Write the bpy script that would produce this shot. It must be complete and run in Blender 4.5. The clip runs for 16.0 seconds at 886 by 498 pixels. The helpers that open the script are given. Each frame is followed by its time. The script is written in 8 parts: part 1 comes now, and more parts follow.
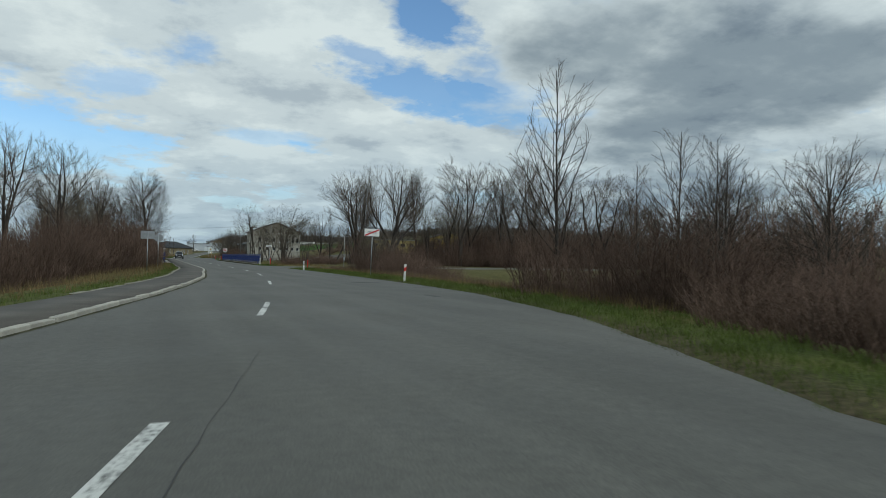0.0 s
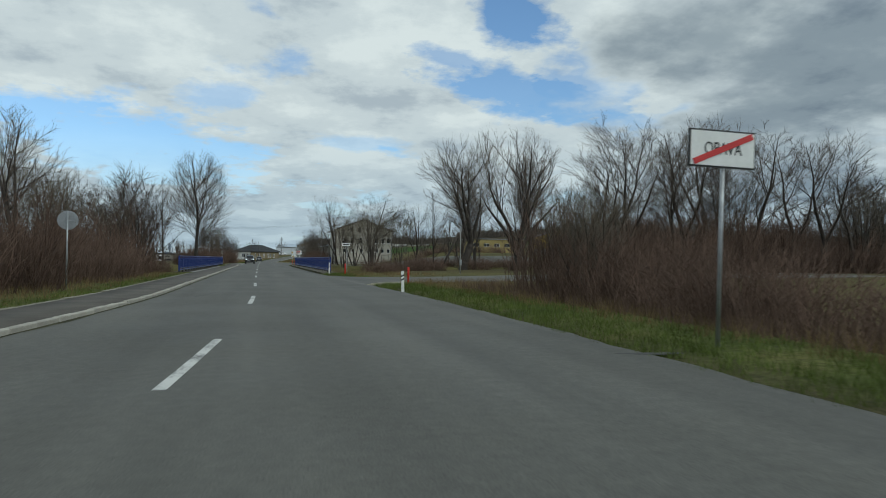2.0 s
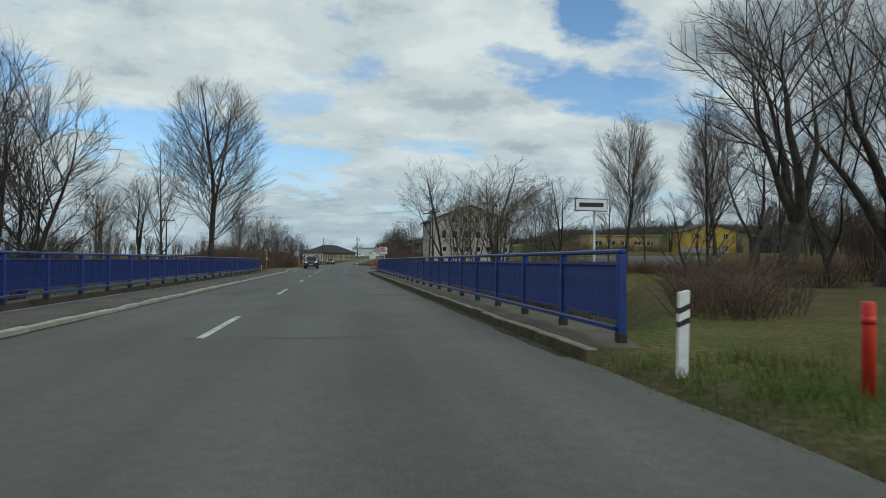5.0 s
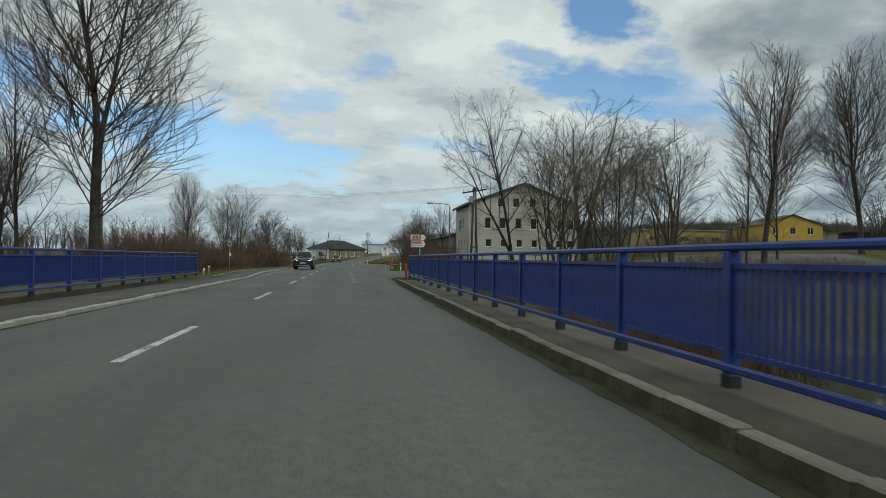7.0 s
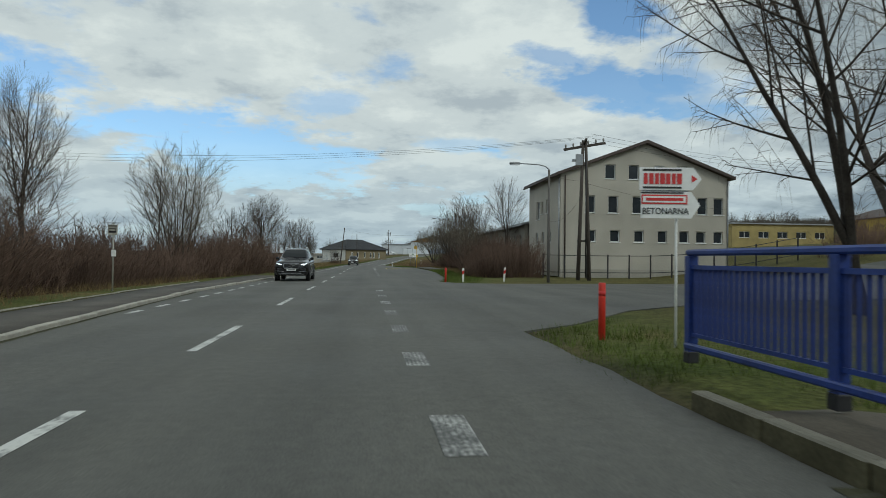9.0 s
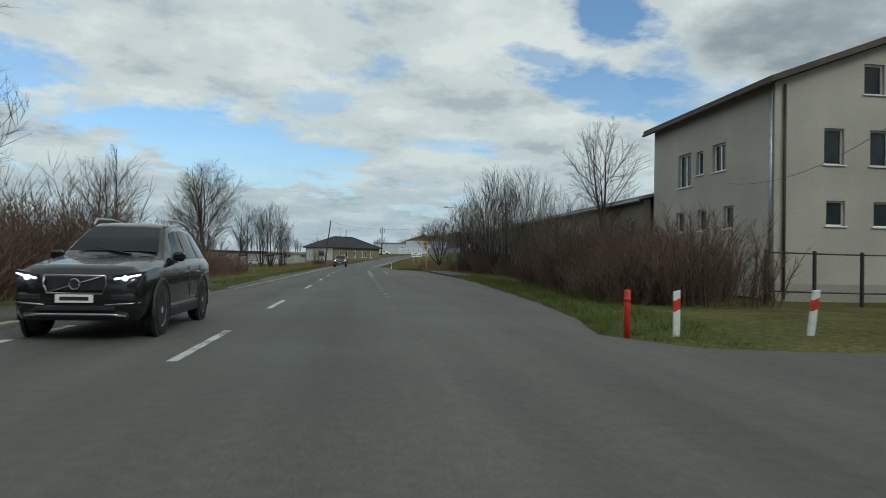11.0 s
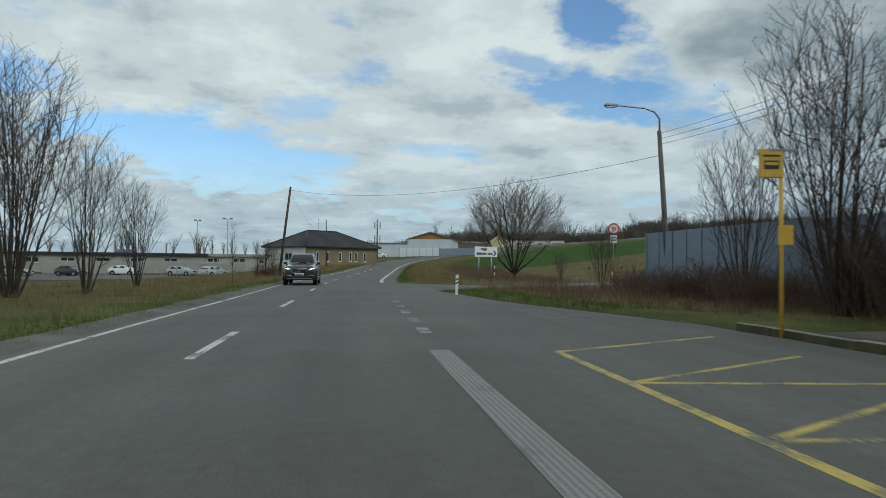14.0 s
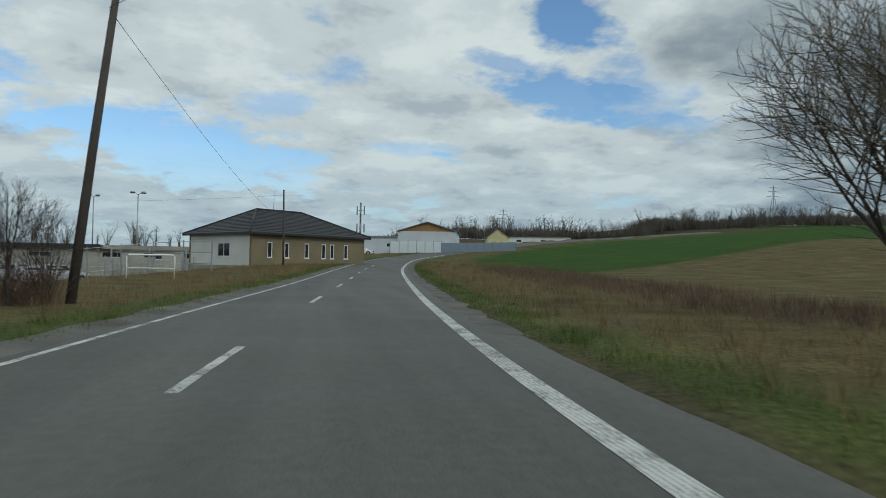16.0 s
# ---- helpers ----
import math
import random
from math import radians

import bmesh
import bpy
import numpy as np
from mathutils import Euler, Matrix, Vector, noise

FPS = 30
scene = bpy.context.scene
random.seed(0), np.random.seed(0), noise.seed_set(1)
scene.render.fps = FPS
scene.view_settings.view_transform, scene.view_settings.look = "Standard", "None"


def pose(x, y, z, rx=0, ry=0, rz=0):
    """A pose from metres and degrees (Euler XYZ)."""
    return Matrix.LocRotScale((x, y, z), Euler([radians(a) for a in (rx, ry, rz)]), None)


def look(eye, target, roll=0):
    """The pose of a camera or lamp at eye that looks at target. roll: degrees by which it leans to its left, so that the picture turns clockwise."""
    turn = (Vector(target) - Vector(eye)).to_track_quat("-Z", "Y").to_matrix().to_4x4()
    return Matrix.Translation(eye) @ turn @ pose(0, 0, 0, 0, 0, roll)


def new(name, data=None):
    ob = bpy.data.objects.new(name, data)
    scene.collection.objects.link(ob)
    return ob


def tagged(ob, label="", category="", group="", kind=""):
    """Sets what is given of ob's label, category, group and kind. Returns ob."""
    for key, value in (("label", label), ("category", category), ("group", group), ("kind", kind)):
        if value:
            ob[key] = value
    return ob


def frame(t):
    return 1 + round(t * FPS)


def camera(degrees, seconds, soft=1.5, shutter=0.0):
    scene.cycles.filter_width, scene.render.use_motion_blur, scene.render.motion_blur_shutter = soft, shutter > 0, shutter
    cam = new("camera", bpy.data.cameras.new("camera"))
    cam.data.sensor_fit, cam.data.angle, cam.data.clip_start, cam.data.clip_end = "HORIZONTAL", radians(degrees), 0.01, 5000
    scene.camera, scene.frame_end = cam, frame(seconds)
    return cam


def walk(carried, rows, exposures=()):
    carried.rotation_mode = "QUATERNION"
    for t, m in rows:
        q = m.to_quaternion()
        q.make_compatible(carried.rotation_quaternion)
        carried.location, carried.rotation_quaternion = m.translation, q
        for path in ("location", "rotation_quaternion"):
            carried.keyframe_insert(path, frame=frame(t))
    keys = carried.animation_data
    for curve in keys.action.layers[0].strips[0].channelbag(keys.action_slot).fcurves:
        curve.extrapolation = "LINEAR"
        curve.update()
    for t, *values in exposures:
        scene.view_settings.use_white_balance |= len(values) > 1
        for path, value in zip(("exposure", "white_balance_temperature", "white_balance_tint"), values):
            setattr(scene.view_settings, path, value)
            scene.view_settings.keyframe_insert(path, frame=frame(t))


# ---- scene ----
cam = camera(68.0, 16.0, soft=0.8, shutter=0.1)
# seconds, eye, a point ten metres ahead, roll
PATH = [
    (0.0, (-6.15, -11.74, 1.169), (-2.194, -2.552, 1.332), 1.24),
    (0.5, (-4.14, -3.41, 1.172), (-0.449, 5.878, 1.409), 0.73),
    (1.0, (-2.33, 5.14, 1.250), (1.039, 14.560, 1.422), 0.78),
    (1.5, (-0.76, 13.64, 1.225), (2.263, 23.166, 1.439), 1.21),
    (2.0, (0.34, 22.06, 1.227), (3.015, 31.693, 1.395), 0.63),
    (2.5, (1.06, 29.85, 1.223), (3.408, 39.571, 1.381), 0.66),
    (3.0, (1.48, 37.39, 1.210), (3.479, 47.186, 1.317), 0.74),
    (3.5, (1.70, 44.53, 1.171), (3.459, 54.369, 1.305), 0.60),
    (4.0, (1.79, 52.94, 1.174), (3.389, 62.805, 1.361), 0.49),
    (6.5, (2.53, 89.40, 1.213), (4.059, 99.284, 1.395), 0.51),
    (7.0, (2.56, 97.00, 1.208), (3.987, 106.897, 1.359), 0.80),
    (7.5, (2.61, 104.20, 1.215), (3.978, 114.102, 1.318), 0.56),
    (8.0, (2.52, 111.18, 1.209), (3.842, 121.095, 1.326), -0.05),
    (8.5, (2.43, 118.05, 1.197), (3.675, 127.976, 1.170), 0.33),
    (9.0, (2.24, 125.58, 1.233), (3.402, 135.511, 1.398), 0.66),
    (11.5, (2.11, 160.30, 1.226), (3.473, 170.202, 1.406), 1.10),
    (12.0, (2.08, 170.01, 1.219), (3.497, 179.910, 1.422), 1.01),
    (12.5, (2.03, 179.60, 1.221), (3.504, 189.492, 1.413), 1.11),
    (13.0, (2.03, 190.39, 1.198), (3.521, 200.271, 1.371), 1.12),
    (13.5, (2.09, 200.08, 1.185), (3.598, 209.961, 1.397), 0.58),
    (14.0, (2.10, 211.28, 1.175), (3.621, 221.164, 1.418), 0.53),
    (14.5, (2.13, 221.72, 1.208), (3.691, 231.595, 1.348), 0.60),
    (15.0, (2.23, 233.73, 1.182), (3.880, 243.590, 1.312), 0.54),
    (15.5, (2.38, 243.01, 1.160), (4.149, 252.854, 1.244), -0.07),
    (16.0, (2.78, 252.83, 1.196), (4.678, 262.643, 1.430), 0.99),
]
walk(cam, [(t, look(eye, target, roll)) for t, eye, target, roll in PATH], [(0.0, -0.14, 5990, -2), (4.2, -0.14, 5990, -2), (6.5, -0.14, 6220, -2), (9.2, -0.14, 6170, -2), (12.4, -0.15, 6150, -2), (14.0, -0.15, 5990, -2), (16.0, -0.24, 6010, -2)])

# ---------------------------------------------------------------- light
SUN_UP, SUN_TURN = radians(38), radians(140)
world = bpy.data.worlds.new("sky")
scene.world = world
world.use_nodes = True


def sky_nodes():
    nt = world.node_tree
    n, l = nt.nodes, nt.links
    n.clear()
    out = n.new("ShaderNodeOutputWorld")
    back = n.new("ShaderNodeBackground")
    sky = n.new("ShaderNodeTexSky")
    sky.sky_type, sky.sun_disc = "NISHITA", False
    sky.sun_elevation, sky.sun_rotation = SUN_UP, SUN_TURN
    sky.air_density, sky.dust_density, sky.ozone_density = 1.0, 0.6, 1.6
    co = n.new("ShaderNodeTexCoord")
    sep = n.new("ShaderNodeSeparateXYZ")
    l.new(co.outputs["Generated"], sep.inputs[0])

    def math_node(op, a, b=None, clamp=False):
        m = n.new("ShaderNodeMath")
        m.operation, m.use_clamp = op, clamp
        for i, v in enumerate((a, b)):
            if v is None:
                continue
            if isinstance(v, (int, float)):
                m.inputs[i].default_value = v
            else:
                l.new(v, m.inputs[i])
        return m.outputs[0]

    up = math_node("ADD", math_node("MAXIMUM", sep.outputs[2], 0.0), 0.20)
    com = n.new("ShaderNodeCombineXYZ")
    l.new(math_node("DIVIDE", sep.outputs[0], up), com.inputs[0])
    l.new(math_node("DIVIDE", sep.outputs[1], up), com.inputs[1])

    def cloud(scale, detail, rough, shift):
        mp = n.new("ShaderNodeMapping")
        mp.inputs["Location"].default_value = shift
        l.new(com.outputs[0], mp.inputs[0])
        t = n.new("ShaderNodeTexNoise")
        t.inputs["Scale"].default_value, t.inputs["Detail"].default_value = scale, detail
        t.inputs["Roughness"].default_value = rough
        l.new(mp.outputs[0], t.inputs["Vector"])
        return t.outputs["Fac"]

    def ramp(fac, *stops):
        r = n.new("ShaderNodeValToRGB")
        r.color_ramp.interpolation = "EASE"
        while len(r.color_ramp.elements) < len(stops):
            r.color_ramp.elements.new(0.5)
        for e, (p, c) in zip(r.color_ramp.elements, stops):
            e.position, e.color = p, (*c, 1) if isinstance(c, tuple) else (c, c, c, 1)
        l.new(fac, r.inputs[0])
        return r.outputs[0]

    cover = ramp(cloud(1.7, 8, 0.56, CLOUD_SHIFT), (0.34, 0.30), (0.43, 1.0))
    body = ramp(cloud(3.0, 9, 0.60, (3.1, 1.7, 0.3)), (0.30, (0.62, 0.66, 0.72)), (0.48, (0.88, 0.90, 0.92)), (0.64, (1.06, 1.06, 1.05)))
    # a bank of dark rain cloud off to one side of the road
    dot = n.new("ShaderNodeVectorMath")
    dot.operation = "DOT_PRODUCT"
    l.new(co.outputs["Generated"], dot.inputs[0])
    dot.inputs[1].default_value = Vector((0.70, 0.66, 0.29)).normalized()
    frayed = math_node("ADD", dot.outputs["Value"], math_node("MULTIPLY", math_node("SUBTRACT", cloud(1.6, 6, 0.55, DARK_SHIFT), 0.5), 0.16))
    dark = ramp(frayed, (0.958, (1.0, 1.0, 1.0)), (0.998, (0.42, 0.46, 0.51)))
    bank = ramp(frayed, (0.945, 0.0), (0.975, 1.0))
    # long blue gaps between the banks of cloud: bearing, height, half width, half height in degrees, tilt
    az = math_node("ARCTAN2", sep.outputs[0], sep.outputs[1])
    el = math_node("ARCSINE", sep.outputs[2])
    fray = math_node("MULTIPLY", math_node("SUBTRACT", cloud(5.0, 7, 0.6, (2.2, 5.1, 0.0)), 0.5), 3.4)
    gaps = None
    for bear, high, wide, tall, tilt, depth in BLUE_GAPS:
        da = math_node("SUBTRACT", az, radians(bear))
        de = math_node("SUBTRACT", math_node("SUBTRACT", el, radians(high)), math_node("MULTIPLY", da, tilt))
        qa, qe = math_node("DIVIDE", da, radians(wide)), math_node("DIVIDE", de, radians(tall))
        far = math_node("ADD", math_node("SQRT", math_node("ADD", math_node("MULTIPLY", qa, qa), math_node("MULTIPLY", qe, qe))), fray)
        gap = math_node("MULTIPLY", math_node("MULTIPLY", math_node("SUBTRACT", 1.32, far, True), 1.6, True), depth)
        gaps = gap if gaps is None else math_node("MAXIMUM", gaps, gap)
    cover = math_node("SUBTRACT", cover, gaps, True)
    cover = math_node("MAXIMUM", cover, bank)
    haze = ramp(sep.outputs[2], (0.0, 0.95), (0.20, 0.0))
    cover = math_node("MAXIMUM", cover, haze)
    clear = n.new("ShaderNodeMix")
    clear.data_type, clear.blend_type = "RGBA", "MULTIPLY"
    clear.inputs[0].default_value = 1.0
    l.new(sky.outputs[0], clear.inputs[6])
    clear.inputs[7].default_value = (1.22, 1.30, 1.42, 1)
    mul = n.new("ShaderNodeMix")
    mul.data_type, mul.blend_type = "RGBA", "MULTIPLY"
    mul.inputs[0].default_value = 1.0
    l.new(body, mul.inputs[6])
    l.new(dark, mul.inputs[7])
    low = ramp(sep.outputs[2], (0.0, (0.70, 0.78, 0.86)), (0.24, (1.0, 1.0, 1.0)))
    deep = n.new("ShaderNodeMix")
    deep.data_type, deep.blend_type = "RGBA", "MULTIPLY"
    deep.inputs[0].default_value = 1.0
    l.new(mul.outputs[2], deep.inputs[6])
    l.new(low, deep.inputs[7])
    lift = n.new("ShaderNodeMix")
    lift.data_type, lift.blend_type = "RGBA", "MULTIPLY"
    lift.inputs[0].default_value = 1.0
    l.new(deep.outputs[2], lift.inputs[6])
    lift.inputs[7].default_value = (CLOUD_GAIN, CLOUD_GAIN, CLOUD_GAIN, 1)
    mix = n.new("ShaderNodeMix")
    mix.data_type = "RGBA"
    l.new(cover, mix.inputs[0])
    l.new(clear.outputs[2], mix.inputs[6])
    l.new(lift.outputs[2], mix.inputs[7])
    l.new(mix.outputs[2], back.inputs[0])
    back.inputs[1].default_value = SKY_STRENGTH
    l.new(back.outputs[0], out.inputs[0])


SKY_STRENGTH, CLOUD_GAIN = 0.11, 7.0
BLUE_GAPS = [(-10.5, 9.0, 10.0, 2.3, -0.12, 0.95), (23.0, 14.0, 7.5, 1.7, -0.28, 0.95), (21.5, 20.5, 3.6, 2.6, -0.2, 1.0), (-28.0, 13.0, 6.0, 2.0, -0.05, 0.9), (16.5, 17.0, 3.0, 0.8, -0.2, 0.7),
             (-4.0, 13.4, 3.0, 1.0, 0.0, 0.55), (8.5, 9.9, 3.0, 0.6, 0.0, 0.45), (36.0, 12.0, 3.0, 0.8, 0.1, 0.4), (-50.0, 16.0, 12.0, 3.0, 0.1, 0.9), (95.0, 25.0, 14.0, 4.0, 0.1, 0.9), (170.0, 28.0, 18.0, 5.0, 0.0, 0.9), (-120.0, 24.0, 16.0, 4.0, 0.0, 0.9), (5.0, 34.0, 14.0, 3.5, 0.1, 0.9)]
CLOUD_SHIFT, DARK_SHIFT = (0.4, 0.2, 0.0), (1.3, 0.4, 0.0)
sky_nodes()
sun_data = bpy.data.lights.new("sun", "SUN")
sun_data.energy, sun_data.angle, sun_data.color = 1.0, radians(14), (1.0, 0.96, 0.90)
sun = new("sun", sun_data)
sun.matrix_world = look((0, 0, 60), (-60 * math.sin(SUN_TURN) * math.cos(SUN_UP), -60 * math.cos(SUN_TURN) * math.cos(SUN_UP), 60 - 60 * math.sin(SUN_UP)))

# ---------------------------------------------------------------- materials


def material(name, base, rough=0.8, metal=0.0, var=0.25, scale=3.0, fine=40.0, bump=0.2, tint=None, random_tone=0.0, dist=0.01, island=False):
    """A plain surface with two scales of variation: patches and grain."""
    m = bpy.data.materials.new(name)
    m.use_nodes = True
    nt = m.node_tree
    n, l = nt.nodes, nt.links
    p = n["Principled BSDF"]
    p.inputs["Roughness"].default_value, p.inputs["Metallic"].default_value = rough, metal
    if rough > 0.93:
        p.inputs["Specular IOR Level"].default_value = 0.12
    co = n.new("ShaderNodeTexCoord")
    big = n.new("ShaderNodeTexNoise")
    big.inputs["Scale"].default_value, big.inputs["Detail"].default_value = scale, 5
    small = n.new("ShaderNodeTexNoise")
    small.inputs["Scale"].default_value, small.inputs["Detail"].default_value = fine, 3
    for t in (big, small):
        l.new(co.outputs["Object"], t.inputs["Vector"])
    r = n.new("ShaderNodeValToRGB")
    dk = tuple(c * (1 - var) for c in base)
    lt = tint or tuple(min(1, c * (1 + var)) for c in base)
    r.color_ramp.elements[0].position, r.color_ramp.elements[0].color = 0.3, (*dk, 1)
    r.color_ramp.elements[1].position, r.color_ramp.elements[1].color = 0.7, (*lt, 1)
    l.new(big.outputs["Fac"], r.inputs[0])
    mix = n.new("ShaderNodeMix")
    mix.data_type, mix.blend_type = "RGBA", "MULTIPLY"
    mix.inputs[0].default_value = 1.0
    l.new(r.outputs[0], mix.inputs[6])
    g = n.new("ShaderNodeMapRange")
    g.inputs[1].default_value, g.inputs[2].default_value = 0.25, 0.75
    g.inputs[3].default_value, g.inputs[4].default_value = 1 - var * 0.8, 1 + var * 0.5
    l.new(small.outputs["Fac"], g.inputs[0])
    l.new(g.outputs[0], mix.inputs[7])
    last = mix.outputs[2]
    if random_tone:
        if island:
            info = n.new("ShaderNodeNewGeometry").outputs["Random Per Island"]
        else:
            info = n.new("ShaderNodeObjectInfo").outputs["Random"]
        q = n.new("ShaderNodeMapRange")
        q.inputs[3].default_value, q.inputs[4].default_value = 1 - random_tone, 1 + random_tone
        l.new(info, q.inputs[0])
        mx = n.new("ShaderNodeMix")
        mx.data_type, mx.blend_type = "RGBA", "MULTIPLY"
        mx.inputs[0].default_value = 1.0
        l.new(last, mx.inputs[6])
        l.new(q.outputs[0], mx.inputs[7])
        last = mx.outputs[2]
    l.new(last, p.inputs["Base Color"])
    if bump:
        b = n.new("ShaderNodeBump")
        b.inputs["Strength"].default_value, b.inputs["Distance"].default_value = bump, dist
        l.new(small.outputs["Fac"], b.inputs["Height"])
        l.new(b.outputs[0], p.inputs["Normal"])
    return m


def ground_material():
    """Winter grass, straw and bare earth in patches; a young green crop on the field beyond the bend."""
    m = bpy.data.materials.new("grass_ground")
    m.use_nodes = True
    nt = m.node_tree
    n, l = nt.nodes, nt.links
    p = n["Principled BSDF"]
    p.inputs["Roughness"].default_value = 0.95
    p.inputs["Specular IOR Level"].default_value = 0.08
    co = n.new("ShaderNodeTexCoord")

    def noise_fac(scale, detail=5):
        t = n.new("ShaderNodeTexNoise")
        t.inputs["Scale"].default_value, t.inputs["Detail"].default_value = scale, detail
        l.new(co.outputs["Object"], t.inputs["Vector"])
        return t.outputs["Fac"]

    def ramp(fac, *stops):
        r = n.new("ShaderNodeValToRGB")
        while len(r.color_ramp.elements) < len(stops):
            r.color_ramp.elements.new(0.5)
        for e, (pos, c) in zip(r.color_ramp.elements, stops):
            e.position, e.color = pos, (*c, 1)
        l.new(fac, r.inputs[0])
        return r.outputs[0]

    def mixed(fac, a, b, mode="MIX"):
        x = n.new("ShaderNodeMix")
        x.data_type, x.blend_type = "RGBA", mode
        if isinstance(fac, float):
            x.inputs[0].default_value = fac
        else:
            l.new(fac, x.inputs[0])
        l.new(a, x.inputs[6])
        l.new(b, x.inputs[7])
        return x.outputs[2]

    turf = ramp(noise_fac(0.35), (0.35, (0.060, 0.080, 0.022)), (0.55, (0.10, 0.108, 0.036)), (0.72, (0.155, 0.128, 0.055)))
    straw = ramp(noise_fac(0.6), (0.3, (0.082, 0.063, 0.031)), (0.7, (0.158, 0.127, 0.062)))
    crop = ramp(noise_fac(0.15), (0.3, (0.030, 0.064, 0.009)), (0.7, (0.046, 0.092, 0.013)))
    kind = n.new("ShaderNodeAttribute")
    kind.attribute_name = "cover"
    sep = n.new("ShaderNodeSeparateColor")
    l.new(kind.outputs["Color"], sep.inputs[0])
    earth = ramp(noise_fac(1.3), (0.3, (0.048, 0.034, 0.026)), (0.7, (0.10, 0.075, 0.055)))
    base = mixed(sep.outputs[0], turf, straw)
    base = mixed(sep.outputs[1], base, crop)
    base = mixed(sep.outputs[2], base, earth)
    grain = ramp(noise_fac(9.0, 6), (0.3, (0.55, 0.55, 0.55)), (0.7, (1.3, 1.3, 1.25)))
    l.new(mixed(1.0, base, grain, "MULTIPLY"), p.inputs["Base Color"])
    b = n.new("ShaderNodeBump")
    b.inputs["Strength"].default_value, b.inputs["Distance"].default_value = 0.6, 0.08
    l.new(noise_fac(14.0, 6), b.inputs["Height"])
    l.new(b.outputs[0], p.inputs["Normal"])
    return m


def asphalt_material():
    """Old grey asphalt: worn wheel tracks along the lanes, patches, fine stone grain."""
    m = bpy.data.materials.new("asphalt")
    m.use_nodes = True
    nt = m.node_tree
    n, l = nt.nodes, nt.links
    p = n["Principled BSDF"]
    co = n.new("ShaderNodeTexCoord")

    def tex(scale, detail, stretch=None):
        t = n.new("ShaderNodeTexNoise")
        t.inputs["Scale"].default_value, t.inputs["Detail"].default_value = scale, detail
        src = co.outputs["Object"]
        if stretch:
            mp = n.new("ShaderNodeMapping")
            mp.inputs["Scale"].default_value = stretch
            l.new(src, mp.inputs[0])
            src = mp.outputs[0]
        l.new(src, t.inputs["Vector"])
        return t.outputs["Fac"]

    def level(fac, lo, hi):
        g = n.new("ShaderNodeMapRange")
        g.inputs[1].default_value, g.inputs[2].default_value = 0.3, 0.7
        g.inputs[3].default_value, g.inputs[4].default_value = lo, hi
        l.new(fac, g.inputs[0])
        return g.outputs[0]

    def times(a, b):
        k = n.new("ShaderNodeMath")
        k.operation = "MULTIPLY"
        l.new(a, k.inputs[0])
        l.new(b, k.inputs[1])
        return k.outputs[0]

    f = times(level(tex(0.25, 4), 0.86, 1.12), level(tex(0.9, 4, (1.0, 0.05, 1.0)), 0.78, 1.20))
    f = times(times(f, level(tex(60, 4), 0.70, 1.27)), level(tex(7, 5), 0.88, 1.12))
    col = n.new("ShaderNodeMix")
    col.data_type, col.blend_type = "RGBA", "MULTIPLY"
    col.inputs[0].default_value = 1.0
    col.inputs[6].default_value = (0.091, 0.089, 0.078, 1)
    l.new(f, col.inputs[7])
    l.new(col.outputs[2], p.inputs["Base Color"])
    l.new(level(tex(0.5, 3), 0.72, 0.9), p.inputs["Roughness"])
    b = n.new("ShaderNodeBump")
    b.inputs["Strength"].default_value, b.inputs["Distance"].default_value = 0.25, 0.006
    l.new(tex(90, 4), b.inputs["Height"])
    l.new(b.outputs[0], p.inputs["Normal"])
    return m


def paint_material(name, colour, wear, dots=0.0):
    """Road paint, worn through to the asphalt in specks."""
    m = bpy.data.materials.new(name)
    m.use_nodes = True
    nt = m.node_tree
    n, l = nt.nodes, nt.links
    p = n["Principled BSDF"]
    p.inputs["Roughness"].default_value = 0.7
    co = n.new("ShaderNodeTexCoord")
    t = n.new("ShaderNodeTexNoise")
    t.inputs["Scale"].default_value, t.inputs["Detail"].default_value = 22, 6
    t2 = n.new("ShaderNodeTexNoise")
    t2.inputs["Scale"].default_value, t2.inputs["Detail"].default_value = 1.6, 3
    for q in (t, t2):
        l.new(co.outputs["Object"], q.inputs["Vector"])
    add = n.new("ShaderNodeMath")
    add.operation = "ADD"
    l.new(t.outputs["Fac"], add.inputs[0])
    l.new(t2.outputs["Fac"], add.inputs[1])
    r = n.new("ShaderNodeValToRGB")
    r.color_ramp.elements[0].position, r.color_ramp.elements[0].color = wear, (0.10, 0.10, 0.095, 1)
    r.color_ramp.elements[1].position, r.color_ramp.elements[1].color = min(1.0, wear + 0.12), (*colour, 1)
    half = n.new("ShaderNodeMath")
    half.operation = "MULTIPLY"
    half.inputs[1].default_value = 0.5
    l.new(add.outputs[0], half.inputs[0])
    l.new(half.outputs[0], r.inputs[0])
    last = r.outputs[0]
    if dots:
        cells = n.new("ShaderNodeTexVoronoi")
        cells.inputs["Scale"].default_value, cells.inputs["Randomness"].default_value = 20, 0.12
        l.new(co.outputs["Object"], cells.inputs["Vector"])
        hole = n.new("ShaderNodeMapRange")
        hole.inputs[1].default_value, hole.inputs[2].default_value = 0.26, 0.36
        hole.inputs[3].default_value, hole.inputs[4].default_value = 1 - dots, 1.0
        l.new(cells.outputs["Distance"], hole.inputs[0])
        mx = n.new("ShaderNodeMix")
        mx.data_type, mx.blend_type = "RGBA", "MULTIPLY"
        mx.inputs[0].default_value = 1.0
        l.new(last, mx.inputs[6])
        l.new(hole.outputs[0], mx.inputs[7])
        last = mx.outputs[2]
    l.new(last, p.inputs["Base Color"])
    return m


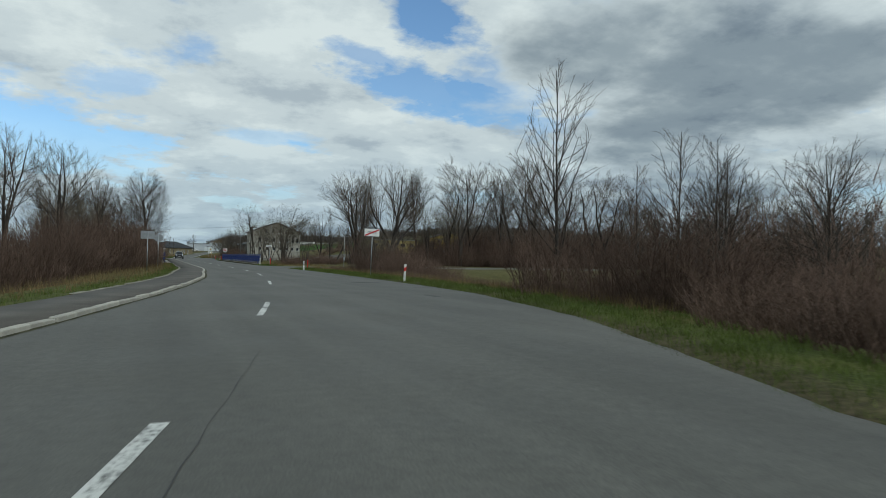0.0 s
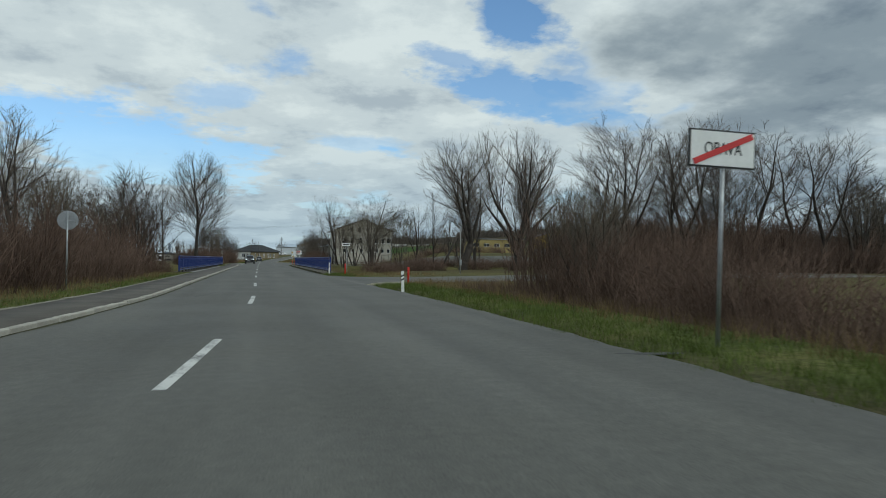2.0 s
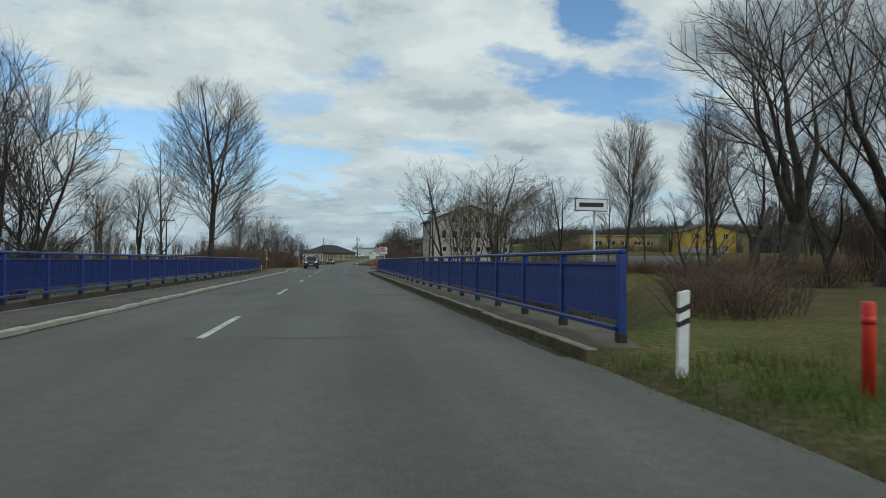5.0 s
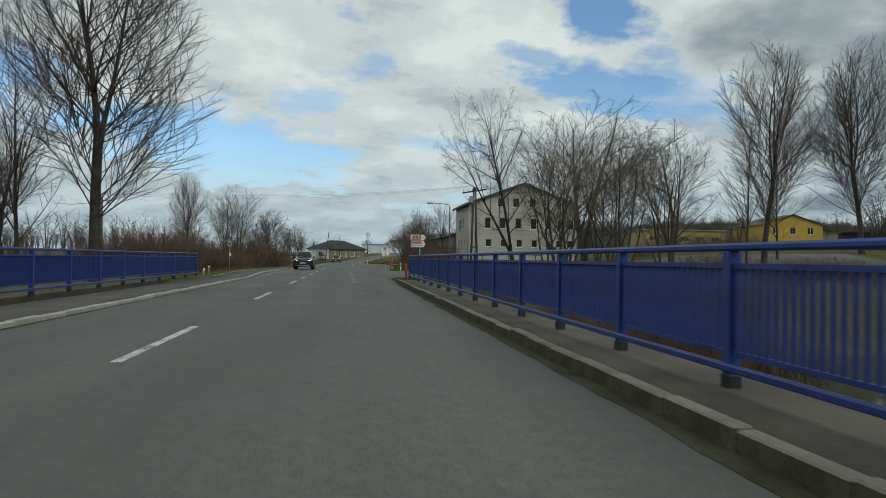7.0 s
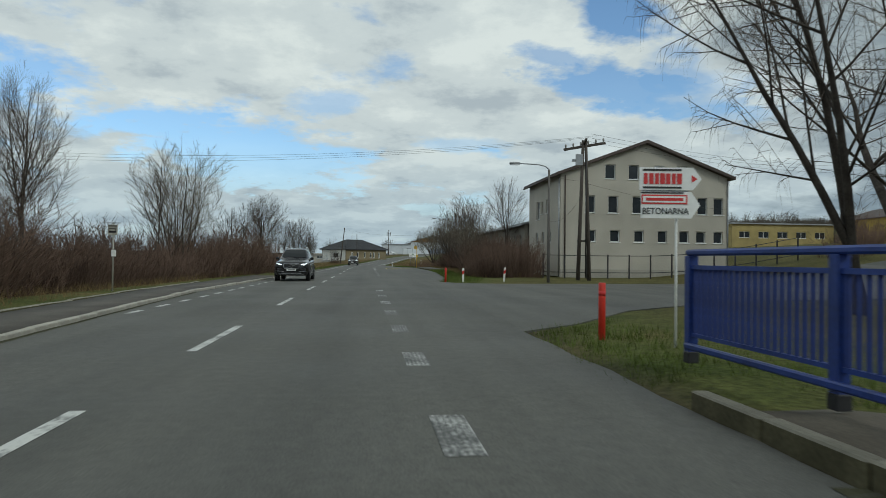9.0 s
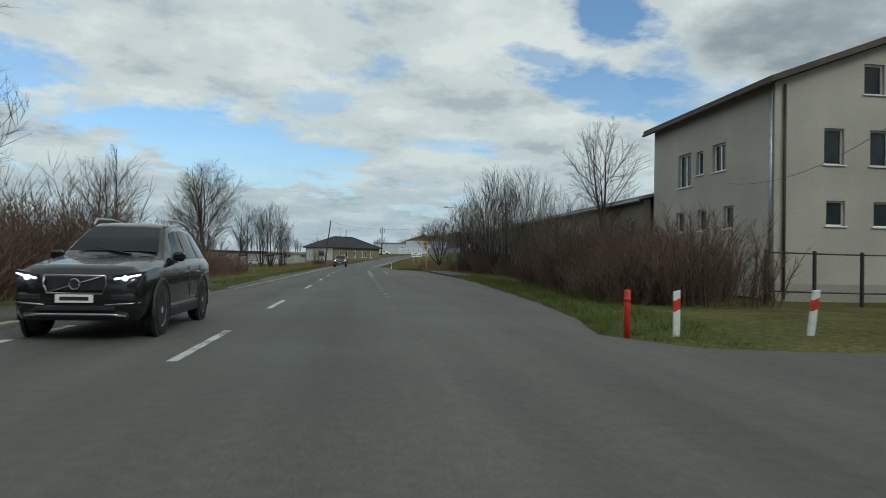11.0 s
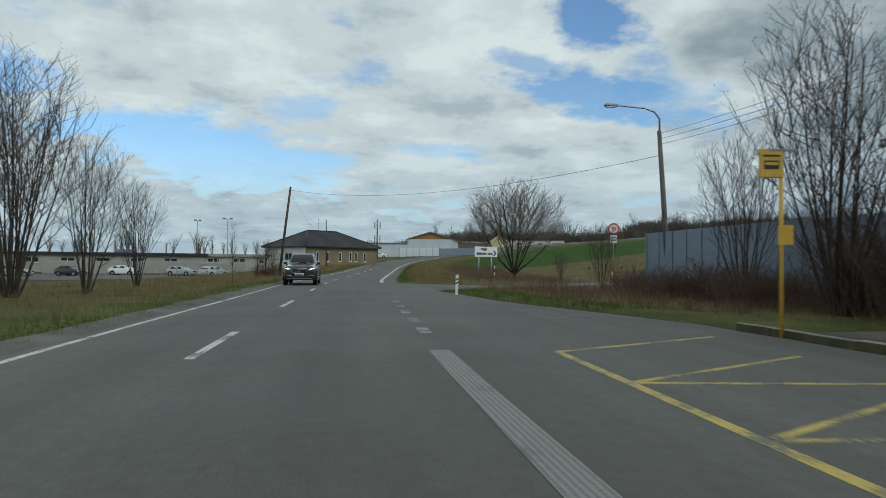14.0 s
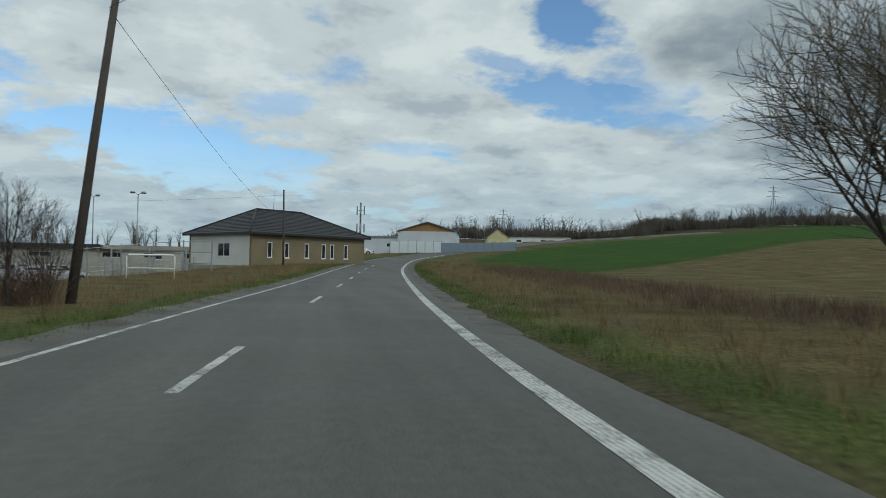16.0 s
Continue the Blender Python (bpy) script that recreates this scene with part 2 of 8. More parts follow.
def glass_material():
    m = material("window_glass", (0.03, 0.035, 0.04), 0.06, 0.0, 0.1, 2.0, 4.0, 0.0)
    m.node_tree.nodes["Principled BSDF"].inputs["Specular IOR Level"].default_value = 0.35
    return m


GROUND = ground_material()
ASPHALT = asphalt_material()
WHITE_PAINT = paint_material("white_road_paint", (0.56, 0.56, 0.53), 0.40)
FADED_PAINT = paint_material("faded_white_road_paint", (0.38, 0.38, 0.36), 0.46, 0.6)
DOTTED_PAINT = paint_material("dotted_white_road_paint", (0.56, 0.56, 0.53), 0.40, 0.55)
LANE_PAINT = paint_material("grey_white_dotted_road_paint", (0.22, 0.22, 0.205), 0.33, 0.55)
FAINT_YELLOW = paint_material("faint_yellow_road_paint", (0.30, 0.25, 0.10), 0.50)
WORN_PAINT = paint_material("nearly_worn_off_road_paint", (0.27, 0.27, 0.26), 0.505)
YELLOW_PAINT = paint_material("yellow_road_paint", (0.46, 0.35, 0.09), 0.42)
KERB = material("kerb_concrete", (0.37, 0.35, 0.30), 0.9, 0, 0.3, 1.5, 30, 0.4, random_tone=0.12)
MOSSY_KERB = material("mossy_kerb_concrete", (0.25, 0.235, 0.19), 0.95, 0, 0.35, 1.5, 30, 0.4, random_tone=0.15)
WALKWAY = material("dirty_walkway_concrete", (0.098, 0.083, 0.062), 0.9, 0, 0.35, 0.9, 30, 0.4)
PAVING = material("old_pavement_asphalt", (0.088, 0.079, 0.067), 0.9, 0, 0.3, 0.8, 45, 0.4)
CONCRETE = material("grey_concrete", (0.30, 0.29, 0.27), 0.85, 0, 0.25, 0.7, 25, 0.3)
BLUE_STEEL = material("blue_painted_steel", (0.018, 0.042, 0.20), 0.42, 0.0, 0.3, 2.0, 30, 0.1)
BAR_STEEL = material("dull_dark_blue_steel", (0.014, 0.032, 0.16), 0.55, 0.0, 0.3, 2.0, 30, 0.1)
GREY_STEEL = material("galvanised_steel", (0.36, 0.37, 0.38), 0.45, 0.7, 0.2, 4, 40, 0.05)
RED_PLASTIC = material("red_plastic", (0.62, 0.035, 0.02), 0.5, 0, 0.12, 3, 20, 0.05)
WHITE_PLASTIC = material("white_plastic", (0.74, 0.74, 0.71), 0.5, 0, 0.12, 5, 30, 0.05)
BLACK_PLASTIC = material("black_plastic", (0.02, 0.02, 0.022), 0.5, 0, 0.2, 5, 30, 0.05)
SIGN_WHITE = material("white_sign_face", (0.80, 0.80, 0.78), 0.45, 0, 0.06, 3, 20, 0)
SIGN_BLACK = material("black_sign_print", (0.02, 0.02, 0.02), 0.5, 0, 0.1, 3, 20, 0)
SIGN_RED = material("red_sign_print", (0.55, 0.03, 0.03), 0.5, 0, 0.1, 3, 20, 0)
SIGN_YELLOW = material("yellow_sign_face", (0.58, 0.36, 0.05), 0.5, 0, 0.12, 3, 20, 0)
SIGN_BACK = material("grey_sign_back", (0.33, 0.34, 0.35), 0.5, 0.5, 0.15, 3, 20, 0.05)
BARK = material("grey_brown_bark", (0.070, 0.060, 0.052), 0.95, 0, 0.35, 2.5, 18, 0.6, random_tone=0.25, dist=0.03)
TWIG = material("brown_twigs", (0.108, 0.088, 0.072), 0.95, 0, 0.3, 1.0, 9, 0, random_tone=0.3)
SHRUB = material("red_brown_shoots", (0.122, 0.082, 0.062), 0.95, 0, 0.35, 0.7, 6, 0, random_tone=0.35)
PALE_TWIG = material("pale_grey_twigs", (0.17, 0.145, 0.11), 0.95, 0, 0.3, 1.0, 9, 0, random_tone=0.25)
POLE_WOOD = material("tarred_wooden_pole", (0.075, 0.062, 0.052), 0.9, 0, 0.3, 1.2, 25, 0.4)
POLE_CONCRETE = material("grey_concrete_pole", (0.13, 0.12, 0.11), 0.9, 0, 0.25, 1.2, 25, 0.3)
PLASTER = material("pale_grey_beige_plaster", (0.44, 0.41, 0.35), 0.9, 0, 0.14, 0.35, 14, 0.15)
PLASTER_DARK = material("weathered_grey_plaster", (0.35, 0.33, 0.285), 0.9, 0, 0.2, 0.35, 14, 0.2)
# weathered plaster, its even colour darkened to hold the shade on the wing
SHADED_PLASTER = material("shade_darkened_brown_grey_plaster", (0.26, 0.24, 0.20), 0.92, 0, 0.3, 0.35, 14, 0.25)
WHITE_WALL = material("white_plaster", (0.72, 0.71, 0.67), 0.9, 0, 0.08, 0.5, 14, 0.1)
OCHRE_WALL = material("ochre_brown_plaster", (0.215, 0.175, 0.105), 0.9, 0, 0.16, 0.5, 14, 0.15)
YELLOW_WALL = material("yellow_plaster", (0.46, 0.32, 0.06), 0.9, 0, 0.12, 0.5, 14, 0.1)
ROOF_DARK = material("black_roof_tiles", (0.022, 0.023, 0.026), 0.6, 0, 0.25, 0.8, 9, 0.3)
ROOF_BROWN = material("brown_roof_sheet", (0.07, 0.05, 0.042), 0.7, 0, 0.25, 0.8, 9, 0.2)
ROOF_GREY = material("grey_roof_sheet", (0.26, 0.27, 0.28), 0.6, 0.2, 0.2, 0.6, 9, 0.2)
SHEET_WHITE = material("white_trapezoid_sheet", (0.60, 0.63, 0.66), 0.5, 0.1, 0.1, 0.3, 9, 0.05)
SHEET_BLUE = material("blue_grey_sheet", (0.20, 0.24, 0.30), 0.5, 0.2, 0.12, 0.3, 9, 0.05)
GLASS = glass_material()
WINDOW_WHITE = material("white_window_frame", (0.75, 0.75, 0.73), 0.5, 0, 0.06, 2, 10, 0)
CABLE = material("black_cable", (0.015, 0.015, 0.016), 0.6, 0, 0.1, 2, 10, 0)
CAR_BLACK = material("black_car_paint", (0.012, 0.012, 0.014), 0.22, 0.3, 0.1, 2, 10, 0)
CAR_BROWN = material("dark_grey_brown_car_paint", (0.040, 0.037, 0.031), 0.16, 0.25, 0.1, 2, 10, 0)


def lamp_material(name, colour, strength):
    """The face of a lamp that is switched on."""
    m = bpy.data.materials.new(name)
    m.use_nodes = True
    p = m.node_tree.nodes["Principled BSDF"]
    p.inputs["Base Color"].default_value = (*colour, 1)
    p.inputs["Emission Color"].default_value = (*colour, 1)
    p.inputs["Emission Strength"].default_value = strength
    return m


HEADLAMP = lamp_material("lit_headlamp", (0.9, 0.95, 1.0), 1.6)
for paint in (CAR_BLACK, CAR_BROWN):
    paint.node_tree.nodes["Principled BSDF"].inputs["Coat Weight"].default_value = 0.6
    paint.node_tree.nodes["Principled BSDF"].inputs["Coat Roughness"].default_value = 0.05
CAR_SILVER = material("silver_car_paint", (0.42, 0.43, 0.44), 0.3, 0.6, 0.08, 2, 10, 0)
CAR_WHITE = material("white_car_paint", (0.72, 0.72, 0.72), 0.3, 0, 0.06, 2, 10, 0)
CAR_RED = material("red_car_paint", (0.40, 0.03, 0.03), 0.3, 0, 0.06, 2, 10, 0)
CAR_GLASS = material("car_glass", (0.015, 0.018, 0.02), 0.05, 0, 0.05, 2, 10, 0)
CAR_GLASS.node_tree.nodes["Principled BSDF"].inputs["Specular IOR Level"].default_value = 0.22
ALLOY = material("bright_alloy_rim", (0.62, 0.62, 0.63), 0.38, 0.45, 0.08, 6, 30, 0)
RUBBER = material("tyre_rubber", (0.018, 0.018, 0.018), 0.85, 0, 0.2, 6, 30, 0.2)
RIM = material("alloy_rim", (0.45, 0.45, 0.46), 0.3, 0.9, 0.1, 6, 30, 0)
LAMP_CLEAR = material("clear_lamp_lens", (0.75, 0.77, 0.80), 0.12, 0.2, 0.05, 6, 30, 0)
WATER = material("dark_river_water", (0.03, 0.035, 0.03), 0.08, 0, 0.15, 0.5, 3, 0.15)
DUST = material("dusty_shoulder_gravel", (0.135, 0.128, 0.115), 0.95, 0, 0.3, 0.8, 40, 0.4)
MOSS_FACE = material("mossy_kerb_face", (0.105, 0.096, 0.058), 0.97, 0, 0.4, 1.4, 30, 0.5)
GUTTER = material("mossy_gutter_dirt", (0.062, 0.060, 0.036), 0.97, 0, 0.4, 1.4, 30, 0.5)
SAND = material("pale_gravel", (0.36, 0.32, 0.25), 0.95, 0, 0.25, 1.2, 30, 0.5)
DRY_GRASS = material("dry_straw_grass", (0.19, 0.138, 0.068), 0.95, 0, 0.3, 0.6, 5, 0, random_tone=0.35, island=True)
GREEN_GRASS = material("green_verge_grass", (0.095, 0.125, 0.03), 0.95, 0, 0.3, 0.6, 5, 0, random_tone=0.4, island=True)
# bare brown paled in the colour itself to suggest distance haze
FAR_WOOD = material("far_bare_wood", (0.115, 0.10, 0.085), 1.0, 0, 0.3, 0.05, 1.0, 0)
CRACK = material("tar_crack", (0.045, 0.045, 0.044), 0.8, 0, 0.2, 3, 20, 0)
PATCH = material("dark_asphalt_patch", (0.055, 0.055, 0.054), 0.85, 0, 0.2, 2, 50, 0.3)

# ---------------------------------------------------------------- mesh helpers


def finish(bm, name, mat, smooth=False):
    me = bpy.data.meshes.new(name)
    bm.to_mesh(me)
    bm.free()
    if smooth:
        for f in me.polygons:
            f.use_smooth = True
    if mat is not None:
        me.materials.append(mat)
    return me


def raw_mesh(name, verts, faces, mat, smooth=False):
    me = bpy.data.meshes.new(name)
    me.from_pydata(verts, [], faces)
    me.materials.append(mat)
    if smooth:
        me.polygons.foreach_set("use_smooth", [True] * len(me.polygons))
    me.update()
    return me


def part(name, bm, mat, parent=None, label=""):
    me = bm if isinstance(bm, bpy.types.Mesh) else finish(bm, name, mat)
    ob = new(name, me)
    if parent is not None:
        ob.parent = parent
    return tagged(ob, label) if label else ob


def thing(name, label, category, at=None, group="", kind=""):
    """An empty base that carries the parts of one thing."""
    ob = new(name)
    ob.empty_display_size = 0.2
    if at is not None:
        ob.matrix_world = at
    return tagged(ob, label, category, group, kind)


def box(bm, x0, x1, y0, y1, z0, z1, bevel=0.0, m=None):
    g = bmesh.ops.create_cube(bm, size=1.0)
    vs = g["verts"]
    bmesh.ops.transform(bm, matrix=Matrix.Translation(((x0 + x1) / 2, (y0 + y1) / 2, (z0 + z1) / 2)) @ Matrix.Diagonal((x1 - x0, y1 - y0, z1 - z0, 1)), verts=vs)
    if bevel:
        es = list({e for v in vs for e in v.link_edges})
        r = bmesh.ops.bevel(bm, geom=es, offset=bevel, segments=1, affect="EDGES")
        vs = list({v for f in r["faces"] for v in f.verts} | {v for v in vs if v.is_valid})
    if m is not None:
        bmesh.ops.transform(bm, matrix=m, verts=vs)
    return vs


def one_box(*a, **k):
    bm = bmesh.new()
    box(bm, *a, **k)
    return bm


def tube(points, radii, sides=6, cap=True, verts=None, faces=None):
    """A tapered tube along points, into lists of verts and faces."""
    verts = [] if verts is None else verts
    faces = [] if faces is None else faces
    start = len(verts)
    k = len(points)
    for i, p in enumerate(points):
        a = points[max(0, i - 1)]
        b = points[min(k - 1, i + 1)]
        d = (Vector(b) - Vector(a))
        d = d.normalized() if d.length > 1e-9 else Vector((0, 0, 1))
        s = d.cross(Vector((0.31, 0.17, 1.0)) if abs(d.z) < 0.9 else Vector((1, 0.2, 0))).normalized()
        u = s.cross(d)
        for j in range(sides):
            w = 2 * math.pi * j / sides
            verts.append(tuple(Vector(p) + (s * math.cos(w) + u * math.sin(w)) * radii[i]))
    for i in range(k - 1):
        for j in range(sides):
            a = start + i * sides + j
            b = start + i * sides + (j + 1) % sides
            faces.append((a, b, b + sides, a + sides))
    if cap and sides > 2:
        faces.append(tuple(start + j for j in reversed(range(sides))))
        faces.append(tuple(start + (k - 1) * sides + j for j in range(sides)))
    return verts, faces


def tube_mesh(name, points, radii, mat, sides=8):
    v, f = tube([Vector(p) for p in points], radii, sides)
    return raw_mesh(name, v, f, mat, True)


# ---------------------------------------------------------------- the lie of the land
CENTRE = [(-51, -160), (-33, -100), (-21.5, -60), (-9.85, -21), (-6.4, -8), (-3.57, 5.5), (-1.44, 19.7), (-0.25, 32.6), (0.15, 44), (0.1, 57),
          (0.05, 75), (0, 110), (0, 150), (0.12, 180), (0.15, 205), (0.3, 222), (0.65, 235), (1.0, 248), (1.75, 262), (4.0, 285), (7.9, 318), (13.2, 346), (19.5, 364), (34, 390), (62, 424), (110, 470), (180, 520)]


def spline(points, step=2.0):
    """Catmull-Rom through points, at about even steps."""
    out = []
    p = [Vector((*q, 0)) if len(q) == 2 else Vector(q) for q in points]
    p = [2 * p[0] - p[1]] + p + [2 * p[-1] - p[-2]]
    for i in range(1, len(p) - 2):
        k = max(2, int((p[i + 1] - p[i]).length / step))
        for j in range(k):
            t = j / k
            a, b, c, d = p[i - 1], p[i], p[i + 1], p[i + 2]
            out.append(0.5 * (2 * b + (c - a) * t + (2 * a - 5 * b + 4 * c - d) * t * t + (3 * b - a - 3 * c + d) * t ** 3))
    out.append(p[-2])
    return out


LINE = spline(CENTRE, 1.5)
LINE_Y = np.array([p.y for p in LINE])
LINE_X = np.array([p.x for p in LINE])


def cx(y):
    return float(np.interp(y, LINE_Y, LINE_X))


def rise(y):
    """Height of the road along its way: level to the bend, then uphill."""
    if y < 262:
        return 0.0
    if y < 362:
        return 0.00024 * (y - 262) ** 2
    return float(np.interp(y, (362, 390, 424, 470, 520, 620), (2.4, 4.2, 7.5, 11.7, 18.0, 24.0)))


def smooth(a, b, t):
    t = min(1, max(0, (t - a) / (b - a)))
    return t * t * (3 - 2 * t)


LEFT = [(-200, -3.3), (5, -3.3), (15, -3.15), (25, -3.1), (34, -3.3), (44, -3.0), (60, -2.95), (135, -2.98), (142, -3.4), (150, -3.85), (168, -3.5), (178, -2.95), (210, -2.4), (235, -2.5), (255, -2.6), (270, -2.8), (600, -2.9)]
RIGHT = [(-200, 5.2), (-20, 5.2), (-8, 5.5), (0, 6.9), (10, 7.3), (20, 6.5), (28, 6.0), (36, 5.7), (48, 5.5), (75, 5.05), (135, 5.05), (160, 5.6), (166, 7.0), (172, 7.7), (190, 9.0), (203, 9.45), (224, 9.3), (233, 6.8), (246, 5.2), (256, 4.45), (600, 4.3)]


def left_edge(y):
    return cx(y) + float(np.interp(y, *zip(*LEFT)))


def right_edge(y):
    return cx(y) + float(np.interp(y, *zip(*RIGHT)))


SIDE_ROADS = {
    "side_road_1": [(4.6, 53.5), (6.2, 55.5), (8.6, 57.6), (14, 59.6), (30, 65.5), (70, 78), (70, 92), (30, 80.0), (22.3, 76.3), (12.6, 69.6), (9.5, 68.4), (7.0, 68.6), (4.8, 71.5)],
    "side_road_2": [(4.9, 137), (6.5, 138.5), (9, 142), (14, 146.0), (30, 150.5), (60, 156), (60, 166), (34, 163.4), (16, 161.8), (9.8, 160.8), (7.4, 161.3), (6.2, 163.6), (5.5, 168)],
    "side_road_3": [(4.4, 238.0), (6.1, 241.4), (8.6, 244.2), (16, 249.3), (34, 258), (62, 268), (62, 278), (30.8, 266.0), (14.6, 253.0), (10.5, 250.4), (7.2, 251.8), (5.2, 255.0), (4.5, 262)],
}


def side_gap(x, y):
    """Distance to the nearest side road, 0 on it."""
    best = 9.0
    if x < 1 or x > 75 or not (48 < y < 85 or 132 < y < 180 or 239 < y < 285):
        return best
    for pts in SIDE_ROADS.values():
        inside = False
        for (ax, ay), (bx, by) in zip(pts, pts[1:] + pts[:1]):
            if (ay > y) != (by > y) and x < (bx - ax) * (y - ay) / (by - ay) + ax:
                inside = not inside
            k = ((x - ax) * (bx - ax) + (y - ay) * (by - ay)) / ((bx - ax) ** 2 + (by - ay) ** 2)
            k = min(1, max(0, k))
            best = min(best, math.hypot(x - ax - k * (bx - ax), y - ay - k * (by - ay)))
        if inside:
            return 0.0
    return best


RIVER0, RIVER1 = 84.0, 124.0


def land(x, y):
    """Height of the ground sheet."""
    r = rise(y)
    off_r, off_l = x - right_edge(y), left_edge(y) - x
    off = max(off_r, off_l)
    if off_l > 0 and y > 262:
        k = 1 - smooth(3, 16, off_l)
        r = r * k + (float(np.interp(y, (262, 330, 400, 460), (0, 0.55, 3.3, 3.5))) + float(np.interp(y, (400, 460, 500, 560, 900), (0, 2.5, 5.5, 10.5, 16))) * smooth(0, 70, x)) * (1 - k)
    if off < 0:
        z = -0.10
    else:
        verge = smooth(0.8, 2.2, side_gap(x, y))
        z = -0.10 + (0.12 * verge + 0.04 * (1 - verge)) * smooth(0.0, 0.5, off)
        wide = smooth(2.5, 9.0, off)
        if off_r > 0:
            dip = 1.3 * smooth(-80, 0, y) * (1 - smooth(38, 50, y))
            z -= dip * wide
            z += smooth(258, 330, y) * smooth(6, 75, off) * 4.6
            z += smooth(45, 230, off) * smooth(240, 350, y) * 4.0
            z += 3.1 * smooth(14, 36, off) * smooth(142, 176, y) * (1 - smooth(215, 250, y - 30 * smooth(40, 60, off)))
        else:
            dip = 1.2 * smooth(-80, -20, y) * (1 - smooth(15, 40, y)) * smooth(3.5, 9, off)
            z -= dip
            z -= 1.25 * smooth(9, 20, off) * smooth(225, 255, y) * (1 - smooth(340, 380, y))
            z -= 0.8 * smooth(135, 160, y) * (1 - smooth(205, 222, y)) * smooth(3, 8, off)
        z += 0.10 * noise.noise(Vector((x * 0.12, y * 0.12, 0))) * smooth(1.5, 6, off) * verge
        z += 1.2 * noise.noise(Vector((x * 0.006, y * 0.006, 3))) * smooth(60, 300, off)
    # the river bends away from the road on both sides and narrows
    out = max(0.0, abs(x) - 7.5)
    mid = (RIVER0 + RIVER1) / 2 + (22 if x > 0 else 12) * (1 - math.exp(-out / 13))
    half = (RIVER1 - RIVER0) / 2 - 10 * smooth(0, 12, out)
    u = 1 - smooth(half - 3, half + 5, abs(y - mid))
    z -= 4.6 * u
    return z + r


def build_ground():
    xs = sorted(set([-2500, -1500, -900, -600, -400, -280, -200, -150, -110, -85, -65] + list(range(-52, -20, 4)) + list(np.arange(-20, 24, 0.8)) + list(range(24, 111, 3)) + [118, 128, 140, 158, 180, 240, 320, 420, 600, 900, 1500, 2500]))
    ys = sorted(set([-900, -500, -300, -200, -150, -120, -90, -70, -55] + list(range(-45, 400, 2)) + list(range(400, 560, 10)) + [580, 620, 680, 760, 860, 1000, 1250, 1600, 2100, 3000, 4200]))
    verts = [(x, y, land(x, y)) for y in ys for x in xs]
    k = len(xs)
    faces = [(j * k + i, j * k + i + 1, (j + 1) * k + i + 1, (j + 1) * k + i) for j in range(len(ys) - 1) for i in range(k - 1)]
    me = raw_mesh("ground", verts, faces, GROUND, True)
    col = me.color_attributes.new("cover", "FLOAT_COLOR", "POINT")
    vals = np.zeros((len(verts), 4), np.float32)
    for n, (x, y, z) in enumerate(verts):
        off_r, off_l = x - right_edge(y), left_edge(y) - x
        off = max(off_r, off_l)
        straw = 0.55 * smooth(1.6, 6, off)
        crop = earth = 0.0
        if y > 225:
            straw = (0.9 if off_r > 0 or y > 255 else 0.5) * smooth(1.2, 3.0, off + 0.8 * noise.noise(Vector((x * 0.3, y * 0.3, 5))))
        if off_r > 0 and y > 255:
            edge = y - (303 + 0.69 * (x - 20.5)) + 1.2 * noise.noise(Vector((x * 0.1, y * 0.1, 0)))
            crop = smooth(-1.2, 1.2, edge) * smooth(6.8, 8.4, off_r)
        if off_l > 0 and y > 200 and off_l > 30:
            earth = 0.6
        if RIVER0 - 3 < y < RIVER1 + 3:
            earth = 0.35
        if off_r > 0 and 256 < y < 330:
            weeds = off_r + 2.5 * noise.noise(Vector((x * 0.15, y * 0.15, 7)))
            earth = 0.7 * smooth(6, 9, weeds) * (1 - smooth(12, 15, weeds))
        if off < 0:
            earth = 1.0
        if 0 < off < 0.55:
            earth = 0.55
        vals[n] = (straw, crop, earth, 1)
    col.data.foreach_set("color", vals.ravel())
    tagged(new("ground", me), "uneven winter grass, straw and a green crop field reaching the horizon", "ground", kind="structure")


def ribbon(name, rows, mat, label="", parent=None, kind="", category=""):
    """A sheet from rows of points, one row a cross-section."""
    k = len(rows[0])
    verts = [tuple(p) for r in rows for p in r]
    faces = [(j * k + i, j * k + i + 1, (j + 1) * k + i + 1, (j + 1) * k + i) for j in range(len(rows) - 1) for i in range(k - 1)]
    ob = new(name, raw_mesh(name, verts, faces, mat, True))
    if parent is not None:
        ob.parent = parent
    return tagged(ob, label, category, "", kind)


def build_road():
    ys = list(np.arange(-150, -20, 1.5)) + list(np.arange(-20, 260, 0.5)) + list(np.arange(260, 345, 1.5)) + list(range(345, 520, 3))
    rows = []
    for y in ys:
        a, b, z = left_edge(y), right_edge(y), rise(y)
        jag = 0.12 * noise.noise(Vector((0, y * 0.5, 9))) + 0.06 * noise.noise(Vector((4, y * 1.7, 9)))
        rows.append([(a, y, z - 0.03), (a + 0.4, y, z - 0.012), ((a + b) / 2 - 1, y, z + 0.0), (b - 0.4, y, z - 0.012), (b + jag, y, z - 0.03), (b + 0.12 + jag, y, z - 0.10)])
    return ribbon("road", rows, ASPHALT, "worn grey asphalt two-lane road with cracks and patches", kind="structure", category="road")


def road_z(x, y):
    """Height of the asphalt at a place: a low crown between two falling edges."""
    a, b = left_edge(y), right_edge(y)
    return rise(y) + float(np.interp(x, (a, a + 0.4, (a + b) / 2 - 1, b - 0.4, b), (-0.03, -0.012, 0.0, -0.012, -0.03)))


road = None
build_ground()
road = build_road()

# ---------------------------------------------------------------- trees and shrubs


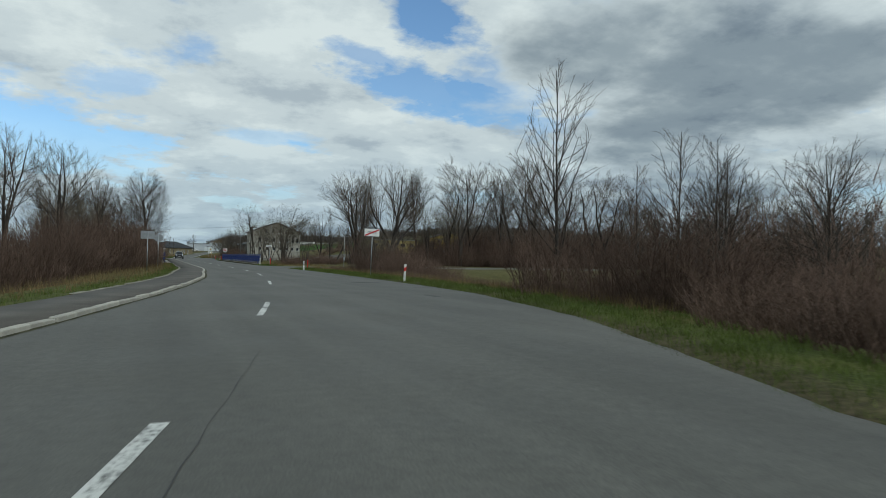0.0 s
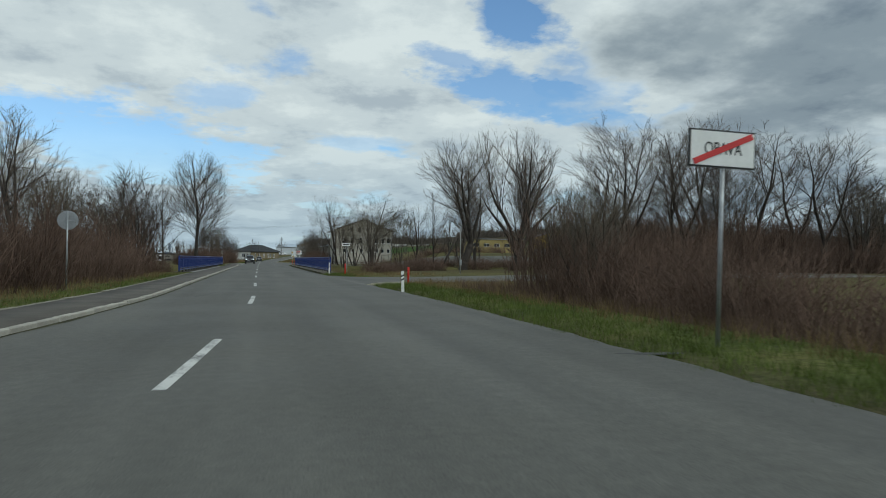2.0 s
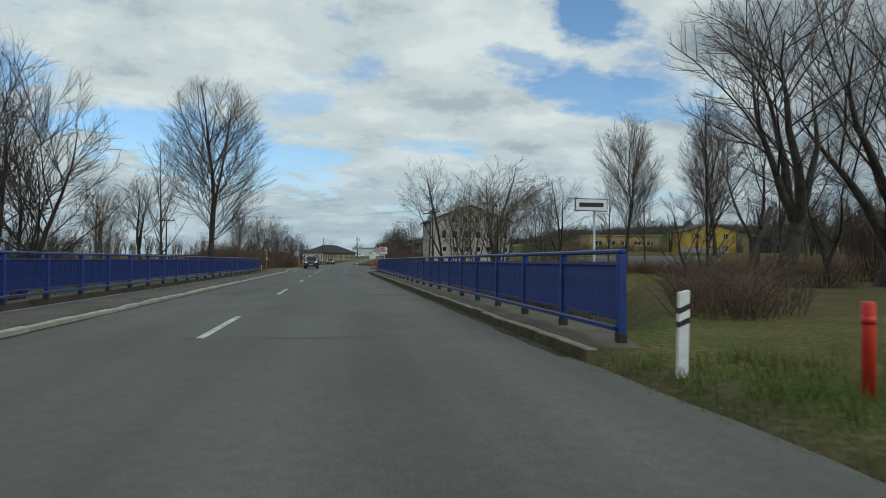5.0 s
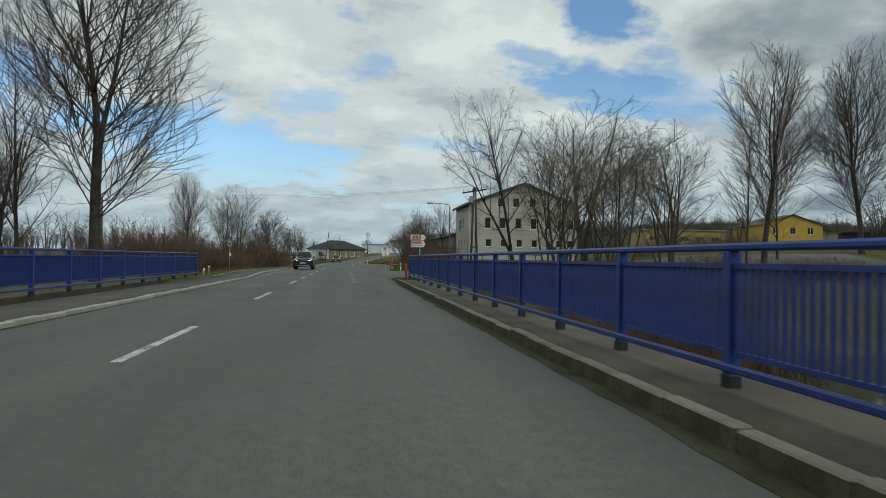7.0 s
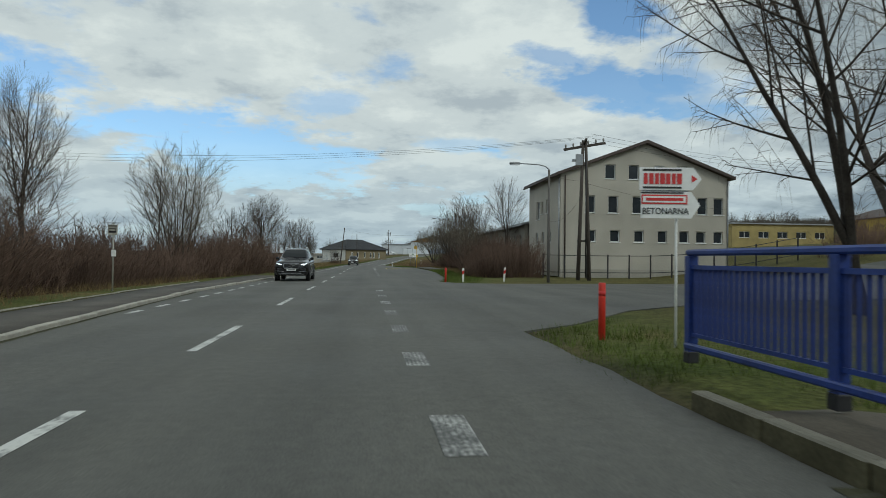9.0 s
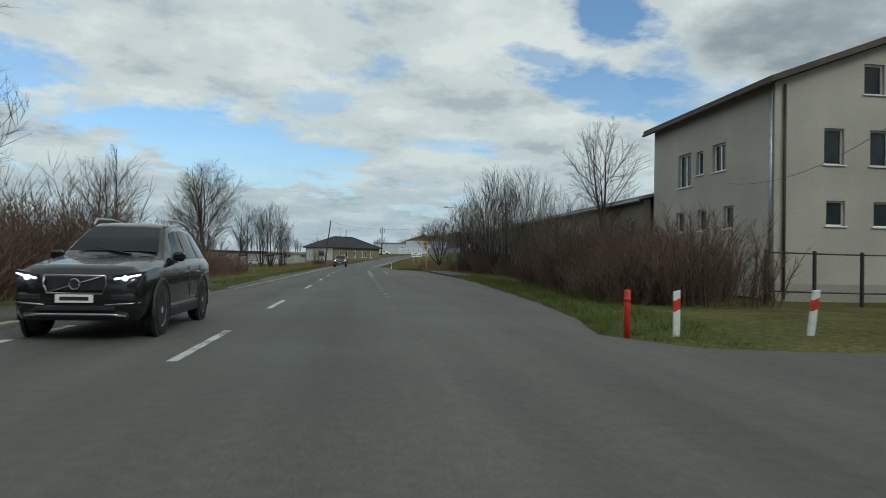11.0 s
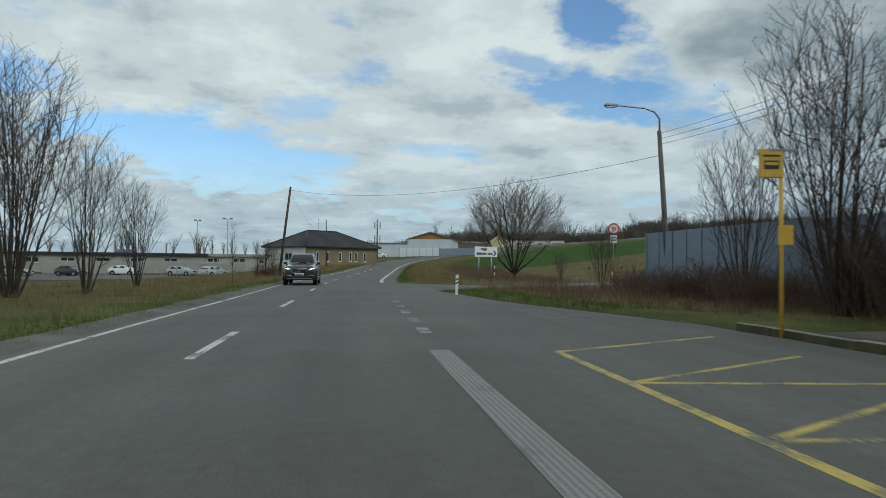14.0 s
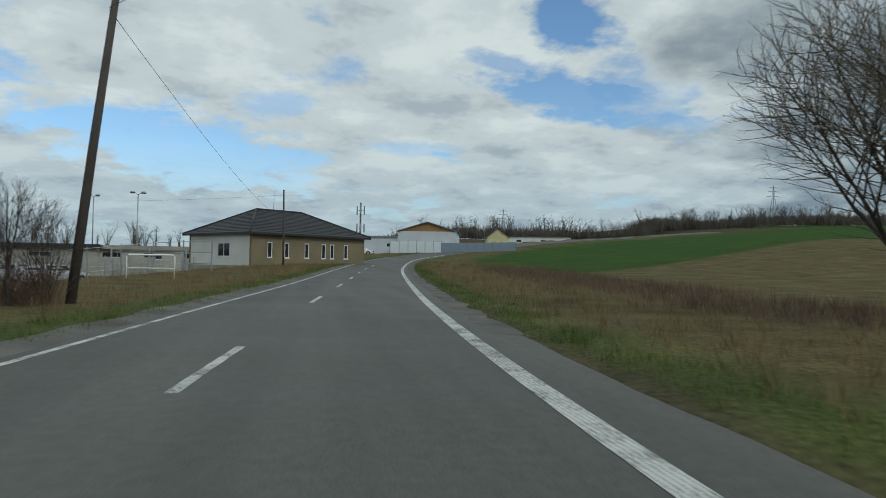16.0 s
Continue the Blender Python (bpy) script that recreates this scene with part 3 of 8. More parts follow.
def spike(p, q, r, v, f):
    """A twig: three sides that meet in a point."""
    d = (q - p).normalized()
    a = d.cross(Vector((0.3, 0.2, 1.0)) if abs(d.z) < 0.9 else Vector((1, 0.2, 0))).normalized() * r
    c = d.cross(a)
    o = len(v)
    v.extend((tuple(p + a), tuple(p - a * 0.5 + c * 0.87), tuple(p - a * 0.5 - c * 0.87), tuple(q)))
    f.extend(((o, o + 1, o + 3), (o + 1, o + 2, o + 3), (o + 2, o, o + 3)))


def grow(rng, high, radius, low=0.14, peak=0.5, fork=0.0, stems=1, tilts=(0.1, 0.4), trunk=0.2, limbs=40, angle=0.75, up=0.35, second=3.4, twigs=8.0, twig_len=0.7, twig_r=0.006, start=0.14, crook=0.10, droop=0.0, buds=0.0, low_limbs=0):
    """A bare tree that fills a rounded crown: heavy leaders, limbs, branches and fine twigs. Lists for the stem mesh and for the twig mesh."""
    sv, sf, tv, tf = [], [], [], []

    def inside(p):
        u = (p.z / high - low) / (1 - low)
        if u >= 1:
            return False
        w = (max(u, 0.02) / peak) ** 0.55 if u < peak else math.sqrt(max(0.0, 1 - ((u - peak) / (1 - peak)) ** 2))
        return math.hypot(p.x, p.y) < radius * max(w, 0.12)

    def reach(p, d, cap):
        s = 0.0
        while s < cap and inside(p + d * (s + 0.3)):
            s += 0.3
        return s

    def bent(p, d, length, k, wob, lift):
        pts = [p]
        for i in range(k):
            d = (d + Vector((rng.uniform(-wob, wob), rng.uniform(-wob, wob), rng.uniform(-wob, wob) * 0.5 + lift / k))).normalized()
            p = p + d * (length / k)
            pts.append(p)
        return pts

    def along(pts, f):
        k = len(pts) - 1
        i = min(k - 1, int(f * k))
        return pts[i].lerp(pts[i + 1], f * k - i), (pts[i + 1] - pts[i]).normalized()

    def aside(axis, open_a):
        w = axis.cross(Vector((rng.uniform(-1, 1), rng.uniform(-1, 1), rng.uniform(-1, 1)))).normalized()
        return (axis * math.cos(open_a) + w * math.sin(open_a)).normalized()

    def twig(p, d, length):
        if droop:
            d = (d + Vector((0, 0, -droop * rng.uniform(0.3, 0.8)))).normalized()
            m = p + d * length * 0.5
            e = m + (d + Vector((0, 0, -droop))).normalized() * length * 0.7
            tube([p, m], [twig_r, twig_r * 0.8], 3, False, tv, tf)
            spike(m, e, twig_r * 0.8, tv, tf)
        else:
            d = (d + Vector((0, 0, up * 0.5))).normalized()
            e = p + d * length
            spike(p, e, twig_r, tv, tf)
        if buds and rng.random() < buds:
            spike(e, e + Vector((0, 0, 0.04)), 0.016, tv, tf)

    def branch(p, d, length):
        pts = bent(p, d, length, 2, 0.16, up * 0.6 - droop * 0.3)
        r = max(twig_r * 1.2, 0.005 + 0.006 * length)
        tube(pts, [r, r * 0.75, twig_r], 3, False, tv, tf)
        n = int(length * twigs) + 2
        for c in range(n):
            q, axis = along(pts, min(0.999, 0.12 + 0.9 * (c + rng.random()) / n))
            twig(q, aside(axis, rng.uniform(0.35, 0.85)), twig_len * rng.uniform(0.4, 1.1) * (0.5 + 0.5 * min(1, length)))

    leaders = []
    if fork > 0 or stems == 1:
        top = high * (fork if stems > 1 else 0.94)
        pts = bent(Vector((0, 0, -0.25)), Vector((rng.uniform(-0.05, 0.05), rng.uniform(-0.05, 0.05), 1)), top + 0.25, 6 if stems == 1 else 3, crook * 0.7, 0.1)
        k = len(pts) - 1
        tube(pts, [max(0.015, trunk * (1.25 if i == 0 else 1 - (0.93 if stems == 1 else 0.22) * i / k)) for i in range(k + 1)], 8, False, sv, sf)
        if stems == 1:
            leaders.append((pts, trunk))
        base = pts[-1]
        low_trunk = pts
    if stems > 1:
        turn = rng.uniform(0, 6.28)
        for s in range(stems):
            a = turn + 6.283 * s / stems + rng.uniform(-0.4, 0.4)
            tilt = tilts[0] + (tilts[1] - tilts[0]) * ((s * 0.618) % 1.0)
            o = base - Vector((0, 0, 0.15 * fork * high * rng.random())) if fork > 0 else Vector((math.cos(a), math.sin(a), 0)) * rng.uniform(0.04, 0.05 + 0.02 * high) - Vector((0, 0, 0.25))
            d = Vector((math.cos(a) * math.tan(tilt), math.sin(a) * math.tan(tilt), 1)).normalized()
            L = (1 - (fork if fork > 0 else 0)) * rng.uniform(0.86, 1.0) / math.sqrt((math.sin(tilt) / radius) ** 2 + (math.cos(tilt) / (0.97 * high)) ** 2)
            pts = bent(o, d, L, 6, crook, 0.25)
            r0 = trunk * (0.68 if fork > 0 else 1.0) * rng.uniform(0.7, 1.0)
            tube(pts, [max(0.012, r0 * (1 - 0.92 * i / 6)) for i in range(7)], 6, False, sv, sf)
            leaders.append((pts, r0))
    runs = [(pts, r0, start, max(3, limbs // len(leaders))) for pts, r0 in leaders]
    if low_limbs:
        runs.append((low_trunk, trunk * 0.6, 0.42, low_limbs))
    for pts, r0, first, n in runs:
        for c in range(n):
            f = first + (0.97 - first) * (c + rng.random()) / n
            p, axis = along(pts, f)
            d = aside(axis, angle * rng.uniform(0.65, 1.25) * (1.1 - 0.3 * f))
            if d.z < -0.1:
                d.z *= -0.3
                d.normalize()
            L = min(reach(p, (d + Vector((0, 0, up * 0.4))).normalized(), high * 0.55) * rng.uniform(0.78, 1.05), high * 0.5)
            if L < 0.7:
                branch(p, d, rng.uniform(0.4, 0.9))
                continue
            limb = bent(p, d, L, 4, crook * 1.1, up - droop * 0.4)
            rb = min(r0 * (1 - 0.9 * f) * 0.5, 0.008 + 0.0072 * L)
            rb = max(rb, 0.012)
            tube(limb, [rb * (1 - 0.75 * i / 4) for i in range(5)], 4, False, tv if L < high * 0.16 else sv, tf if L < high * 0.16 else sf)
            m = int(L * second) + 2
            for j in range(m):
                g = 0.15 + 0.85 * (j + rng.random()) / m
                q, ax = along(limb, min(g, 0.999))
                dd = aside(ax, rng.uniform(0.45, 0.95))
                branch(q, dd, max(0.35, min(L * 0.42 * (1.15 - 0.65 * g), reach(q, dd, 4.0) + 0.3) * rng.uniform(0.7, 1.15)))
    return sv, sf, tv, tf


def tree_meshes(name, seed, twig_mat=None, **k):
    rng = random.Random(seed)
    sv, sf, tv, tf = grow(rng, **k)
    return raw_mesh(name + "_trunk", sv, sf, BARK, True), raw_mesh(name + "_crown", tv, tf, twig_mat or TWIG, True)


TREES = {
    "poplar": tree_meshes("poplar", 3, high=17, radius=4.4, low=0.06, peak=0.38, fork=0.36, stems=3, tilts=(0.0, 0.13), trunk=0.21, limbs=60, low_limbs=22, angle=0.84, up=0.42, second=2.9, twigs=5.4, twig_len=0.8, twig_r=0.0050, start=0.05, crook=0.10),
    "crack": tree_meshes("crack", 27, high=14, radius=5.0, low=0.12, peak=0.58, fork=0.16, stems=5, tilts=(0.10, 0.56), trunk=0.25, limbs=66, low_limbs=8, angle=0.95, up=0.22, second=3.2, twigs=6.0, twig_len=0.75, twig_r=0.0058, start=0.12, crook=0.20),
    "ash": tree_meshes("ash", 5, high=12, radius=3.9, low=0.14, peak=0.55, fork=0.2, stems=3, tilts=(0.1, 0.4), trunk=0.24, limbs=30, angle=0.95, up=0.25, second=2.6, twigs=5.5, twig_r=0.0066, crook=0.14),
    "elm": tree_meshes("elm", 6, high=13, radius=3.4, low=0.16, peak=0.58, fork=0.22, stems=2, tilts=(0.1, 0.25), trunk=0.24, limbs=28, angle=0.9, up=0.3, second=2.2, twigs=4.5, twig_r=0.0085, twig_len=0.9, crook=0.17),
    "willow": tree_meshes("willow", 8, high=15, radius=4.9, low=0.14, peak=0.60, fork=0.20, stems=4, tilts=(0.12, 0.5), trunk=0.46, limbs=52, angle=1.0, up=0.25, second=2.8, twigs=6.0, twig_r=0.0062, twig_len=0.85, crook=0.26),
    "forked": tree_meshes("forked", 9, high=15, radius=5.2, low=0.12, peak=0.66, fork=0.10, stems=6, tilts=(0.08, 0.62), trunk=0.46, limbs=60, angle=0.8, up=0.45, second=2.0, twigs=4.4, twig_r=0.0070, twig_len=0.9, start=0.26, crook=0.22),
    "round": tree_meshes("round", 12, PALE_TWIG, high=7.2, radius=3.9, low=0.20, peak=0.40, fork=0.06, stems=11, tilts=(0.05, 1.02), trunk=0.125, limbs=154, angle=0.80, up=0.22, second=3.6, twigs=6.5, twig_len=0.45, twig_r=0.0034, start=0.30, crook=0.12),
    "clump": tree_meshes("clump", 14, high=8.5, radius=2.9, low=0.06, peak=0.60, stems=11, tilts=(0.02, 0.40), trunk=0.055, limbs=72, angle=0.62, up=0.5, second=1.2, twigs=2.2, twig_len=0.5, twig_r=0.0044, start=0.24, crook=0.05, buds=0.5),
    "grove": tree_meshes("grove", 17, PALE_TWIG, high=10.5, radius=4.1, low=0.14, peak=0.62, stems=6, tilts=(0.08, 0.62), trunk=0.12, limbs=46, angle=0.8, up=0.32, second=2.5, twigs=5.2, twig_r=0.0052, start=0.22, crook=0.13),
    "slim": tree_meshes("slim", 21, high=9, radius=2.2, low=0.08, peak=0.45, trunk=0.085, limbs=30, angle=0.85, up=0.42, second=1.8, twigs=3.6, twig_len=0.5, twig_r=0.0046, start=0.14, crook=0.06),
    "drooping": tree_meshes("drooping", 24, high=12, radius=5.0, low=0.10, peak=0.58, fork=0.12, stems=3, tilts=(0.12, 0.5), trunk=0.24, limbs=34, angle=0.95, second=2.2, twigs=4.4, twig_len=0.8, twig_r=0.0048, droop=0.9, up=0.5),
}
TREE_TOP = {k: max(v.co.z for v in b.vertices) for k, (a, b) in TREES.items()}
TREE_LABELS = {
    "poplar": "tall bare poplar with upswept grey branches", "ash": "bare ash tree with an open crown", "elm": "tall bare elm with a narrow crown", "willow": "old bare willow with a dark forked trunk",
    "forked": "old bare willow with several heavy upswept stems", "crack": "old bare willow with a wide twiggy crown",
    "round": "round bare willow with many pale stems", "clump": "clump of thin bare alder stems", "grove": "bare multi-stemmed tree with dense pale twigs",
    "slim": "young slim bare tree", "drooping": "bare tree with drooping twigs",
}


def tree(kind, x, y, high, turn=None, z=None, wide=1.0, note="on rough grass", lean=0.0):
    """A tree of that height in metres; wide stretches its crown."""
    turn = random.uniform(0, 360) if turn is None else turn
    base = land(x, y) if z is None else z
    size = high / TREE_TOP[kind]
    ob = thing("tree", TREE_LABELS[kind] + " " + note, "tree")
    ob.matrix_world = pose(x, y, base - 0.05, 0, lean, 0) @ pose(0, 0, 0, 0, 0, turn) @ Matrix.Diagonal((size * wide, size * wide, size, 1))
    a, b = TREES[kind]
    part("trunk", a, None, ob)
    part("crown", b, None, ob)
    return ob


def shrub_mesh(name, seed, mat, shoots=130, height=2.6, wide=1.5, twig_r=0.0100, arch=0.7):
    """A thicket: shoots from the ground that arch outwards, with fine side twigs."""
    rng = random.Random(seed)
    v, f, tv, tf = [], [], [], []
    for s in range(shoots):
        a, r = rng.uniform(0, 6.28), wide * math.sqrt(rng.random()) * 0.75
        p = Vector((math.cos(a) * r, math.sin(a) * r, -0.1))
        h = height * rng.uniform(0.45, 1.0) * (1 - 0.4 * (r / wide) ** 2)
        d = Vector((math.cos(a) * 0.22 + rng.uniform(-0.35, 0.35), math.sin(a) * 0.22 + rng.uniform(-0.35, 0.35), 1)).normalized()
        mid = p + d * h * 0.55
        d = (d + Vector((rng.uniform(-0.3, 0.3), rng.uniform(-0.3, 0.3), -0.3 * arch))).normalized()
        tip = mid + d * h * 0.5
        tube([p, mid], [twig_r * 1.3, twig_r], 3, False, v, f)
        spike(mid, tip, twig_r, v, f)
        for c in range(11):
            k = rng.uniform(0.25, 1.9)
            q = p.lerp(mid, k) if k < 1 else mid.lerp(tip, k - 1)
            w = (d + Vector((rng.uniform(-1, 1), rng.uniform(-1, 1), rng.uniform(-0.3, 0.6)))).normalized()
            spike(q, q + w * h * rng.uniform(0.10, 0.30), twig_r * 0.72, tv, tf)
    return raw_mesh(name + "_shoots", v, f, mat, True), raw_mesh(name + "_twigs", tv, tf, mat, True)


SHRUBS = [shrub_mesh("shrub", 31, SHRUB), shrub_mesh("shrub", 32, SHRUB, 130, 3.2, 1.6), shrub_mesh("shrub", 33, SHRUB, 110, 2.2, 1.9, arch=0.9)]


def shrub(x, y, size=1.0, tall=1.0, which=None):
    which = random.randrange(3) if which is None else which
    ob = thing("shrub", ("dense leafless red-brown shrub", "tall leafless red-brown thicket shrub", "low leafless bramble shrub with arching shoots")[which], "shrub")
    for nm, me in zip(("thicket", "brushwood"), SHRUBS[which]):
        tagged(part(nm, me, None, ob), kind="stuff")
    ob.matrix_world = pose(x, y, land(x, y), 0, 0, random.uniform(0, 360)) @ Matrix.Diagonal((size, size, size * tall, 1))
    return ob


def hedge(points, gap=1.6, size=1.0, jitter=0.7, tall=1.0, tall_var=0.25, rows=1, depth=1.8, which=None):
    line = spline(points, 0.5)
    run = 0.0
    for a, b in zip(line, line[1:]):
        run += (b - a).length
        if run >= gap:
            run = 0.0
            side = (b - a).normalized().cross(Vector((0, 0, 1)))
            for r in range(rows):
                p = b + side * (r * depth + random.uniform(-jitter, jitter))
                shrub(p.x, p.y, size * random.uniform(0.85, 1.2), tall * random.uniform(1 - tall_var, 1 + tall_var), which)


def brush_belt(points, gap, size, tall, rows, depth, seed):
    """A far belt of brushwood too dense to count, as one mesh."""
    rng = random.Random(seed)
    line = spline(points, 0.5)
    v, f, run = [], [], gap
    for a, b in zip(line, line[1:]):
        run += (b - a).length
        if run < gap:
            continue
        run = 0.0
        side = (b - a).normalized().cross(Vector((0, 0, 1)))
        for r in range(rows):
            p = b + side * (r * depth + rng.uniform(-1.2, 1.2))
            s = size * rng.uniform(0.75, 1.25)
            m = pose(p.x, p.y, land(p.x, p.y), 0, 0, rng.uniform(0, 360)) @ Matrix.Diagonal((s, s, s * tall * rng.uniform(0.8, 1.25), 1))
            for me in SHRUBS[rng.randrange(3)]:
                o = len(v)
                v.extend(tuple(m @ q.co) for q in me.vertices)
                f.extend(tuple(i + o for i in q.vertices) for q in me.polygons)
    ob = part("brushwood_belt", raw_mesh("brushwood_belt", v, f, SHRUB, True), None)
    return tagged(ob, "dense leafless brown brushwood in front of bare trees", "brushwood", kind="stuff")


# section before the bridge, right side
tree("slim", 9.1, 11.5, 10.0, 20)
for x, y, k, h in ((10.6, 4.5, "slim", 6.8), (12.5, 6, "slim", 6.9), (10.0, 0.2, "drooping", 4.6), (15, -1.0, "slim", 6.2), (16.5, 5.0, "slim", 7.0), (13.5, 12, "slim", 7.2), (16.5, 12.6, "slim", 9.3), (18.6, 11.6, "ash", 7.6)):
    tree(k, x, y, h)
hedge([(2.2, -10), (5.4, -1.5)], 1.5, 0.85, rows=3, depth=1.4, tall=0.8, which=2)
hedge([(5.4, -0.5), (6.8, 5), (7.8, 9.5)], 1.7, 1.05, rows=3, depth=1.6, tall=0.85)
hedge([(10.7, 28.6), (10.9, 32), (10.9, 36), (10.6, 40)], 1.5, 0.95, rows=2, depth=1.6, tall=0.95)
hedge([(10.2, 37.0), (10.6, 40.6), (10.8, 44.0)], 1.2, 1.2, rows=2, depth=1.3, tall=1.3, jitter=0.3, which=2)
for x, y, h in ((10.6, 41, 4.2), (10.5, 43.6, 4.3), (11.6, 42.2, 4.0)):
    tree("grove", x, y, h)
for x, y, k, h in ((23.9, 97.9, "willow", 17.6), (31.2, 99.6, "forked", 19.0), (40, 102, "grove", 13), (44.5, 104, "elm", 15.5), (42, 97, "grove", 12), (43, 95, "elm", 17.5), (47, 99, "elm", 17.5), (52, 96, "poplar", 18.5), (57, 101, "elm", 19.5), (60, 97, "poplar", 18), (66, 98, "elm", 19), (73, 93, "elm", 17.5), (80, 95, "elm", 17), (30, 116, "elm", 13), (28, 106, "elm", 12), (38, 112, "elm", 14.5), (90, 100, "elm", 14.5), (98, 108, "elm", 13.5), (20.5, 99, "slim", 10), (50, 108, "grove", 16), (70, 106, "grove", 18), (63, 104, "elm", 20), (76, 101, "elm", 18), (85, 98, "grove", 15)):
    tree(k, x, y, h * (1.18 if k == "elm" and 40 < x < 80 else 1.0), wide=1.25 if k == "elm" else 1.0)
limb = thing("broken_limb", "grey broken willow limb leaning on the ground", "branch")
part("limb", tube_mesh("limb", [(22.9, 97.4, land(22.9, 97.4) + 3.9), (22.3, 97.2, land(22.3, 97.2) + 2.7), (21.4, 96.9, land(21.4, 96.9) + 1.1), (20.9, 96.8, land(20.9, 96.8) - 0.1)], [0.13, 0.15, 0.12, 0.05], BARK, 7), None, limb)
part("snag", tube_mesh("snag", [(22.3, 97.2, land(22.3, 97.2) + 2.7), (22.0, 97.1, land(22, 97.1) + 3.5), (21.9, 97.1, land(21.9, 97.1) + 3.9)], [0.07, 0.05, 0.02], BARK, 6), None, limb)
hedge([(21, 97), (28, 97), (33, 96), (36, 95)], 4.4, 1.1, rows=1, tall=0.6)
hedge([(36.5, 99), (42, 96), (50, 94), (60, 93)], 2.4, 1.9, rows=2, depth=2.2, tall=1.45, tall_var=0.5, which=2)
brush_belt([(40, 109), (60, 108), (84, 104), (125, 100)], 3.2, 2.1, 1.25, 2, 3.0, 51)
brush_belt([(60, 92), (84, 92), (115, 90)], 3.6, 1.9, 1.1, 1, 0, 52)
brush_belt([(27, 139), (40, 141), (60, 143), (90, 146)], 2.8, 1.1, 0.75, 2, 2.2, 55)
brush_belt([(34, 168), (48, 176), (61, 183)], 2.8, 1.15, 0.85, 1, 0, 56)
brush_belt([(15, -8), (19, 3), (24, 13), (29, 22)], 2.6, 1.6, 1.2, 1, 0, 54)
for x, y, k, h in ((22, 9, "ash", 8.5), (28, 17, "grove", 8.5), (21, 1, "grove", 7), (33, 26, "ash", 9.5)):
    tree(k, x, y, h)
hedge([(8.8, 131), (11, 128.5), (15, 127.5), (20, 129)], 1.7, 0.95, tall=0.8)
hedge([(9.2, 121), (11.5, 123.5), (15, 124), (20, 125.5), (26, 128)], 2.0, 1.35, rows=2, depth=-2.2, tall=1.0)
hedge([(9, 80), (12, 84), (16, 90), (21, 97)], 2.0, 0.95, tall=0.7)
# left side before the bridge
for x, y, k, h in ((-8.8, 71, "slim", 6.9), (-13.2, 72, "grove", 8.0), (-13, 87, "grove", 7), (-9.6, 82, "ash", 6.6), (-19, 92, "ash", 8.5), (-19, 84, "grove", 9), (-15, 38, "ash", 9.4), (-17.5, 33, "ash", 9.2), (-13, 45, "ash", 9.8), (-11.5, 58, "ash", 8.8), (-14, 63, "grove", 9.2), (-20, 50, "ash", 10.4), (-22, 30, "slim", 8.6), (-26, 42, "ash", 10.4), (-24, 62, "ash", 12), (-30, 74, "ash", 12.5), (-14.5, 134, "slim", 13), (-18, 140, "ash", 10.5), (-25, 150, "grove", 11), (-30, 164, "ash", 13), (-22, 104, "ash", 8.5)):
    tree(k, x, y, h)
for x, y, k, h in ((-18.6, 100.0, "crack", 12.6), (-14.2, 102.5, "crack", 17.2), (-17.5, 72, "grove", 10), (-15.5, 79, "grove", 9), (-11.6, 108, "grove", 7.5)):
    tree(k, x, y, h)
tree("poplar", -9.2, 130, 18.4, wide=1.2)
hedge([(-14, 20), (-11, 28), (-9.2, 38), (-8.3, 48), (-8.2, 58), (-8.6, 69)], 2.1, 1.3, rows=2, depth=-1.9, tall=1.05)
hedge([(-12.0, 68.5), (-9.0, 72.5), (-7.9, 76.5), (-7.7, 81)], 1.15, 0.62, rows=3, depth=-1.2, tall=1.0, jitter=0.4)
# after the bridge, left
hedge([(-8.4, 138), (-9.3, 146), (-9.3, 156), (-8.3, 166), (-7.2, 176), (-7.0, 186)], 2.0, 1.3, rows=3, depth=-1.5, tall=0.88, tall_var=0.2)
for x, y, k, h, w in ((-9.6, 150, "poplar", 8.4, 0.82), (-8.8, 167, "grove", 9.2, 0.95), (-10.6, 172, "grove", 8.8, 0.95), (-9.4, 164, "slim", 7.6, 1.1), (-7.5, 180, "slim", 6.0, 1), (-9.5, 184, "ash", 6.5, 1), (-10, 208, "poplar", 10.2, 1.4), (-8.6, 214.7, "slim", 7.0, 1.1), (-8.0, 215.5, "slim", 6.6, 1.1), (-9.7, 237.2, "clump", 8.0, 1.1), (-8.2, 233.8, "clump", 8.4, 1.1), (-7.4, 237.8, "clump", 6.4, 1.0), (-7.6, 244.6, "clump", 5.4, 0.95), (-3.8, 248.6, "slim", 3.5, 0.5), (-4.4, 270.3, "ash", 3.3, 0.9), (-3.9, 271.0, "clump", 2.9, 1.2), (-5.3, 271.2, "slim", 3.2, 1)):
    tree(k, x, y, h, wide=w)
hedge([(-7.2, 190), (-8.0, 197), (-8.3, 204), (-8, 210)], 1.4, 0.95, rows=3, depth=-1.5, tall=0.85)
for x, y in ((-4.1, 270.6), (-4.9, 271.2)):
    shrub(x, y, 0.55, 0.9, 1)
for x, y in ((16.4, 236.5), (17.2, 239.4), (18.4, 241.6), (18.9, 245.4), (16.0, 233.2), (19.6, 248.0)):
    shrub(x, y, 0.55, 0.7)
for x, y in ((14.6, 210.5), (15.2, 212.6), (14.4, 214.4), (15.0, 216.4)):
    shrub(x, y, 1.0, 1.15, 0)
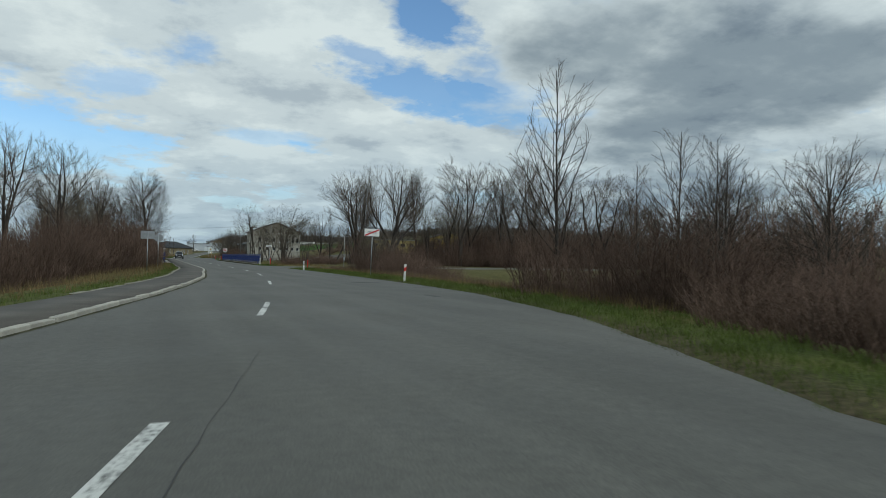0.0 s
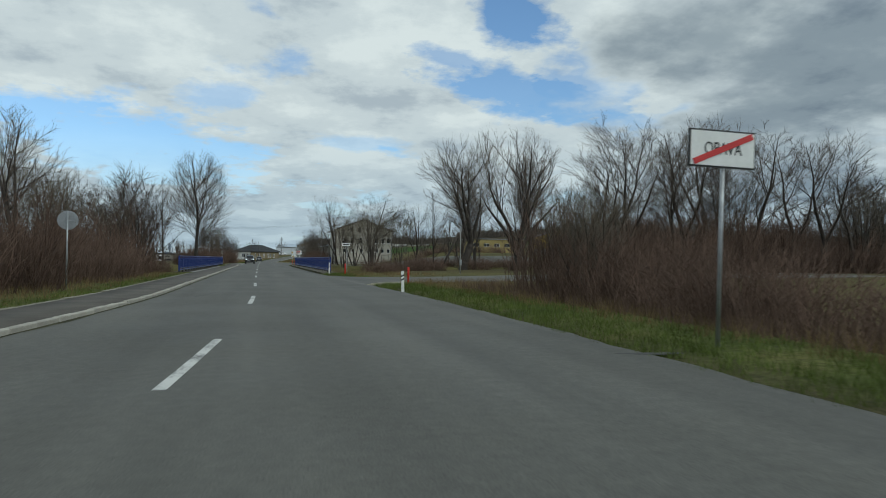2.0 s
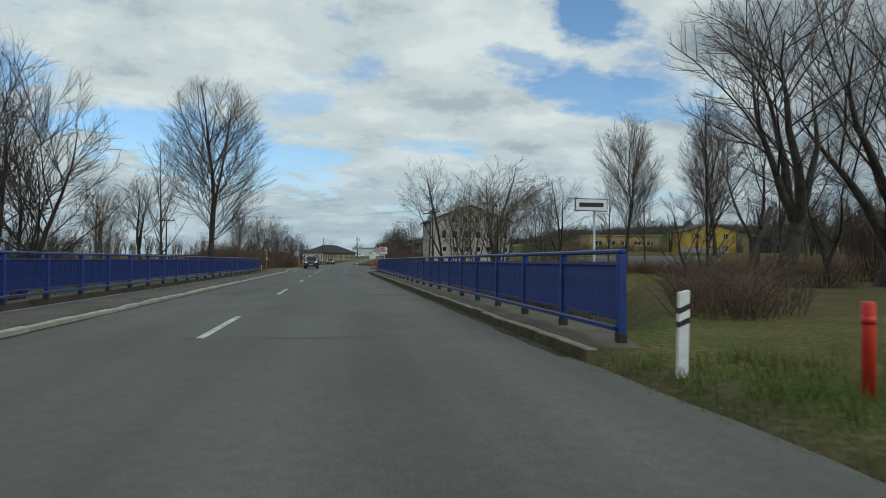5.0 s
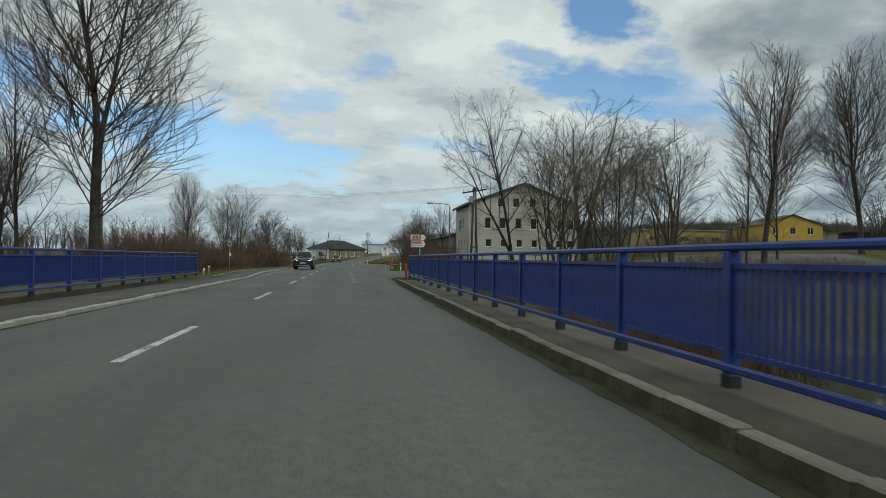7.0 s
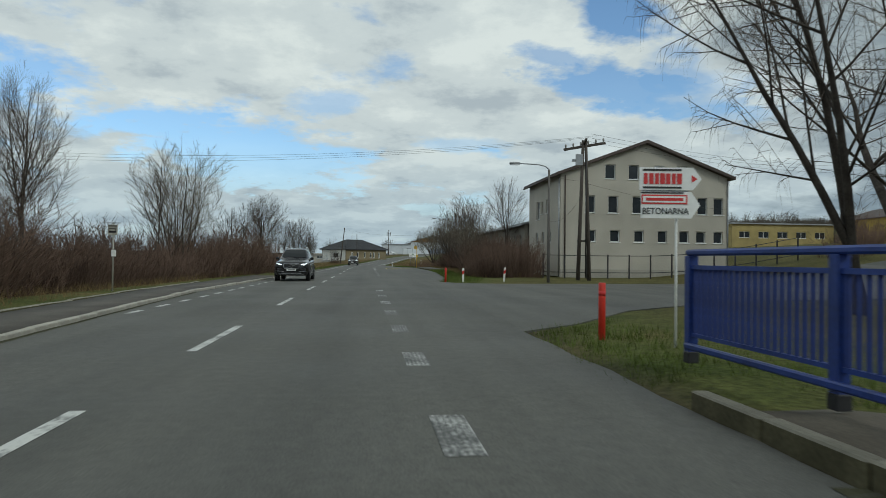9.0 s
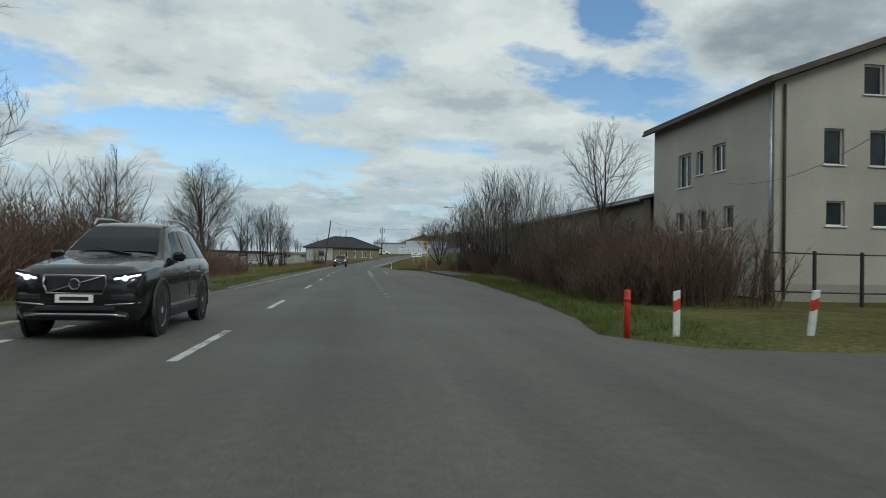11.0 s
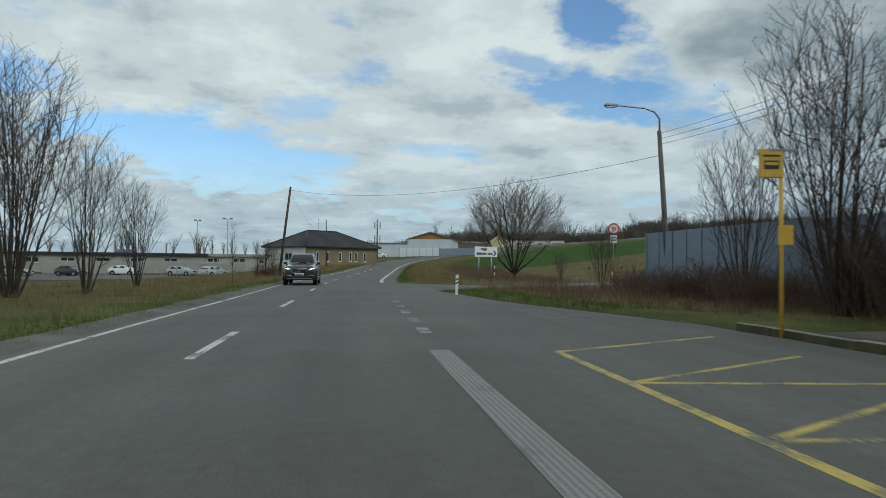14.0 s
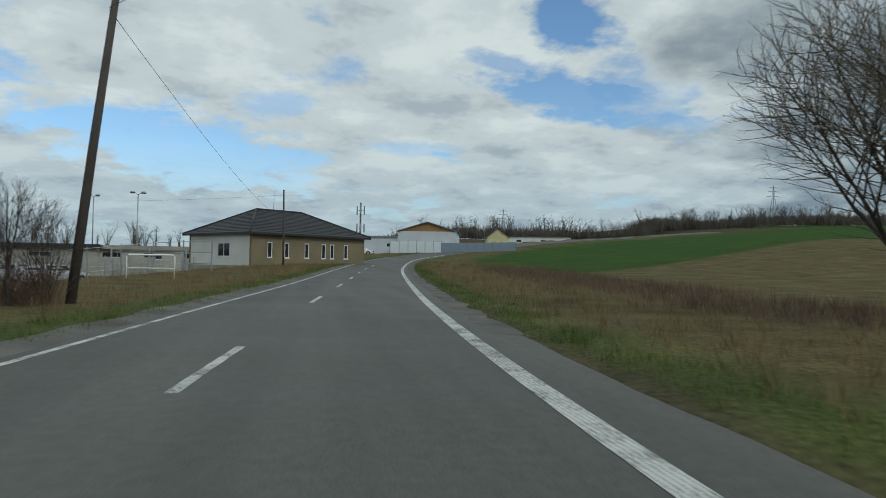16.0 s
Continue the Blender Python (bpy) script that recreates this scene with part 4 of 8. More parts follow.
# after the bridge, right
hedge([(15.3, 240.4), (15.6, 235), (15.9, 229)], 1.2, 0.7, rows=2, depth=0.6, tall=0.7, jitter=0.3)
hedge([(14.4, 217.5), (14.8, 222), (15.2, 226.5)], 1.3, 1.05, rows=2, depth=0.8, tall=1.1, jitter=0.3, which=0)
for x, y, k, h in ((13.6, 131.5, "grove", 9.0), (16.2, 137, "grove", 10.6), (20.2, 141, "grove", 11.2), (25, 141, "grove", 10.6), (18.2, 133, "grove", 9.8), (41, 153.5, "poplar", 22), (37, 150, "slim", 13), (47, 160, "slim", 13), (62, 166, "poplar", 26), (30.5, 151, "drooping", 13), (70, 160, "ash", 17)):
    tree(k, x, y, h)
tree("drooping", 20.9, 146, 14.2, 75, wide=1.3)
tree("drooping", 13.6, 139.5, 13.2, 150, wide=0.66, lean=-12)
hedge([(9.9, 169.8), (11.0, 172.5), (11.8, 177), (12.6, 184), (13.0, 187)], 1.35, 1.05, rows=3, depth=1.2, tall=1.0)
hedge([(13.0, 188), (13.8, 193), (14.2, 196.5)], 1.6, 0.8, rows=2, depth=1.2, tall=0.7)
hedge([(14.1, 197.2), (14.4, 202), (14.6, 208), (14.6, 216)], 1.7, 0.9, rows=2, depth=1.2, tall=0.6)
for x, y, k, h in ((14.4, 198.5, "clump", 8.6), (14.2, 204, "clump", 8.4), (14.2, 210, "clump", 10.4), (14.8, 214.5, "grove", 8.5), (14.2, 220, "clump", 8.7), (14.0, 225.5, "clump", 8.4), (15.6, 223, "clump", 6.5), (15.4, 231.5, "clump", 6.2), (16.5, 229, "slim", 7.2), (14.2, 189, "grove", 5.2), (14.6, 201, "grove", 5.4), (14.7, 207, "grove", 5.6), (10.5, 178, "grove", 4.6), (14.9, 242.4, "clump", 3.6), (19.5, 262, "clump", 2.5)):
    tree(k, x, y, h)
tree("ash", 15.2, 186.2, 9.4, wide=0.72)
tree("round", 16.5, 265, 9.1, 210, wide=1.04, note="by the field")


# ---------------------------------------------------------------- road, kerbs, bridge


def sweep(name, y0, y1, xa, xb, dz, mat, parent=None, step=1.5, label="", kind=""):
    """A strip lying on the road between two lines given as offsets or functions of y."""
    ys = list(np.arange(y0, y1, step)) + [y1]
    fa = xa if callable(xa) else (lambda y: cx(y) + xa)
    fb = xb if callable(xb) else (lambda y: cx(y) + xb)
    rows = []
    for y in ys:
        xa_, xb_ = fa(y), fb(y)
        row = [(xa_, y, road_z(xa_, y) + dz), (xb_, y, road_z(xb_, y) + dz)]
        rows.append(row)
    return ribbon(name, rows, mat, label, parent, kind)


def plate(name, pts, z, mat, parent, thick=0.012):
    """A thin flat piece with an outline of its own."""
    bm = bmesh.new()
    vs = [bm.verts.new((x, y, road_z(x, y) + z)) for x, y in pts]
    f = bm.faces.new(vs)
    r = bmesh.ops.extrude_face_region(bm, geom=[f])
    bmesh.ops.translate(bm, vec=(0, 0, -thick), verts=[v for v in r["geom"] if isinstance(v, bmesh.types.BMVert)])
    bmesh.ops.recalc_face_normals(bm, faces=bm.faces)
    return part(name, bm, mat, parent)


# centre dashes: the far end of each on the plan
DASHES = [-31, -19, -6.8, 5.4, 19.8, 32.5, 44.2, 55.8, 69.3, 82.5, 95.5, 108.7, 119.9, 131.1, 137.8, 146.4, 154.8, 163.2, 171.4, 182.2, 192.1, 202.6, 213, 223, 232.9, 243.7, 253.3, 262.4, 275.5, 286, 296, 306, 316, 326]
for e in DASHES:
    long = 3.9 if e < 135 else 3.3
    sweep("lane_dash", e - long, e, -0.065, 0.065, 0.004, WHITE_PAINT, road, 1.0)
# edge lines
for i in range(28):
    y = 168.2 + i * 1.06
    sweep("edge_dash", y, y + 0.58, lambda y: left_edge(y) + 0.28, lambda y: left_edge(y) + 0.42, 0.004, FADED_PAINT if i < 12 else WHITE_PAINT, road, 0.5)
sweep("edge_line", 197.9, 262, lambda y: left_edge(y) + 0.28, lambda y: left_edge(y) + 0.42, 0.004, WHITE_PAINT, road)
sweep("edge_line", 262, 360, lambda y: left_edge(y) + 0.28, lambda y: left_edge(y) + 0.42, 0.004, WHITE_PAINT, road)
sweep("edge_line", 254, 370, lambda y: cx(y) + 3.32, lambda y: cx(y) + 3.58, 0.004, DOTTED_PAINT, road)
dusty = []
for y in np.arange(264, 350, 0.6):
    a = cx(y) + 3.95 + 0.22 * noise.noise(Vector((0, y * 0.7, 2)))
    b = right_edge(y) + 0.15 + 0.3 * noise.noise(Vector((0, y * 0.6, 4)))
    dusty.append([(a + (b - a) * k / 4, y, road_z(a + (b - a) * k / 4, y) + (0.0008 if k == 0 else 0.004)) for k in range(5)])
ribbon("dusty_shoulder", dusty, DUST, "", road)
dusty = []
for y in np.arange(178, 330, 0.6):
    a, w = left_edge(y), (0.5 + 0.3 * noise.noise(Vector((0, y * 0.5, 6)))) * (0.1 + 0.9 * smooth(178, 196, y))
    dusty.append([(a - w, y, rise(y) + 0.035), (a - w * 0.5, y, rise(y) + 0.01), (a + 0.03, y, rise(y) - 0.028)])
ribbon("dusty_shoulder", dusty, DUST, "", road)
sweep("lane_line", 198.5, 220.3, 3.02, 3.32, 0.004, LANE_PAINT, road)
for i in range(16):
    y = 140.5 + i * 2.05
    sweep("edge_dash", y, y + 0.95, -2.95 + 0.012 * i, -2.8 + 0.012 * i, 0.004, WHITE_PAINT, road, 0.5)
for i in range(7):
    y = 129.7 + i * 3.55
    sweep("turn_lane_dash", y, y + 1.1, 2.76 - 0.02 * i, 3.04 - 0.02 * i, 0.004, FADED_PAINT, road, 0.7)
for i in range(12):
    y = 173 + i * 2.1
    sweep("turn_lane_dash", y, y + 1.0, 2.97, 3.18, 0.004, FADED_PAINT if i > 9 else WORN_PAINT, road, 0.5)
for i in range(5):
    y = 222.5 + i * 2.3
    sweep("turn_lane_dash", y, y + 1.0, 3.14, 3.36, 0.004, FADED_PAINT, road, 0.5)


def stripe(name, a, b, w, mat, z=0.004):
    a, b = Vector((*a, 0)), Vector((*b, 0))
    s = (b - a).normalized().cross(Vector((0, 0, 1))) * w / 2
    plate(name, [tuple((a + s)[:2]), tuple((b + s)[:2]), tuple((b - s)[:2]), tuple((a - s)[:2])], z, mat, road, 0.004)


# the bus bay: yellow zigzag box
stripe("bus_bay_line", (4.75, 206.2), (5.05, 220.0), 0.13, YELLOW_PAINT)
stripe("bus_bay_line", (4.75, 206.2), (8.6, 208.4), 0.12, YELLOW_PAINT)
stripe("bus_bay_line", (5.05, 220.0), (8.4, 221.7), 0.11, YELLOW_PAINT)
zz = [(4.95, 211.0), (8.6, 212.8), (4.95, 213.2), (8.6, 215.0), (5.0, 215.4), (8.4, 217.2), (5.0, 217.6), (8.2, 219.3)]
for a, b in zip(zz, zz[1:]):
    stripe("bus_bay_zigzag", a, b, 0.09, YELLOW_PAINT)
stripe("bay_end_line", (6.4, 225.9), (8.4, 225.9), 0.10, FADED_PAINT)


def text_mesh(name, words, size, mat, depth=0.004, align="CENTER"):
    cu = bpy.data.curves.new(name, "FONT")
    cu.body, cu.size, cu.align_x, cu.align_y, cu.extrude = words, size, align, "CENTER", depth
    cu.resolution_u = 3
    tmp = bpy.data.objects.new(name, cu)
    scene.collection.objects.link(tmp)
    bpy.context.view_layer.update()
    me = bpy.data.meshes.new_from_object(tmp.evaluated_get(bpy.context.evaluated_depsgraph_get()))
    bpy.data.objects.remove(tmp)
    bpy.data.curves.remove(cu)
    me.materials.clear()
    me.materials.append(mat)
    return me


bus_word = new("bus_bay_word", text_mesh("bus_word", "BUS", 1.5, FAINT_YELLOW, 0.003))
bus_word.parent = road
bus_word.matrix_world = pose(6.9, 209.0, -0.008, 0, 0, 8) @ Matrix.Diagonal((1, 1.25, 1, 1))

# mossy dirt gathered at the foot of the kerbs
sweep("gutter_dirt", 76.4, 129, lambda y: right_edge(y) - 0.20 - 0.09 * noise.noise(Vector((3, y * 0.7, 1))) - 0.05 * noise.noise(Vector((3, y * 3.1, 1))), lambda y: right_edge(y) + 0.015, 0.004, GUTTER, road, 0.3)
sweep("gutter_dirt", -24, 150, lambda y: left_edge(y) - 0.015, lambda y: left_edge(y) + 0.11 + 0.10 * noise.noise(Vector((5, y * 0.4, 1))) + 0.05 * noise.noise(Vector((5, y * 2.3, 1))), 0.004, GUTTER, road, 0.3)

# cracks and patches
rng = random.Random(77)


def crack(x0, y0, x1, y1, w=0.03, z=0.004):
    pts = [Vector((x0, y0, 0)).lerp(Vector((x1, y1, 0)), i / 14) + Vector((rng.uniform(-1, 1) * min(0.07, w * 1.6), rng.uniform(-1, 1) * min(0.1, w * 1.8), 0)) for i in range(15)]
    rows = []
    for p in pts:
        k = w * rng.uniform(0.1, 0.75)
        d = Vector((x1 - x0, y1 - y0, 0)).normalized().cross(Vector((0, 0, 1))) * k / 2
        rows.append([tuple(p + d + Vector((0, 0, z + rise(p.y)))), tuple(p - d + Vector((0, 0, z + rise(p.y))))])
    ribbon("road_crack", rows, CRACK, "", road)


for a in ((-6.4, -9.6, -5.0, -3.5, 0.014), (-0.2, 20.6, 4.4, 21.4, 0.04), (-2.2, 20.2, 0.6, 20.8, 0.05), (0.4, 58.6, 5.8, 58.4, 0.04), (-0.3, 78.6, 4.7, 78.6, 0.06), (0.5, 96.3, 4.8, 96.6, 0.06),
          (-3.2, 119.6, 4.9, 119.4, 0.04), (-3.0, 128.2, 5.0, 128.8, 0.03), (-1.6, 43.5, -0.9, 48.5, 0.05)):
    crack(*a)


def blotch(x, y, rx, ry, mat=PATCH, z=0.003, name="road_patch", seed=0):
    r = random.Random(seed + int(x * 7 + y * 13))
    pts = [(x + math.cos(w) * rx * r.uniform(0.75, 1.15), y + math.sin(w) * ry * r.uniform(0.75, 1.15)) for w in np.linspace(0, 6.28, 15)[:-1]]
    plate(name, pts, z, mat, road, 0.003)


for a in ((3.1, 18.9, 0.75, 0.28), (2.6, 20.5, 0.35, 0.14), (2.4, 18.6, 0.2, 0.1), (4.2, 13.6, 0.7, 0.10), (5.6, 30, 0.6, 0.1), (3.9, 91.5, 1.1, 0.35), (-1.9, 92.0, 0.9, 0.25), (2.0, 8.0, 0.16, 0.6)):
    blotch(*a)

# kerbs of single stones
STONE = finish(one_box(-0.075, 0.075, 0, 0.985, -0.2, 0.0, bevel=0.015), "kerb_stone", KERB)


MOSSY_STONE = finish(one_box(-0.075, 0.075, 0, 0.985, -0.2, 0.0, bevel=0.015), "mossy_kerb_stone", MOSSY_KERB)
# moss and dirt: upright faces on every side coloured darker than the tops
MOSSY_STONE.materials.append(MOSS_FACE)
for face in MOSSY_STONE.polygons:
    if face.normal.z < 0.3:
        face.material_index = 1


def kerb(name, label, y0, y1, line, top, stone=STONE):
    base = thing(name, label, "kerb", kind="structure")
    y = y0
    r = random.Random(int(y0) + 5)
    while y < y1:
        x, x2 = line(y), line(y + 1)
        ob = new("kerb_stone", stone)
        ob.parent = base
        h = top(y) if callable(top) else top
        ob.matrix_world = pose(x + r.uniform(-0.015, 0.015), y, rise(y) + h + r.uniform(-0.012, 0.012), r.uniform(-0.6, 0.6), 0, -math.degrees(math.atan2(x2 - x, 1)))
        y += 1.0


kerb("kerb_left", "pale worn concrete kerb stones along the pavement", -26, 176, lambda y: left_edge(y) - 0.08 + 0.05 * noise.noise(Vector((7, y * 0.35, 0))), lambda y: 0.06 - 0.045 * smooth(160, 176, y))
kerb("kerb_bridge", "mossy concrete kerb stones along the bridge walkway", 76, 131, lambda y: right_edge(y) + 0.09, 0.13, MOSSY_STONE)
# the darker-faced stones again, to keep this kerb's side darker than its top
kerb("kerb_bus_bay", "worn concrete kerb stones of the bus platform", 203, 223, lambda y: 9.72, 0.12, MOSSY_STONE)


def walkway(name, label, y0, y1, fa, fb, z, mat):
    ys = list(np.arange(y0, y1 + 0.1, 1.5))
    rows = [[(fa(y), y, rise(y) - 0.3), (fa(y), y, rise(y) + z), (fb(y), y, rise(y) + z + 0.01), (fb(y), y, rise(y) - 0.3)] for y in ys]
    for row in (rows[0], rows[-1]):
        row[1:3] = [(q[0], q[1], q[2] - z - 0.12) for q in row[1:3]]
    ribbon(name, rows, mat, label, None, "structure", "pavement")


walkway("pavement_left", "narrow old asphalt pavement with grass creeping in", -26, 172, lambda y: left_edge(y) - 0.16, lambda y: left_edge(y) - (1.75 if y < 160 else 1.9), 0.055, PAVING)
walkway("pavement_bridge", "narrow concrete bridge walkway with dirt along its edge", 76, 131.5, lambda y: right_edge(y) + 0.17, lambda y: right_edge(y) + 1.15, 0.12, WALKWAY)
walkway("bus_platform", "low asphalt bus platform beside the bay", 203, 223, lambda y: 9.8, lambda y: 11.6, 0.13, PAVING)
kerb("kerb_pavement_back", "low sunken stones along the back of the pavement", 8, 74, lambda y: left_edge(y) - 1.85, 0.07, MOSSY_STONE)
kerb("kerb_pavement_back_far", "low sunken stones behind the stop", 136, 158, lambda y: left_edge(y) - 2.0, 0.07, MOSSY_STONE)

# bridge deck and river
deck = thing("bridge_deck", "concrete bridge deck under the road", "bridge", kind="structure")
part("deck_slab", one_box(-6.3, 6.55, 80, 128, -0.9, -0.11), CONCRETE, deck)
part("abutment", one_box(-6.1, 6.4, 78.5, 81, -5.0, -0.12), CONCRETE, deck)
part("abutment", one_box(-6.1, 6.4, 127, 129.5, -5.0, -0.12), CONCRETE, deck)
part("edge_beam", one_box(6.18, 6.56, 78, 130, -0.5, 0.10, bevel=0.03), WALKWAY, deck)
part("edge_beam", one_box(-6.3, -5.9, 78, 130, -0.5, 0.08, bevel=0.03), WALKWAY, deck)
wv = [(x, y, -4.05) for y in (86, 140) for x in (-600, 600)]
tagged(new("river_water", raw_mesh("river_water", wv, [(0, 1, 3, 2)], WATER)), "dark slow river water under the bridge", "water", kind="structure")


def side_sheet(name, label, pts, mat=ASPHALT, ragged=0.0):
    """A flat piece of side road, subdivided so that it follows the land."""
    bm = bmesh.new()
    f = bm.faces.new([bm.verts.new((x, y, 0)) for x, y in pts])
    bmesh.ops.triangulate(bm, faces=[f])
    for _ in range(5):
        bmesh.ops.subdivide_edges(bm, edges=[e for e in bm.edges if e.calc_length() > (0.5 if ragged else 1.6)], cuts=1, use_grid_fill=True)
        bmesh.ops.triangulate(bm, faces=bm.faces)
    for v in bm.verts:
        if ragged and v.is_boundary:
            v.co += Vector((noise.noise(v.co * 1.9), noise.noise(v.co * 2.3 + Vector((5, 1, 0))), 0)) * ragged
        off = v.co.x - right_edge(v.co.y)
        v.co.z = land(v.co.x, v.co.y) + 0.066 - 0.04 * smooth(0.0, 0.5, off)
    rim = [e for e in bm.edges if e.is_boundary]
    bmesh.ops.recalc_face_normals(bm, faces=bm.faces)
    skirt = bmesh.ops.extrude_edge_only(bm, edges=rim)
    for v in skirt["geom"]:
        if isinstance(v, bmesh.types.BMVert):
            v.co.z -= 0.07
    ob = part(name, bm, mat)
    if ob.data.polygons[0].normal.z < 0:
        ob.data.flip_normals()
    return tagged(ob, label, "road", kind="structure")


side_sheet("side_road_1", "grey asphalt side road leaving before the bridge", SIDE_ROADS["side_road_1"])
side_sheet("gravel_corner", "pale gravel washed over the junction corner", [(5.3, 53.8), (6.6, 54.9), (7.9, 56.2), (8.9, 57.5), (9.0, 58.5), (8.2, 58.8), (7.1, 58.0), (6.1, 56.4)], mat=SAND, ragged=0.35).location.z = 0.006
side_sheet("side_road_2", "wide asphalt yard entrance beyond the bridge", SIDE_ROADS["side_road_2"])
side_sheet("parking_yard", "grey asphalt parking yard beside the road", [(-13, 296), (-17, 310), (-19, 318), (-44, 317), (-72, 312), (-72, 288), (-40, 291)])
side_sheet("side_road_3", "narrow asphalt lane by the field tree", SIDE_ROADS["side_road_3"])


# ---------------------------------------------------------------- railings


def box_lists(x0, x1, y0, y1, z0, z1, v, f):
    """Adds a box to a mesh's lists."""
    o = len(v)
    v.extend((a, b, c) for c in (z0, z1) for a, b in ((x0, y0), (x1, y0), (x1, y1), (x0, y1)))
    f.extend(tuple(o + i for i in q) for q in ((3, 2, 1, 0), (4, 5, 6, 7), (0, 1, 5, 4), (1, 2, 6, 5), (2, 3, 7, 6), (3, 0, 4, 7)))


def railing(label, x, y0, y1, gap, z0, front):
    rail = thing("bridge_railing", label, "railing")
    n = round((y1 - y0) / gap)
    gap = (y1 - y0) / n
    post = finish(one_box(-0.055, 0.055, -0.055, 0.055, 0, 1.18, bevel=0.006), "post", BLUE_STEEL)
    foot = finish(one_box(-0.065, 0.065, -0.065, 0.065, -0.02, 0.11, bevel=0.01), "post_foot", BLACK_PLASTIC)
    bar = finish(one_box(-0.022, 0.022, -0.010, 0.010, 0.30, 1.05), "baluster", BAR_STEEL)
    for i in range(n + 1):
        p = new("post", post)
        p.parent = rail
        p.matrix_world = pose(x, y0 + i * gap, z0)
        q = new("post_foot", foot)
        q.parent = p
        q.matrix_world = pose(x, y0 + i * gap, z0)
    part("top_rail", one_box(x - 0.055, x + 0.055, y0 - 0.05, y1 + 0.05, z0 + 1.18, z0 + 1.25, bevel=0.02), BLUE_STEEL, rail)
    part("lower_rail", one_box(x + front * 0.06 - 0.035, x + front * 0.06 + 0.035, y0, y1, z0 + 0.14, z0 + 0.21, bevel=0.015), BLUE_STEEL, rail)
    for i in range(n):
        k = int(gap / 0.10)
        a, b = y0 + i * gap + 0.055, y0 + (i + 1) * gap - 0.055
        pv, pf = [], []
        for lo, hi in ((1.03, 1.075), (0.28, 0.32)):
            box_lists(x - 0.028, x + 0.028, a, b, z0 + lo, z0 + hi, pv, pf)
        panel = part("panel", raw_mesh("panel", pv, pf, BLUE_STEEL), None, rail)
        for j in range(1, k):
            y = y0 + i * gap + j * gap / k
            rod = new("baluster", bar)
            rod.parent = panel
            rod.matrix_world = pose(x, y, z0)
    return rail


railing("blue painted steel bridge railing with upright bars", 5.88, 76.7, 132.6, 2.33, 0.13, -1)
railing("faded blue steel railing along the bridge pavement", -5.6, 75.5, 134.3, 2.35, 0.10, 1)

# ---------------------------------------------------------------- posts and signs


def delineator(x, y, red=True, lean=0.0, h=0.92):
    ob = thing("delineator_post", "white plastic roadside post with a %s band" % ("red" if red else "dark"), "post", pose(x, y, land(x, y) - 0.05, lean, lean * 0.5, 0), group="roadside posts")
    prof = [(-0.055, -0.03), (0.055, -0.03), (0.05, 0.035), (-0.05, 0.035)]

    def slab(name, z0, z1, mat, grow_by=0.0, slope=0.0):
        bm = bmesh.new()
        lo = [bm.verts.new((a * (1 + grow_by), b * (1 + grow_by), z0 + (slope * (a + 0.055) if z0 > 0.3 else 0))) for a, b in prof]
        hi = [bm.verts.new((a * (1 + grow_by), b * (1 + grow_by), z1 + slope * (a + 0.055))) for a, b in prof]
        bm.faces.new(lo[::-1])
        bm.faces.new(hi)
        for i in range(4):
            bm.faces.new((lo[i], lo[(i + 1) % 4], hi[(i + 1) % 4], hi[i]))
        return part(name, bm, mat, ob)

    slab("body", 0, h, WHITE_PLASTIC, 0, 0.25)
    slab("band", h - 0.36, h - 0.16, RED_PLASTIC if red else BLACK_PLASTIC, 0.03, 0.5)
    slab("reflector", h - 0.30, h - 0.22, SIGN_RED if red else SIGN_WHITE, 0.06, 0.5)
    return ob


def red_post(x, y, h=0.9, lean=0.0):
    ob = thing("junction_post", "round red plastic post marking the side road", "post", pose(x, y, land(x, y) - 0.05, lean, 0, 0), group="red junction posts")
    part("body", tube_mesh("body", [(0, 0, 0), (0, 0, h - 0.02), (0, 0, h)], [0.055, 0.055, 0.045], RED_PLASTIC, 12), None, ob)
    part("reflector_ring", tube_mesh("reflector_ring", [(0, 0, h - 0.2), (0, 0, h - 0.13)], [0.057, 0.057], SIGN_RED, 12), None, ob)
    return ob


delineator(5.5, 20.3, lean=3)
delineator(5.65, 46.9, False, lean=-2)
delineator(5.6, 74.6, False, lean=1)
delineator(6.65, 237.2, False, lean=2)
delineator(7.8, 163.0, h=0.85)
delineator(10.1, 162.6, h=0.85, lean=6)
red_post(7.5, 54.3)
red_post(6.7, 73.4)
red_post(5.95, 135.6, 0.95)
red_post(6.75, 162.7, 0.9)


def board(w, h, depth=0.025, bevel=0.0):
    return one_box(-w / 2, w / 2, -depth / 2, depth / 2, -h / 2, h / 2, bevel=bevel)


def sign_pole(ob, x, y, z0, z1, r=0.03, mat=GREY_STEEL):
    return part("pole", tube_mesh("pole", [(x, y, z0), (x, y, z1)], [r, r], mat, 10), None, ob)


def on_front(name, me, parent, x, y, z, turn=0.0):
    """Print on a board's face that looks towards -y."""
    ob = new(name, me)
    ob.parent = parent
    ob.matrix_local = Matrix.Translation((x, y, z)) @ pose(0, 0, 0, 90, 0, 0) @ pose(0, 0, 0, 0, 0, turn)
    return ob


def bar_mesh(name, w, h, mat):
    return finish(one_box(-w / 2, w / 2, -h / 2, h / 2, -0.003, 0.003), name, mat)


